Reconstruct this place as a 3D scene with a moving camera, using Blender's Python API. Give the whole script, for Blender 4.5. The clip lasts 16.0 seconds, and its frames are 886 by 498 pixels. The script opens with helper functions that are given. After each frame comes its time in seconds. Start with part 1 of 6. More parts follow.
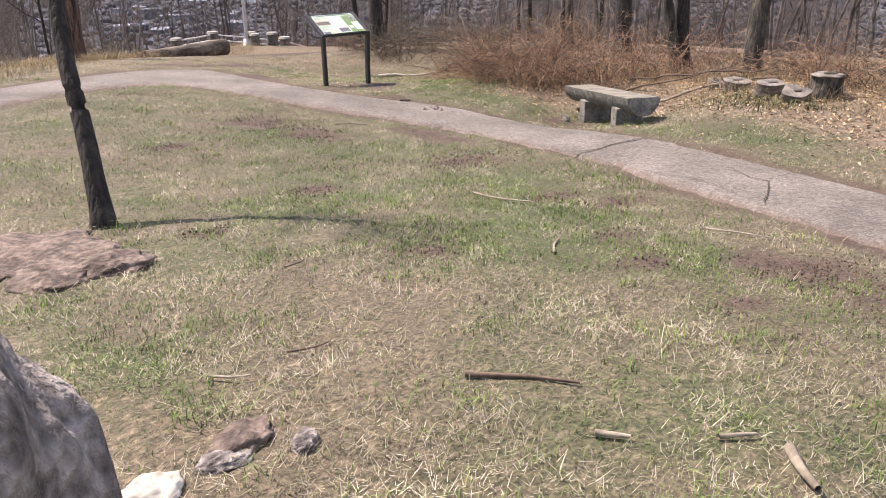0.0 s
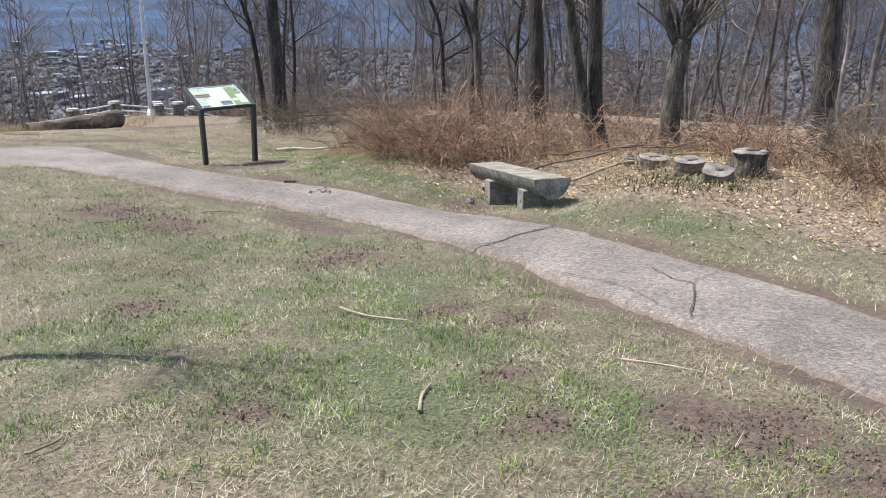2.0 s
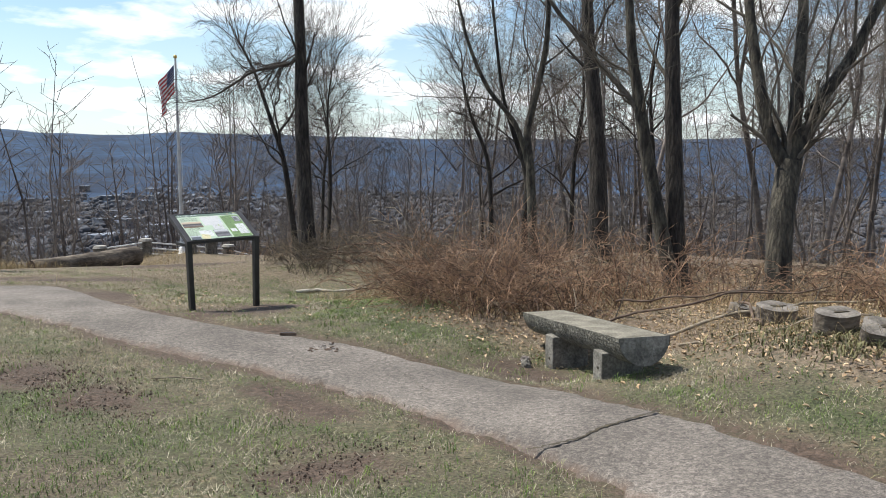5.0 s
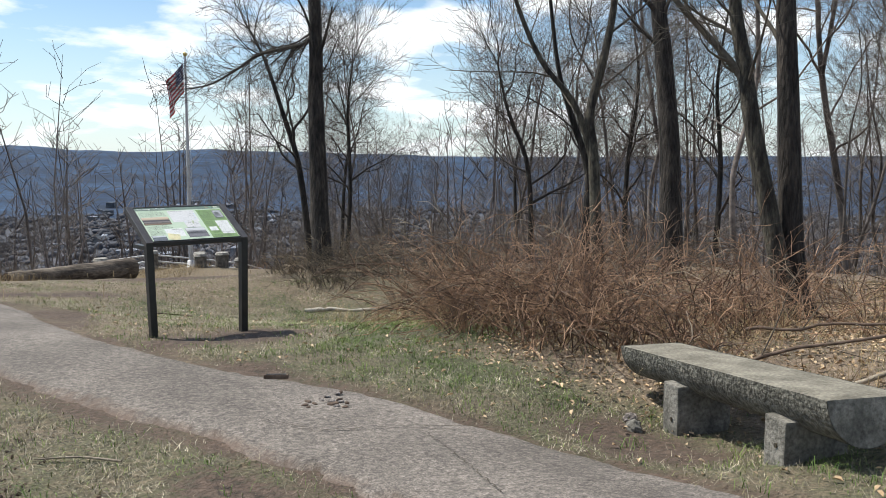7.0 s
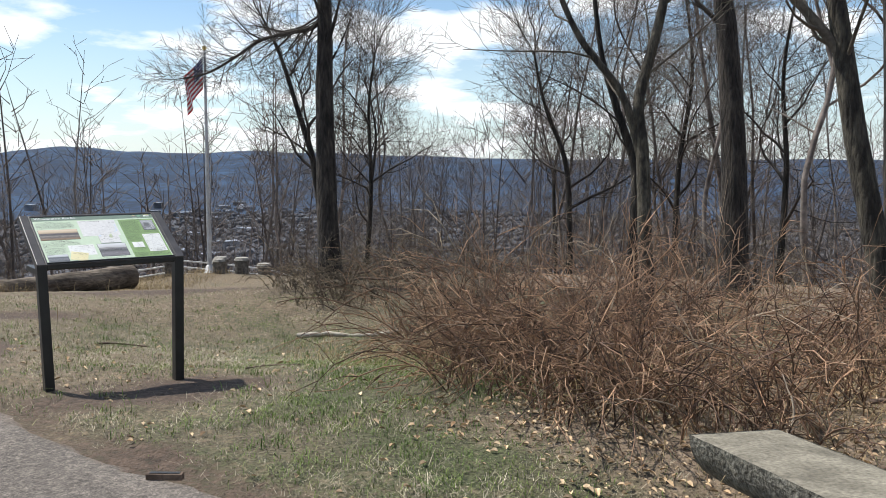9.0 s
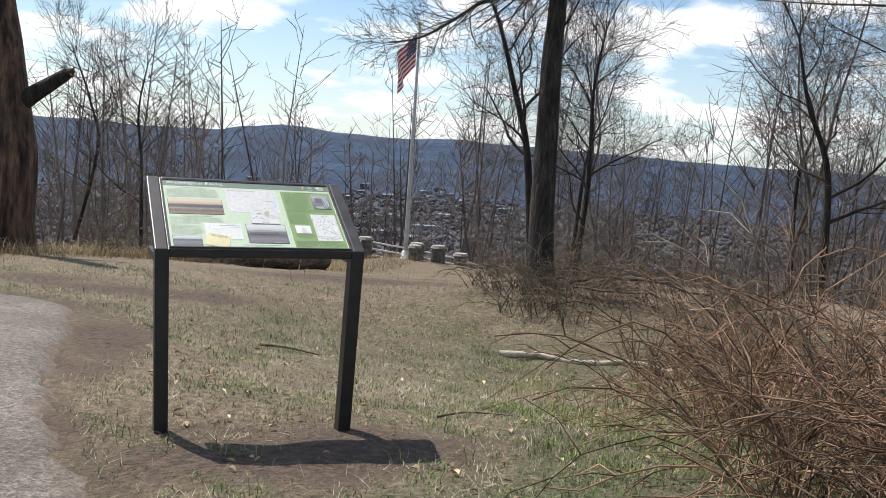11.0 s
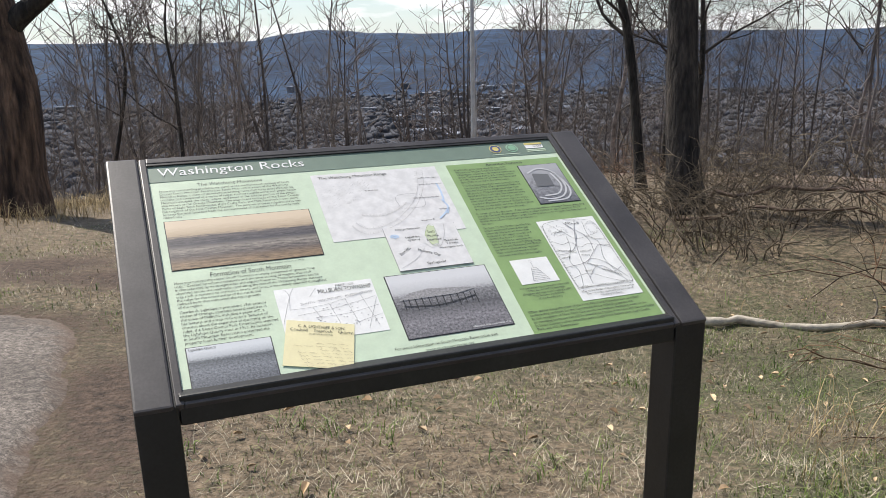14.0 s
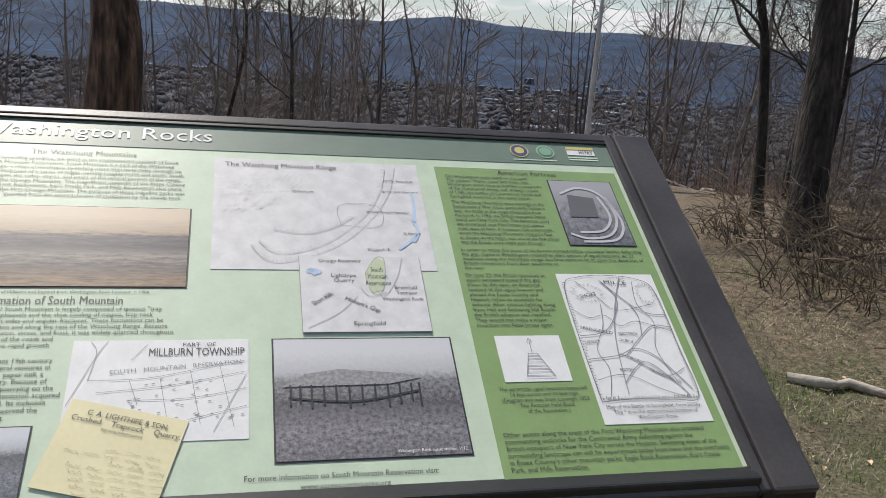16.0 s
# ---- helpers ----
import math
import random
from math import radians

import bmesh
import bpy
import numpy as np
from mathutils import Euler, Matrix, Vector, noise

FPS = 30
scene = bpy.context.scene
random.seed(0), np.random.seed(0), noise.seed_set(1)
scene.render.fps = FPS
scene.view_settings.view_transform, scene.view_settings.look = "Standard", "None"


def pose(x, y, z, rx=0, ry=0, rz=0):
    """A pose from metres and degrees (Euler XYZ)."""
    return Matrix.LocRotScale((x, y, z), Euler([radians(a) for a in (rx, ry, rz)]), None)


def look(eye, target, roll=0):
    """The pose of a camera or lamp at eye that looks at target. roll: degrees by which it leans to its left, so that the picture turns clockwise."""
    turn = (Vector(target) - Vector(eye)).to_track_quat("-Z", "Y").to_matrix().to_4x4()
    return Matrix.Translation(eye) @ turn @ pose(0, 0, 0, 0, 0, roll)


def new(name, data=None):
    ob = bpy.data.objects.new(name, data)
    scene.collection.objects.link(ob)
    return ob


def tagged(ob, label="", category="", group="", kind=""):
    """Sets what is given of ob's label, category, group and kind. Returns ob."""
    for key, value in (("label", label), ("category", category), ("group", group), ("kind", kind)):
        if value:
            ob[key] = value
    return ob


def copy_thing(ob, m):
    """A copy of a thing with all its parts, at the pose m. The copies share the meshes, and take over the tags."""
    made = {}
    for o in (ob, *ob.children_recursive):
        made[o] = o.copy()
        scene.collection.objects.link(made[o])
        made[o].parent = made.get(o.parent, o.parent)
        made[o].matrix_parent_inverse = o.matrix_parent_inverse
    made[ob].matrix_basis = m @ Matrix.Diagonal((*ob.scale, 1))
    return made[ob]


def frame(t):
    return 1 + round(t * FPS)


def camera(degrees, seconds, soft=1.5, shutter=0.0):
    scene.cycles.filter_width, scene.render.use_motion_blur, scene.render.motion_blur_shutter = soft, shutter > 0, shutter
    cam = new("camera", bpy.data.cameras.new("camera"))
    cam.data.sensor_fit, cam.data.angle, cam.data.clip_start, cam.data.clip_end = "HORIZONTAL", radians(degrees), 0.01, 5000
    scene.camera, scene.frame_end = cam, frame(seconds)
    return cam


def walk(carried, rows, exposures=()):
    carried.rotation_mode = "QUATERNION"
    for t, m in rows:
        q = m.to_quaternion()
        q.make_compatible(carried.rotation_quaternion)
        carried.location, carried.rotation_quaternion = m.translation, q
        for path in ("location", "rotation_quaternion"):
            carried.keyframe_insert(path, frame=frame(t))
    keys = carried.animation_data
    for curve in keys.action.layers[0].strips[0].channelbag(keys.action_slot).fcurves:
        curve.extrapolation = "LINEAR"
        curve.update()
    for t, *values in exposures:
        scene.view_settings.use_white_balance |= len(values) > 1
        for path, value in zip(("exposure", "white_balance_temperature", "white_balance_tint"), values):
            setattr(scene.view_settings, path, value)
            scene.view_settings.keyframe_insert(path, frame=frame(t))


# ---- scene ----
import collections

cam = camera(54.8, 16.0, soft=0.4)
# seconds, x, y, z, rx, ry, rz
ROWS = [
    (0.0, -8.465, -13.249, 2.800, 69.19, 0.27, -40.28),
    (0.5, -8.047, -12.995, 2.796, 69.40, 0.19, -41.18),
    (1.0, -7.723, -12.886, 2.796, 70.19, 0.15, -43.32),
    (1.5, -7.347, -12.612, 2.729, 71.49, -0.09, -44.79),
    (2.0, -7.019, -12.398, 2.714, 73.45, -0.10, -45.08),
    (2.5, -6.468, -11.978, 2.600, 75.74, -0.23, -45.10),
    (3.0, -6.145, -11.659, 2.546, 77.60, -0.19, -44.83),
    (3.5, -5.765, -11.318, 2.470, 79.16, -0.14, -44.32),
    (4.0, -5.395, -10.895, 2.426, 80.68, -0.15, -43.59),
    (4.2, -5.318, -10.822, 2.412, 81.26, -0.11, -43.25),
    (6.3, -3.666, -8.623, 1.765, 83.96, -0.05, -40.47),
    (6.5, -3.457, -8.336, 1.733, 84.03, -0.08, -40.44),
    (7.0, -3.089, -7.849, 1.736, 84.05, -0.04, -40.29),
    (7.5, -2.626, -7.472, 1.718, 84.04, -0.06, -39.99),
    (8.0, -2.176, -7.096, 1.697, 84.13, 0.09, -39.46),
    (8.2, -2.027, -6.976, 1.701, 84.13, 0.09, -39.13),
    (10.3, -0.622, -4.945, 1.530, 84.14, -3.59, -29.84),
    (10.5, -0.565, -4.690, 1.502, 84.00, -4.47, -27.81),
    (11.0, -0.494, -4.196, 1.519, 83.32, -3.94, -24.08),
    (11.5, -0.426, -3.647, 1.541, 81.87, -1.63, -22.40),
    (12.0, -0.405, -3.150, 1.540, 79.96, 0.65, -22.01),
    (12.5, -0.320, -2.618, 1.535, 78.50, 1.58, -21.98),
    (13.0, -0.254, -2.151, 1.524, 77.68, 1.65, -21.89),
    (13.5, -0.111, -1.648, 1.492, 77.02, 1.39, -21.76),
    (14.0, -0.064, -1.283, 1.489, 76.32, 1.23, -21.59),
    (14.5, 0.072, -1.062, 1.474, 75.91, -0.01, -21.11),
    (15.0, 0.215, -0.877, 1.463, 75.96, -2.25, -20.31),
    (15.3, 0.240, -0.804, 1.453, 75.84, -3.47, -19.32),
    (15.5, 0.266, -0.753, 1.425, 76.12, -4.15, -17.60),
    (16.0, 0.341, -0.732, 1.413, 75.63, -4.33, -13.17),
]
walk(cam, [(t, pose(x, y, z, rx, ry, rz)) for t, x, y, z, rx, ry, rz in ROWS],
     exposures=[(0.0, 0.87, 6950, 22), (0.5, 0.87, 6600, 18), (1.5, 0.88, 6250, 13), (3.5, 0.72, 6450, 11), (4.5, 0.42, 6500, 8), (6.3, 0.25, 6500, 7), (8.2, 0.23, 6500, 8), (10.3, 0.27, 6600, 9), (11.5, 0.2, 6700, 10), (12.8, 0.2, 6900, 11), (14.0, 0.15, 6700, 11), (15.0, -0.08, 6650, 12), (16.0, -0.27, 6650, 12)])

# ---- world and sun ----
SUN_AZ, SUN_EL = -24.3, 56.4
world = bpy.data.worlds.new("world")
scene.world = world
world.use_nodes = True
wn, wl = world.node_tree.nodes, world.node_tree.links
bg = wn["Background"]
bg.inputs["Strength"].default_value = 0.115
sky = wn.new("ShaderNodeTexSky")
sky.sky_type = "NISHITA"
sky.sun_disc = False
sky.sun_elevation, sky.sun_rotation = radians(SUN_EL), radians(SUN_AZ)
sky.air_density, sky.dust_density, sky.ozone_density = 1.0, 0.1, 3.0
# fair-weather cumulus: noise on a flat layer over the head
wc = wn.new("ShaderNodeTexCoord")
sep = wn.new("ShaderNodeSeparateXYZ")
wl.new(wc.outputs["Generated"], sep.inputs[0])
zmax = wn.new("ShaderNodeMath")
zmax.operation = "MAXIMUM"
zmax.inputs[1].default_value = 0.0
wl.new(sep.outputs["Z"], zmax.inputs[0])
zadd = wn.new("ShaderNodeMath")
zadd.operation = "ADD"
zadd.inputs[1].default_value = 0.2
wl.new(zmax.outputs[0], zadd.inputs[0])
cx, cy = wn.new("ShaderNodeMath"), wn.new("ShaderNodeMath")
for node, axis in ((cx, "X"), (cy, "Y")):
    node.operation = "DIVIDE"
    wl.new(sep.outputs[axis], node.inputs[0])
    wl.new(zadd.outputs[0], node.inputs[1])
comb = wn.new("ShaderNodeCombineXYZ")
wl.new(cx.outputs[0], comb.inputs[0])
wl.new(cy.outputs[0], comb.inputs[1])
cn = wn.new("ShaderNodeTexNoise")
cn.inputs["Scale"].default_value = 1.9
cn.inputs["Detail"].default_value = 7.0
cn.inputs["Roughness"].default_value = 0.52
wl.new(comb.outputs[0], cn.inputs["Vector"])
ramp = wn.new("ShaderNodeValToRGB")
ramp.color_ramp.elements[0].position, ramp.color_ramp.elements[1].position = 0.505, 0.605
wl.new(cn.outputs["Fac"], ramp.inputs["Fac"])
mixc = wn.new("ShaderNodeMixRGB")
mixc.inputs["Color2"].default_value = (9.0, 9.2, 9.5, 1)
wl.new(ramp.outputs["Color"], mixc.inputs["Fac"])
haze = wn.new("ShaderNodeMapRange")
haze.inputs["From Min"].default_value, haze.inputs["From Max"].default_value = 0.0, 0.17
haze.inputs["To Min"].default_value, haze.inputs["To Max"].default_value = 0.62, 0.0
wl.new(zmax.outputs[0], haze.inputs["Value"])
pale = wn.new("ShaderNodeMixRGB")
pale.inputs["Color2"].default_value = (5.4, 6.5, 7.6, 1)
wl.new(haze.outputs[0], pale.inputs["Fac"])
wl.new(sky.outputs["Color"], pale.inputs["Color1"])
wl.new(pale.outputs["Color"], mixc.inputs["Color1"])
wl.new(mixc.outputs["Color"], bg.inputs["Color"])

sun = new("sun", bpy.data.lights.new("sun", "SUN"))
sun.data.energy, sun.data.angle, sun.data.color = 5.0, radians(0.53), (1.0, 0.955, 0.88)
sun.matrix_world = look((-26, 57.6, 95), (0, 0, 0))

# ---- materials ----
def material(name, low, high, scale=8.0, rough=0.85, bump=0.3, bump_scale=40.0, metal=0.0, fine=0.35, stretch=(1, 1, 1), coat=0.0, island=0.0, piece=0.0, distance=0.01):
    """Two-scale procedural surface: broad mottling between two colours, fine grain, relief."""
    m = bpy.data.materials.new(name)
    m.use_nodes = True
    n, l = m.node_tree.nodes, m.node_tree.links
    b = n["Principled BSDF"]
    tc = n.new("ShaderNodeTexCoord")
    mp = n.new("ShaderNodeMapping")
    mp.inputs["Scale"].default_value = stretch
    l.new(tc.outputs["Object"], mp.inputs["Vector"])
    n1 = n.new("ShaderNodeTexNoise")
    n1.inputs["Scale"].default_value, n1.inputs["Detail"].default_value = scale, 6.0
    l.new(mp.outputs[0], n1.inputs["Vector"])
    n2 = n.new("ShaderNodeTexNoise")
    n2.inputs["Scale"].default_value, n2.inputs["Detail"].default_value = bump_scale, 5.0
    l.new(mp.outputs[0], n2.inputs["Vector"])
    rm = n.new("ShaderNodeValToRGB")
    rm.color_ramp.elements[0].position, rm.color_ramp.elements[1].position = 0.36, 0.64
    rm.color_ramp.elements[0].color, rm.color_ramp.elements[1].color = (*low, 1), (*high, 1)
    l.new(n1.outputs["Fac"], rm.inputs["Fac"])
    mul = n.new("ShaderNodeMixRGB")
    mul.blend_type = "MULTIPLY"
    mul.inputs["Fac"].default_value = fine
    gr = n.new("ShaderNodeMapRange")
    gr.inputs["From Min"].default_value, gr.inputs["From Max"].default_value = 0.3, 0.7
    gr.inputs["To Min"].default_value, gr.inputs["To Max"].default_value = 0.25, 1.5
    l.new(n2.outputs["Fac"], gr.inputs["Value"])
    l.new(rm.outputs["Color"], mul.inputs["Color1"])
    l.new(gr.outputs[0], mul.inputs["Color2"])
    last = mul.outputs["Color"]
    if island or piece:
        if island:
            src = n.new("ShaderNodeNewGeometry").outputs["Random Per Island"]
        else:
            src = n.new("ShaderNodeObjectInfo").outputs["Random"]
        vr = n.new("ShaderNodeMapRange")
        vr.inputs["To Min"].default_value, vr.inputs["To Max"].default_value = 1.0 - (island or piece), 1.0 + (island or piece)
        l.new(src, vr.inputs["Value"])
        m2 = n.new("ShaderNodeMixRGB")
        m2.blend_type = "MULTIPLY"
        m2.inputs["Fac"].default_value = 1.0
        l.new(last, m2.inputs["Color1"])
        l.new(vr.outputs[0], m2.inputs["Color2"])
        last = m2.outputs["Color"]
    l.new(last, b.inputs["Base Color"])
    b.inputs["Roughness"].default_value, b.inputs["Metallic"].default_value = rough, metal
    b.inputs["Coat Weight"].default_value = coat
    if bump:
        bp = n.new("ShaderNodeBump")
        bp.inputs["Strength"].default_value, bp.inputs["Distance"].default_value = bump, distance
        l.new(n2.outputs["Fac"], bp.inputs["Height"])
        l.new(bp.outputs[0], b.inputs["Normal"])
    return m


BARK = material("bark", (0.014, 0.011, 0.009), (0.062, 0.050, 0.041), 9, 0.95, 1.0, 30, stretch=(1, 1, 0.2), distance=0.045, fine=0.85)
BARK_PALE = material("pale_bark", (0.022, 0.018, 0.014), (0.100, 0.087, 0.064), 8, 0.93, 1.0, 30, stretch=(1, 1, 0.3), distance=0.035, fine=0.8)
BARK_DARK = material("dark_bark", (0.012, 0.010, 0.008), (0.045, 0.037, 0.030), 9, 0.95, 1.0, 28, stretch=(1, 1, 0.2), distance=0.045, fine=0.85)
TWIG = material("twig_bark", (0.022, 0.018, 0.015), (0.065, 0.052, 0.043), 4, 0.9, 0.0, 30)
TWIG_PALE = material("pale_twig_bark", (0.060, 0.050, 0.039), (0.16, 0.135, 0.105), 4, 0.9, 0.0, 30)
WOODS = material("woodland_bark", (0.078, 0.065, 0.057), (0.23, 0.195, 0.172), 3, 0.95, 0.0, 20, piece=0.45)
CANE = material("red_brown_canes", (0.085, 0.046, 0.030), (0.33, 0.205, 0.125), 2.5, 0.8, 0.0, 30, island=0.75)
CANE_GREY = material("grey_brown_brush", (0.070, 0.054, 0.038), (0.21, 0.165, 0.112), 2.5, 0.85, 0.0, 30, island=0.5)
DRY_STEM = material("dry_straw_stems", (0.21, 0.15, 0.075), (0.40, 0.31, 0.17), 1.5, 0.9, 0.0, 30, island=0.4)
SNAG = material("weathered_dead_wood", (0.020, 0.011, 0.008), (0.17, 0.105, 0.070), 7, 0.92, 1.0, 24, stretch=(1, 1, 0.16), distance=0.09, fine=0.9)
LOG = material("old_log_bark", (0.07, 0.053, 0.04), (0.22, 0.18, 0.14), 5, 0.92, 1.0, 22, stretch=(0.25, 1, 1), distance=0.02, fine=0.6)
CUT_WOOD = material("weathered_cut_wood", (0.085, 0.073, 0.062), (0.25, 0.222, 0.192), 6, 0.85, 0.5, 40, fine=0.5)
PALE_WOOD = material("bleached_branch_wood", (0.15, 0.12, 0.085), (0.36, 0.30, 0.225), 6, 0.85, 0.4, 50, stretch=(0.3, 1, 1))
DARK_STICK = material("dark_stick_wood", (0.075, 0.05, 0.035), (0.16, 0.11, 0.08), 9, 0.9, 0.4, 50)
CRACK = material("crack_dirt", (0.035, 0.028, 0.02), (0.08, 0.065, 0.04), 10, 0.95, 0.5, 60)
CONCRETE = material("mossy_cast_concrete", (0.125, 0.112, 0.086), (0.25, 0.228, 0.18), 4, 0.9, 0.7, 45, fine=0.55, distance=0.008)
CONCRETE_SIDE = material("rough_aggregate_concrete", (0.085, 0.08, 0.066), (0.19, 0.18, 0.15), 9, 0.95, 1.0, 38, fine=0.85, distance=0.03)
CONCRETE_LEG = material("pale_concrete_block", (0.12, 0.112, 0.095), (0.245, 0.228, 0.198), 7, 0.93, 0.9, 45, fine=0.6, distance=0.01)
ROCK = material("grey_traprock", (0.13, 0.11, 0.10), (0.33, 0.29, 0.265), 9, 0.95, 1.0, 24, fine=0.85, distance=0.06)
ROCK_RED = material("reddish_bedrock", (0.080, 0.056, 0.044), (0.20, 0.150, 0.120), 5, 0.92, 1.0, 18, fine=0.75, distance=0.05)
STONE_PALE = material("pale_field_stone", (0.38, 0.35, 0.29), (0.60, 0.56, 0.48), 5, 0.9, 0.6, 22, fine=0.4, distance=0.01)
LEAF = material("dry_oak_leaf", (0.30, 0.20, 0.11), (0.60, 0.46, 0.30), 6, 0.8, 0.2, 60, island=0.45)
IVY = material("green_ground_cover", (0.085, 0.09, 0.035), (0.19, 0.17, 0.075), 3, 0.7, 0.0, 40, island=0.4)
GRASS = material("spring_grass_blades", (0.26, 0.225, 0.12), (0.14, 0.18, 0.05), 0.9, 0.75, 0.0, 4, island=0.4, fine=0.3)
GREEN_GRASS = material("fresh_green_grass", (0.080, 0.145, 0.024), (0.19, 0.26, 0.055), 2, 0.7, 0.0, 8, island=0.35)
STRAW = material("dead_straw_grass", (0.20, 0.172, 0.122), (0.50, 0.445, 0.335), 2, 0.85, 0.0, 6, island=0.6)
FRAME = material("black_painted_frame", (0.012, 0.012, 0.012), (0.020, 0.019, 0.018), 14, 0.42, 0.12, 160, distance=0.001)
FRAME_TOP = material("dark_brown_painted_rail", (0.045, 0.041, 0.041), (0.070, 0.064, 0.064), 10, 0.38, 0.15, 220, fine=0.2, distance=0.001)
CHROME_EDGE = material("worn_metal_edge", (0.35, 0.35, 0.34), (0.5, 0.5, 0.49), 20, 0.35, 0.1, 80, metal=0.8)
STEEL_POLE = material("galvanised_pole", (0.42, 0.42, 0.43), (0.58, 0.58, 0.58), 3, 0.5, 0.05, 40, metal=0.3, fine=0.2)
RAIL_WHITE = material("white_painted_rail", (0.55, 0.55, 0.55), (0.78, 0.78, 0.77), 4, 0.6, 0.1, 60, fine=0.2)
POST_STONE = material("stone_post", (0.09, 0.08, 0.068), (0.20, 0.18, 0.155), 6, 0.95, 1.0, 14, fine=0.6, distance=0.04)
POST_CAP = material("pale_post_cap", (0.22, 0.205, 0.18), (0.38, 0.36, 0.325), 6, 0.9, 0.5, 20)
FLAG_RED = material("flag_red", (0.42, 0.035, 0.045), (0.52, 0.05, 0.06), 6, 0.75, 0.1, 300, fine=0.1)
FLAG_WHITE = material("flag_white", (0.74, 0.72, 0.70), (0.82, 0.80, 0.79), 6, 0.75, 0.1, 300, fine=0.1)
FLAG_BLUE = material("flag_blue", (0.025, 0.035, 0.11), (0.04, 0.05, 0.15), 6, 0.75, 0.1, 300, fine=0.1)
GOLD = material("gilded_ball", (0.55, 0.40, 0.12), (0.65, 0.5, 0.2), 5, 0.35, 0.0, 20, metal=0.9)
WALLS_TOWN = material("pale_far_walls", (0.11, 0.115, 0.13), (0.21, 0.215, 0.235), 0.05, 0.9, 0.0, 1, piece=0.5)
ROOF_TOWN = material("far_roof", (0.07, 0.08, 0.10), (0.24, 0.26, 0.30), 0.05, 0.9, 0.0, 1, piece=0.8)
GLASS_TOWN = material("far_dark_windows", (0.03, 0.035, 0.05), (0.05, 0.06, 0.08), 0.05, 0.3, 0.0, 1)


def printed(name, colour, vary=0.08, scale=30.0):
    """Ink on a laminated panel: matt print under a clear glossy skin."""
    low = tuple(c * (1 - vary) for c in colour)
    m = material(name, low, colour, scale, 0.5, 0.0, 200, fine=0.04, coat=0.8)
    m.node_tree.nodes["Principled BSDF"].inputs["Coat Roughness"].default_value = 0.2
    return m


INK_PALE = printed("pale_green_print", (0.56, 0.67, 0.50))
INK_GREEN = printed("mid_green_print", (0.235, 0.36, 0.13))
INK_HEAD = printed("dark_green_header_print", (0.155, 0.215, 0.16))
INK_WHITE = printed("white_print", (0.80, 0.80, 0.78))
INK_MAP = printed("pale_relief_map_print", (0.72, 0.71, 0.70), 0.14, 45.0)
INK_TEXT = printed("dark_text_ink", (0.045, 0.05, 0.04))
INK_YELLOW = printed("yellowed_paper_print", (0.78, 0.71, 0.42), 0.07, 18.0)
INK_LINE = printed("grey_map_line_ink", (0.30, 0.30, 0.31))
INK_BLUE = printed("pale_blue_water_print", (0.50, 0.62, 0.78))
INK_GOLD = printed("gold_seal_print", (0.62, 0.52, 0.16))
INK_NAVY = printed("navy_seal_print", (0.06, 0.08, 0.20))
INK_BLACK = printed("black_border_ink", (0.02, 0.02, 0.02))


def photograph(name, stops, grain=(60.0, 0.5), stretch=(1, 1, 1)):
    """A printed landscape photograph: tones from bottom to top, broken by grain."""
    m = printed(name, (0.5, 0.5, 0.5))
    n, l = m.node_tree.nodes, m.node_tree.links
    tc = n.new("ShaderNodeTexCoord")
    sp = n.new("ShaderNodeSeparateXYZ")
    l.new(tc.outputs["Generated"], sp.inputs[0])
    mp = n.new("ShaderNodeMapping")
    mp.inputs["Scale"].default_value = stretch
    l.new(tc.outputs["Generated"], mp.inputs["Vector"])
    nz = n.new("ShaderNodeTexNoise")
    nz.inputs["Scale"].default_value, nz.inputs["Detail"].default_value, nz.inputs["Roughness"].default_value = grain[0], 8.0, 0.75
    l.new(mp.outputs[0], nz.inputs["Vector"])
    sh = n.new("ShaderNodeMath")
    sh.operation = "MULTIPLY_ADD"
    sh.inputs[1].default_value = 0.24
    l.new(nz.outputs["Fac"], sh.inputs[0])
    l.new(sp.outputs["Y"], sh.inputs[2])
    rp = n.new("ShaderNodeValToRGB")
    rp.color_ramp.elements.remove(rp.color_ramp.elements[1])
    for i, (pos, col) in enumerate(stops):
        e = rp.color_ramp.elements[0] if i == 0 else rp.color_ramp.elements.new(pos)
        e.position, e.color = pos, (*col, 1)
    l.new(sh.outputs[0], rp.inputs["Fac"])
    gr = n.new("ShaderNodeMapRange")
    gr.inputs["From Min"].default_value, gr.inputs["From Max"].default_value = 0.3, 0.7
    gr.inputs["To Min"].default_value, gr.inputs["To Max"].default_value = 1 - grain[1], 1 + grain[1]
    l.new(nz.outputs["Fac"], gr.inputs["Value"])
    mx = n.new("ShaderNodeMixRGB")
    mx.blend_type = "MULTIPLY"
    band = n.new("ShaderNodeMapRange")
    band.inputs["From Min"].default_value, band.inputs["From Max"].default_value = 0.76, 0.70
    l.new(sh.outputs[0], band.inputs["Value"])
    l.new(band.outputs[0], mx.inputs["Fac"])
    l.new(rp.outputs["Color"], mx.inputs["Color1"])
    l.new(gr.outputs[0], mx.inputs["Color2"])
    l.new(mx.outputs["Color"], n["Principled BSDF"].inputs["Base Color"])
    return m


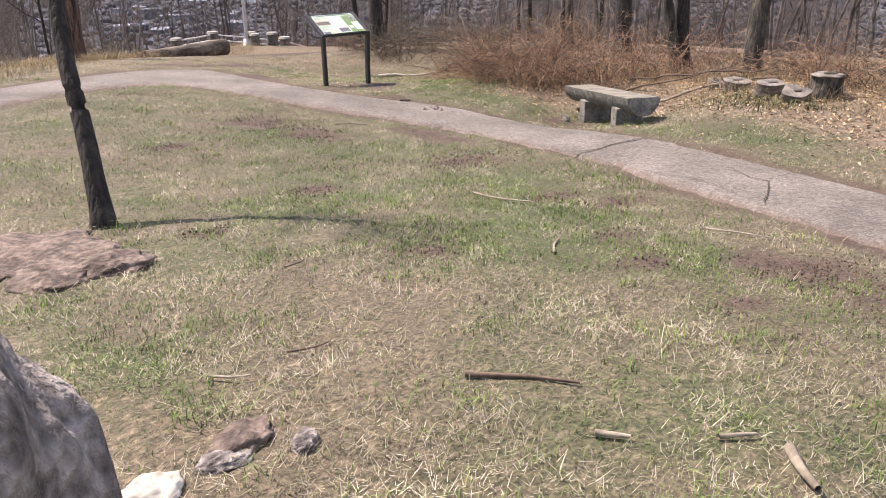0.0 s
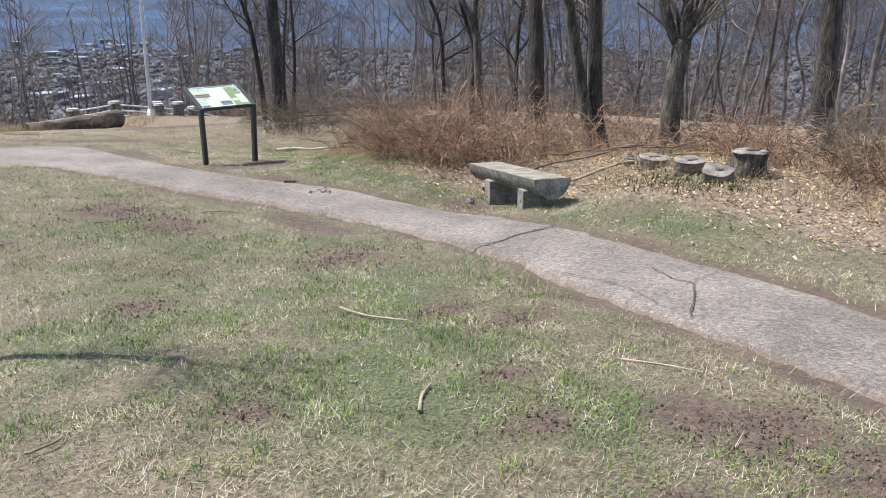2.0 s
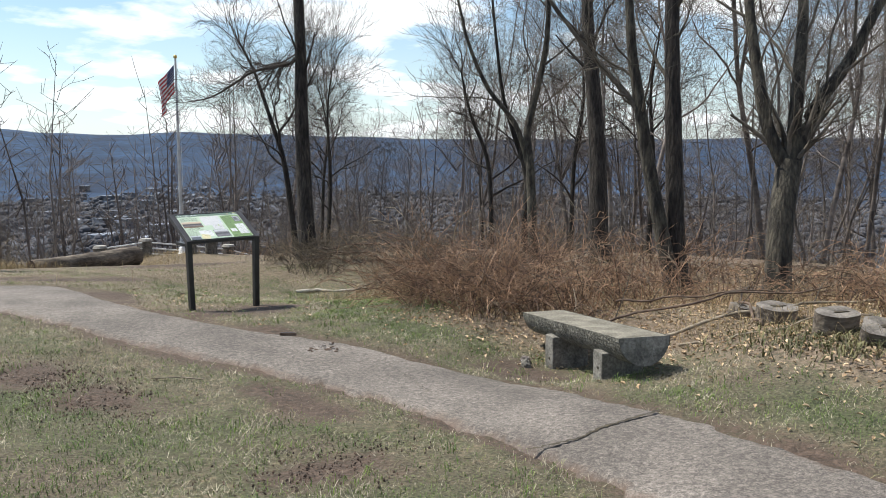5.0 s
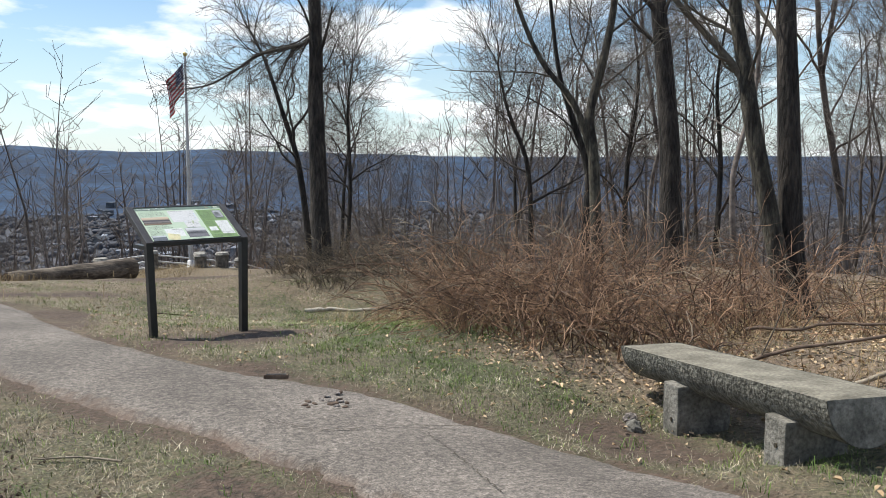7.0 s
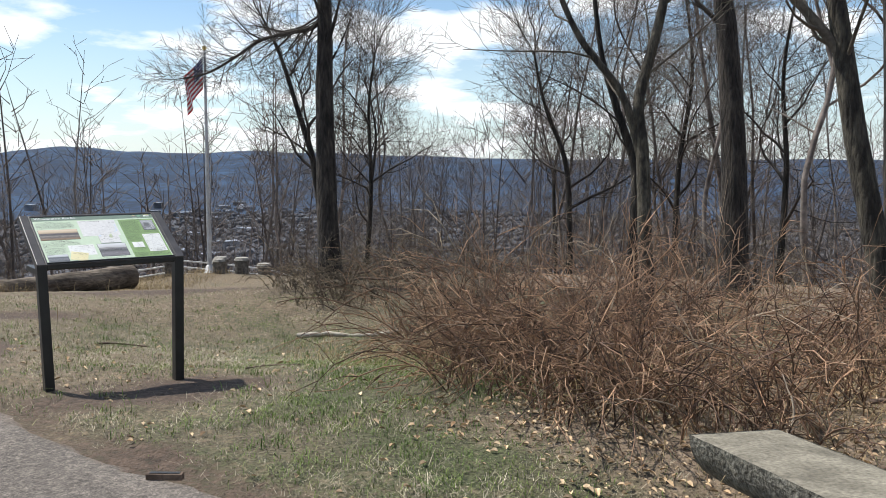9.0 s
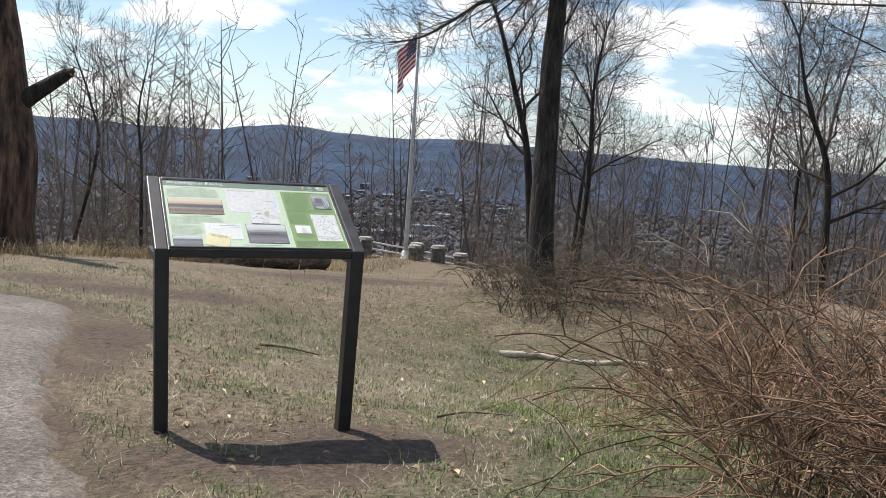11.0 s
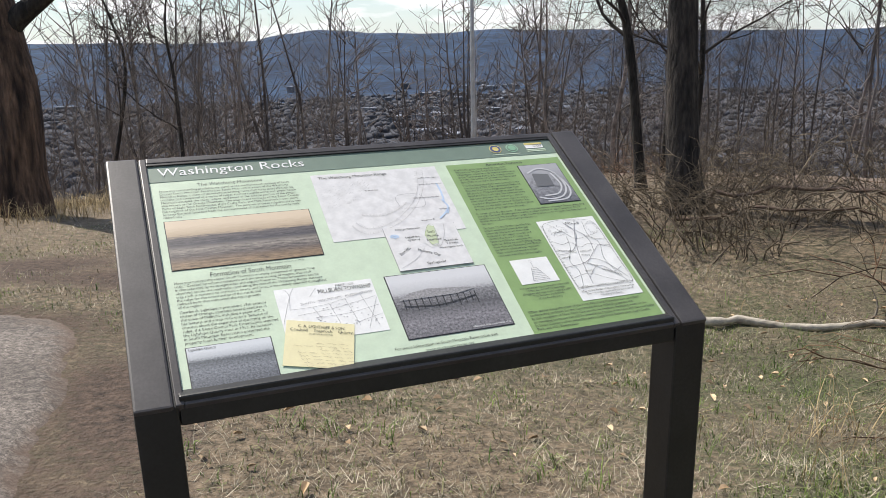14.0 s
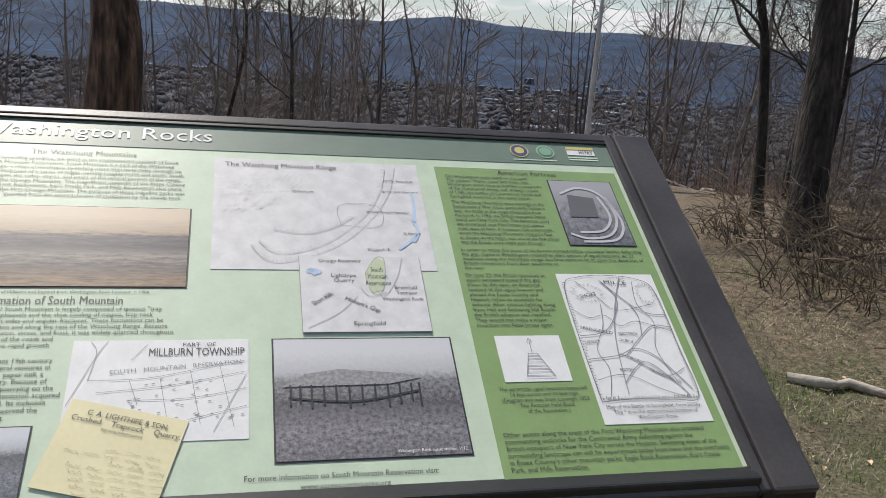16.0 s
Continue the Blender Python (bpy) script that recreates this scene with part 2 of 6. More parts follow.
PHOTO_SEPIA = photograph("sepia_valley_photograph", [(0.0, (0.27, 0.19, 0.10)), (0.22, (0.20, 0.13, 0.07)), (0.36, (0.10, 0.08, 0.07)), (0.50, (0.22, 0.19, 0.16)), (0.60, (0.05, 0.045, 0.05)), (0.74, (0.09, 0.075, 0.075)), (0.80, (0.42, 0.32, 0.21)), (1.0, (0.62, 0.50, 0.36))], (13.0, 0.95), (0.7, 2.4, 1))
PHOTO_GREY = photograph("grey_hillside_photograph", [(0.0, (0.12, 0.115, 0.12)), (0.35, (0.19, 0.18, 0.19)), (0.55, (0.09, 0.087, 0.09)), (0.74, (0.20, 0.195, 0.20)), (0.82, (0.45, 0.45, 0.46)), (1.0, (0.60, 0.60, 0.61))], (30.0, 1.0), (1.3, 1, 1))
PHOTO_QUARRY = photograph("grey_quarry_photograph", [(0.0, (0.06, 0.065, 0.075)), (0.5, (0.15, 0.16, 0.18)), (0.75, (0.08, 0.09, 0.10)), (0.84, (0.40, 0.42, 0.44)), (1.0, (0.56, 0.58, 0.60))], (26.0, 1.0), (1.4, 1, 1))
PHOTO_STONE = photograph("grey_boulder_photograph", [(0.0, (0.10, 0.10, 0.11)), (0.5, (0.20, 0.20, 0.21)), (1.0, (0.36, 0.36, 0.37))], (12.0, 0.6))


def ground_material():
    m = material("spring_turf", (0.120, 0.096, 0.062), (0.075, 0.085, 0.036), 0.9, 0.95, 1.0, 42, fine=0.9, distance=0.03)
    n, l = m.node_tree.nodes, m.node_tree.links
    b = n["Principled BSDF"]
    last = b.inputs["Base Color"].links[0].from_socket
    tc = [x for x in n if x.bl_idname == "ShaderNodeTexCoord"][0]
    for key, low, high, scale in (("straw", (0.050, 0.036, 0.023), (0.27, 0.205, 0.135), 16.0), ("litter", (0.085, 0.060, 0.042), (0.28, 0.21, 0.148), 11.0), ("dirt", (0.028, 0.019, 0.013), (0.135, 0.092, 0.066), 18.0), ("wood_floor", (0.095, 0.068, 0.050), (0.25, 0.185, 0.135), 3.0)):
        at = n.new("ShaderNodeAttribute")
        at.attribute_name = key
        nz = n.new("ShaderNodeTexNoise")
        nz.inputs["Scale"].default_value, nz.inputs["Detail"].default_value = scale, 9.0
        nz.inputs["Roughness"].default_value = 0.7
        l.new(tc.outputs["Object"], nz.inputs["Vector"])
        rp = n.new("ShaderNodeValToRGB")
        rp.color_ramp.elements[0].position, rp.color_ramp.elements[1].position = 0.34, 0.66
        rp.color_ramp.elements[0].color, rp.color_ramp.elements[1].color = (*low, 1), (*high, 1)
        l.new(nz.outputs["Fac"], rp.inputs["Fac"])
        # ragged border: mask plus noise, sharpened
        ad = n.new("ShaderNodeMath")
        ad.operation = "ADD"
        l.new(at.outputs["Fac"], ad.inputs[0])
        l.new(nz.outputs["Fac"], ad.inputs[1])
        mr = n.new("ShaderNodeMapRange")
        mr.inputs["From Min"].default_value, mr.inputs["From Max"].default_value = 0.78, 1.12
        l.new(ad.outputs[0], mr.inputs["Value"])
        mx = n.new("ShaderNodeMixRGB")
        l.new(mr.outputs[0], mx.inputs["Fac"])
        l.new(last, mx.inputs["Color1"])
        l.new(rp.outputs["Color"], mx.inputs["Color2"])
        last = mx.outputs["Color"]
    l.new(last, b.inputs["Base Color"])
    return m


def asphalt_material():
    """Worn asphalt: bare aggregate of small stones in a pale binder, stained by soil."""
    m = material("worn_grey_asphalt", (0.118, 0.101, 0.087), (0.193, 0.167, 0.145), 1.1, 0.93, 0.9, 26, fine=0.55, distance=0.010)
    n, l = m.node_tree.nodes, m.node_tree.links
    b = n["Principled BSDF"]
    last = b.inputs["Base Color"].links[0].from_socket
    tc = [x for x in n if x.bl_idname == "ShaderNodeTexCoord"][0]
    for scale, low, high in ((150.0, 0.5, 1.5), (64.0, 0.80, 1.20)):
        vo = n.new("ShaderNodeTexVoronoi")
        vo.inputs["Scale"].default_value = scale
        l.new(tc.outputs["Object"], vo.inputs["Vector"])
        sp = n.new("ShaderNodeSeparateXYZ")
        l.new(vo.outputs["Color"], sp.inputs[0])
        mr = n.new("ShaderNodeMapRange")
        mr.inputs["To Min"].default_value, mr.inputs["To Max"].default_value = low, high
        l.new(sp.outputs["X"], mr.inputs["Value"])
        mx = n.new("ShaderNodeMixRGB")
        mx.blend_type = "MULTIPLY"
        mx.inputs["Fac"].default_value = 1.0
        l.new(last, mx.inputs["Color1"])
        l.new(mr.outputs[0], mx.inputs["Color2"])
        last = mx.outputs["Color"]
    at = n.new("ShaderNodeAttribute")
    at.attribute_name = "soil"
    nz = n.new("ShaderNodeTexNoise")
    nz.inputs["Scale"].default_value, nz.inputs["Detail"].default_value, nz.inputs["Roughness"].default_value = 7.0, 9.0, 0.7
    l.new(tc.outputs["Object"], nz.inputs["Vector"])
    ad = n.new("ShaderNodeMath")
    ad.operation = "ADD"
    l.new(at.outputs["Fac"], ad.inputs[0])
    l.new(nz.outputs["Fac"], ad.inputs[1])
    mr = n.new("ShaderNodeMapRange")
    mr.inputs["From Min"].default_value, mr.inputs["From Max"].default_value = 0.75, 1.15
    mr.inputs["To Max"].default_value = 0.85
    l.new(ad.outputs[0], mr.inputs["Value"])
    mx = n.new("ShaderNodeMixRGB")
    mx.inputs["Color2"].default_value = (0.125, 0.082, 0.058, 1)
    l.new(mr.outputs[0], mx.inputs["Fac"])
    l.new(last, mx.inputs["Color1"])
    l.new(mx.outputs["Color"], b.inputs["Base Color"])
    return m


ASPHALT = asphalt_material()
TURF = ground_material()
# Distance haze is painted into these colours: ridge blue, valley a lifted bluish grey.
HAZE_WOODS = material("haze_blue_bare_woods", (0.004, 0.018, 0.050), (0.022, 0.058, 0.122), 0.006, 1.0, 0.0, 0.045, fine=0.95)
HAZE_VALLEY = material("haze_grey_valley_trees_and_streets", (0.042, 0.045, 0.058), (0.090, 0.092, 0.108), 0.02, 1.0, 0.0, 0.12, fine=0.6)

# Treetop grey lifted and blued to paint in the valley haze.
HAZE_CLUMP = material("haze_grey_bare_crowns", (0.052, 0.055, 0.067), (0.098, 0.100, 0.114), 0.01, 1.0, 0.0, 0.8, island=0.15, fine=0.4)
HILLSIDE = material("hillside_bare_woods", (0.080, 0.069, 0.064), (0.215, 0.185, 0.172), 0.2, 0.95, 0.0, 5, island=0.4)
SOIL = material("dark_loose_soil", (0.038, 0.026, 0.019), (0.15, 0.10, 0.072), 9, 0.95, 0.4, 60, island=0.4)

PALE_LOG = material("bleached_fallen_log", (0.27, 0.235, 0.185), (0.52, 0.47, 0.39), 5, 0.85, 0.5, 40, stretch=(0.3, 1, 1))
PALE_CANE = material("bleached_cane", (0.20, 0.155, 0.11), (0.38, 0.31, 0.23), 5, 0.85, 0.0, 30)
INK_RELIEF = printed("faint_relief_ink", (0.52, 0.51, 0.50))
# ---- helpers for meshes ----
def mesh_from(name, verts, faces, mats, smooth=False, index=None):
    """A mesh from arrays; faces is a list of index arrays (n x 3 or n x 4)."""
    me = bpy.data.meshes.new(name)
    v = np.asarray(verts, dtype=np.float32).reshape(-1, 3)
    loops = np.concatenate([np.asarray(f, dtype=np.int32).ravel() for f in faces])
    sizes = np.concatenate([np.full(len(f), len(f[0]), dtype=np.int32) for f in faces])
    starts = np.concatenate([[0], np.cumsum(sizes)[:-1]]).astype(np.int32)
    me.vertices.add(len(v))
    me.vertices.foreach_set("co", v.ravel())
    me.loops.add(len(loops))
    me.loops.foreach_set("vertex_index", loops)
    me.polygons.add(len(sizes))
    me.polygons.foreach_set("loop_start", starts)
    if index is not None:
        me.polygons.foreach_set("material_index", np.asarray(index, dtype=np.int32))
    me.polygons.foreach_set("use_smooth", np.full(len(sizes), smooth, dtype=bool))
    for m in mats:
        me.materials.append(m)
    me.update(calc_edges=True)
    return me


def tube_arrays(lines):
    """Tapered tubes along polylines: lines of (points, radii, sides). Lines of one length are built together."""
    kinds = collections.defaultdict(list)
    for pts, rad, sides in lines:
        kinds[(len(pts), sides)].append((pts, rad))
    vs, quads, base = [], [], 0
    for (n, sides), group in kinds.items():
        p = np.array([g[0] for g in group], dtype=float)
        r = np.array([g[1] for g in group], dtype=float)
        d = np.gradient(p, axis=1)
        d /= np.linalg.norm(d, axis=2, keepdims=True) + 1e-9
        up = np.where(np.abs(d[..., 2:3]) < 0.9, [[[0.0, 0.0, 1.0]]], [[[1.0, 0.0, 0.0]]])
        a = np.cross(d, up)
        a /= np.linalg.norm(a, axis=2, keepdims=True) + 1e-9
        b = np.cross(d, a)
        th = np.arange(sides) * 2 * math.pi / sides
        ring = p[:, :, None] + r[:, :, None, None] * (np.cos(th)[None, None, :, None] * a[:, :, None] + np.sin(th)[None, None, :, None] * b[:, :, None])
        m = len(group)
        vs.append(ring.reshape(-1, 3))
        o = np.arange(m)[:, None, None] * (n * sides)
        i = np.arange(n - 1)[None, :, None] * sides
        j = np.arange(sides)[None, None]
        k = (j + 1) % sides
        quads.append((np.stack([o + i + j, o + i + k, o + i + sides + k, o + i + sides + j], -1) + base).reshape(-1, 4))
        base += m * n * sides
    return np.concatenate(vs), np.concatenate(quads)


def tubes(name, lines, mat, smooth=True):
    v, q = tube_arrays(lines)
    return mesh_from(name, v, [q], [mat], smooth)


def part(name, data, parent, label="", m=None):
    """One mesh object under a thing or a part. data: a mesh or (bmesh, material)."""
    if isinstance(data, tuple):
        bm, mat = data
        me = bpy.data.meshes.new(name)
        bm.to_mesh(me)
        bm.free()
        me.materials.append(mat)
        data = me
    ob = new(name, data)
    ob.parent = parent
    if m is not None:
        ob.matrix_basis = m
    return tagged(ob, label)


def thing(name, label, category, m=None, group="", kind="", data=None):
    if isinstance(data, tuple):
        bm, mat = data
        me = bpy.data.meshes.new(name)
        bm.to_mesh(me)
        bm.free()
        me.materials.append(mat)
        data = me
    ob = new(name, data)
    if m is not None:
        ob.matrix_basis = m
    return tagged(ob, label, category, group, kind)


def box(x0, y0, z0, x1, y1, z1, bevel=0.0, segments=2):
    bm = bmesh.new()
    bmesh.ops.create_cube(bm, size=1.0)
    for v in bm.verts:
        v.co = Vector((x0 + (v.co.x + 0.5) * (x1 - x0), y0 + (v.co.y + 0.5) * (y1 - y0), z0 + (v.co.z + 0.5) * (z1 - z0)))
    if bevel:
        bmesh.ops.bevel(bm, geom=bm.edges[:], offset=bevel, segments=segments, affect="EDGES", profile=0.6)
    return bm


def rock(rx, ry, rz, seed, rough=0.3, subdiv=4, facet=0.0):
    """An irregular stone: a ball pushed by noise, its foot flattened."""
    bm = bmesh.new()
    bmesh.ops.create_icosphere(bm, subdivisions=subdiv, radius=1.0)
    off = Vector((seed * 7.1, seed * 3.3, seed * 1.7))
    for v in bm.verts:
        d = v.co.normalized()
        k = 1 + rough * noise.noise(d * 1.3 + off) + rough * 0.5 * noise.noise(d * 3.1 + off) + rough * 0.22 * noise.noise(d * 7.7 + off) + rough * 0.1 * noise.noise(d * 19 + off)
        if facet:
            k += facet * (abs(noise.noise(d * 2.0 + off * 2)) - 0.2)
        v.co = Vector((d.x * rx * k, d.y * ry * k, d.z * rz * k))
        if v.co.z < -0.45 * rz:
            v.co.z = -0.45 * rz
    for f in bm.faces:
        f.smooth = True
    return bm


# ---- the lie of the land ----
BUMPS = ((3.6, -7.2, 1.8, 0.2977), (1.6, -4.7, 1.2, -0.1936), (4.0, 3.0, 2.2, -0.5497), (-2.0, -5.0, 3.0, -0.1759), (-8.0, -12.0, 4.0, 0.601), (6.8, 7.6, 1.8, 0.0494), (5.5, 14.5, 4.5, -0.3868), (7.0, -2.5, 2.2, -0.2427), (2.1, -4.7, 0.8, -0.16), (8.5, 19.5, 3.2, -0.32), (10.9, 23.4, 1.7, 0.26))


# skyline of the far ridge: bearing, height in degrees above the eye
RIDGE = ((-60, -20, -6, -2, 2, 6, 9.4, 10.7, 13.5, 15, 17, 20.5, 24.7, 29.7, 35, 43, 60, 110), (0.3, 0.4, 0.36, 0.34, 0.28, 0.17, 0.26, 0.58, 0.84, 0.83, 0.62, 0.48, 0.68, 0.55, 0.42, 0.2, 0.25, 0.3))


def land(x, y):
    """Height of the ground: a lawn that falls towards the overlook, then the hillside, the valley and the far ridge."""
    x, y = np.asarray(x, dtype=float), np.asarray(y, dtype=float)
    s = 0.55 * x + 0.835 * y
    q = np.where(np.abs(s) < 26, s * s, 52 * np.abs(s) - 676)
    rr = np.hypot(x, y)
    near = np.clip(1 - (rr - 40) / 60, 0, 1)
    z = 0.135 + near * (-0.0271 * x - 0.0347 * y - 0.0022 * q)
    for a, b, r, h in BUMPS:
        z = z + h * np.exp(-((x - a) ** 2 + (y - b) ** 2) / (2 * r * r))
    e = np.maximum(np.maximum(-0.76 * x + 0.65 * y - 10.5, s - 28.5), x * 0.93 - y * 0.2 - 15.0)
    soft = 1.6
    drop = soft * np.logaddexp(0, e / soft)
    z = z - 92 * (1 - np.exp(-drop * 0.42 / 92))
    az = np.degrees(np.arctan2(x, y))
    ridge = 93.4 + 3330 * np.tan(np.radians(np.interp(az, RIDGE[0], RIDGE[1]))) + 1.6 * np.sin(np.radians(az * 61)) + 1.0 * np.sin(np.radians(az * 143))
    up = np.clip((rr - 1500) / 1900, 0, 1)
    up = up * up * (3 - 2 * up)
    fold = 16 * np.sin(x * 0.004 + 1) * np.sin(y * 0.0033) * np.clip((rr - 1200) / 1200, 0, 1)
    return z + up * ridge + fold * (1 - up)


def pnoise(x, y, seed=0):
    """Smooth gradient noise over arrays, about -1 to 1."""
    x, y = np.asarray(x, dtype=float), np.asarray(y, dtype=float)
    xi, yi = np.floor(x).astype(np.int64), np.floor(y).astype(np.int64)
    fx, fy = x - xi, y - yi

    def grad(i, j, dx, dy):
        h = (i * 374761393 + j * 668265263 + seed * 1442695041) & 0xFFFFFFFF
        h = ((h ^ (h >> 13)) * 1274126177) & 0xFFFFFFFF
        a = ((h ^ (h >> 16)) & 0xFFFF) / 65536.0 * 2 * math.pi
        return np.cos(a) * dx + np.sin(a) * dy

    u, v = fx ** 3 * (fx * (fx * 6 - 15) + 10), fy ** 3 * (fy * (fy * 6 - 15) + 10)
    a = grad(xi, yi, fx, fy) * (1 - u) + grad(xi + 1, yi, fx - 1, fy) * u
    b = grad(xi, yi + 1, fx, fy - 1) * (1 - u) + grad(xi + 1, yi + 1, fx - 1, fy - 1) * u
    return 1.5 * (a * (1 - v) + b * v)


def lz(x, y):
    return float(land(x, y))


def spline(pts, n):
    """A smooth line through a few points, n samples."""
    p = np.asarray(pts, dtype=float)
    t = np.arange(len(p))
    out = []
    for u in np.linspace(0, len(p) - 1, n):
        i = min(int(u), len(p) - 2)
        f = u - i
        p0, p1, p2, p3 = p[max(i - 1, 0)], p[i], p[i + 1], p[min(i + 2, len(p) - 1)]
        out.append(0.5 * (2 * p1 + (p2 - p0) * f + (2 * p0 - 5 * p1 + 4 * p2 - p3) * f * f + (3 * p1 - p0 - 3 * p2 + p3) * f ** 3))
    return np.array(out)


NEAR_EDGE = [(-3.4, -15.5), (-2.35, -11.8), (-1.95, -10.3), (-1.60, -8.9), (-1.10, -7.4), (-0.84, -6.2), (-0.75, -5.0), (-0.88, -3.9), (-1.22, -2.6), (-1.54, -1.2), (-1.70, 0.0), (-1.87, 0.8), (-2.02, 1.4), (-2.35, 1.9), (-2.95, 2.2), (-4.1, 1.9), (-5.5, 1.0), (-7.6, -1.1), (-10.5, -3.5)]
FAR_EDGE = [(-1.5, -15.0), (-0.65, -11.2), (-0.2, -9.9), (0.05, -8.6), (0.27, -7.5), (0.48, -6.3), (0.74, -5.0), (0.62, -3.9), (0.30, -2.8), (-0.14, -1.8), (-0.44, -0.1), (-0.47, 1.6), (-0.33, 3.2), (-0.45, 4.25), (-1.5, 4.6), (-3.4, 4.0), (-5.6, 2.9), (-8.4, 0.6), (-12.0, -1.8)]
near_line, far_line = spline(NEAR_EDGE, 300), spline(FAR_EDGE, 300)
mid_line = (near_line + far_line) / 2
half_width = np.linalg.norm(near_line - far_line, axis=1) / 2


def off_path_exact(x, y):
    best, side = np.full(len(x), 1e9), np.zeros(len(x))
    tang = np.gradient(mid_line, axis=0)
    for i in range(0, 300, 3):
        dx, dy = x - mid_line[i, 0], y - mid_line[i, 1]
        d = np.hypot(dx, dy) - half_width[i]
        k = d < best
        best = np.where(k, d, best)
        side = np.where(k, np.sign(tang[i, 1] * dx - tang[i, 0] * dy), side)
    return best, side


TX, TY = np.meshgrid(np.arange(-14, 18, 0.05), np.arange(-16, 30, 0.05), indexing="ij")
TABLE = [v.reshape(TX.shape) for v in off_path_exact(TX.ravel(), TY.ravel())]


def off_path(x, y):
    """Distance outside the asphalt's edge (negative on it), and whether the point is on the wooded side."""
    x, y = np.atleast_1d(x).astype(float), np.atleast_1d(y).astype(float)
    i, j = np.rint((x + 14) / 0.05).astype(int), np.rint((y + 16) / 0.05).astype(int)
    inside = (i >= 0) & (i < TX.shape[0]) & (j >= 0) & (j < TX.shape[1])
    i, j = np.clip(i, 0, TX.shape[0] - 1), np.clip(j, 0, TX.shape[1] - 1)
    return np.where(inside, TABLE[0][i, j], 9.0), np.where(inside, TABLE[1][i, j], 0.0)


DIRT = ((-2.73, -2.4, 0.45, 0.5), (-2.5, -3.4, 0.40, 0.6), (-4.36, -3.2, 0.32, 0.22), (-4.2, -6.3, 0.26, 0.2), (-2.03, -6.0, 0.5, 0.3), (-3.86, -10.0, 0.26, 0.16), (-3.2, -10.45, 0.4, 0.28), (-2.95, -10.8, 0.4, 0.3), (-4.18, -10.92, 0.22, 0.14), (-2.67, -8.06, 0.3, 0.18), (-5.8, -7.26, 0.22, 0.16), (-4.87, -8.85, 0.2, 0.12), (-3.44, -9.35, 0.3, 0.18), (-2.4, -8.6, 0.3, 0.2), (-3.2, -11.4, 0.45, 0.25), (0.6, -0.35, 1.1, 0.55), (-1.25, -4.4, 0.3, 0.8), (3.6, 8.5, 2.2, 1.0), (0.4, 5.3, 1.5, 0.45), (-0.5, 6.0, 0.8, 0.4), (5.5, 11.5, 2.6, 1.6), (-0.15, 2.6, 0.35, 1.2), (1.3, -4.6, 0.45, 0.7))
LUSH = ((-3.0, -4.9, 0.9), (-2.0, -5.0, 0.6), (-2.5, -7.3, 1.0), (-4.3, -8.8, 0.7), (-3.6, -9.8, 0.6), (-3.4, -10.2, 0.5), (-4.1, -10.7, 0.45), (-3.2, -11.2, 0.7), (-3.2, -7.6, 1.2), (-4.6, -6.6, 0.9), (2.9, 0.6, 1.0), (1.6, -1.8, 1.1), (2.2, -0.6, 0.7), (-1.6, -7.9, 0.5), (1.2, -7.3, 0.6), (-3.8, -3.6, 0.9))


def smooth01(v):
    v = np.clip(v, 0, 1)
    return v * v * (3 - 2 * v)


def zones(x, y):
    """How much straw, leaf litter, bare dirt and woodland floor lies at each place."""
    d, side = off_path(x, y)
    dirt = np.zeros(len(x))
    for a, b, rx, ry in DIRT:
        dirt = np.maximum(dirt, 0.72 * np.exp(-(((x - a) / rx) ** 2 + ((y - b) / ry) ** 2)))
    dirt = np.maximum(dirt, 0.42 * np.exp(-(np.maximum(d, 0) / 0.16) ** 2))
    lawn = (x < 6) & (y < 10)
    dirt = dirt + np.where(lawn, 0.13 + 0.20 * np.clip(pnoise(x * 1.3, y * 1.3, 7) + 0.6 * pnoise(x * 3.1, y * 3.1, 8), -0.8, 1), 0.0)
    lush = np.zeros(len(x))
    for a, b, r in LUSH:
        lush = np.maximum(lush, np.exp(-((x - a) ** 2 + (y - b) ** 2) / (r * r)))
    lush = np.clip(lush * 0.75 + 0.55 * np.clip(pnoise(x * 0.9, y * 0.9, 5) + 0.7 * pnoise(x * 2.7, y * 2.7, 6), -0.6, 1), 0, 1)
    wooded = (side > 0) & (y < 4.5)
    litter = np.where(wooded, smooth01((d - 0.7) / 1.3) * 0.62, 0.0) * smooth01((-1.2 - y) / 1.5)
    straw = 0.36 - 0.34 * lush + 0.18 * smooth01((-6 - x) / 3) + 0.25 * smooth01((y - 3.0) / 3.0) + 0.30 * np.exp(-((x - 0.6) / 1.8) ** 2 - ((y - 1.2) / 2.0) ** 2)
    e = np.maximum(np.maximum(-0.76 * x + 0.65 * y - 8.5, 0.55 * x + 0.835 * y - 26), x * 0.93 - y * 0.2 - 6.2)
    floor = smooth01(e / 3.0) * 0.7
    return straw, litter, dirt, floor, lush, d, side


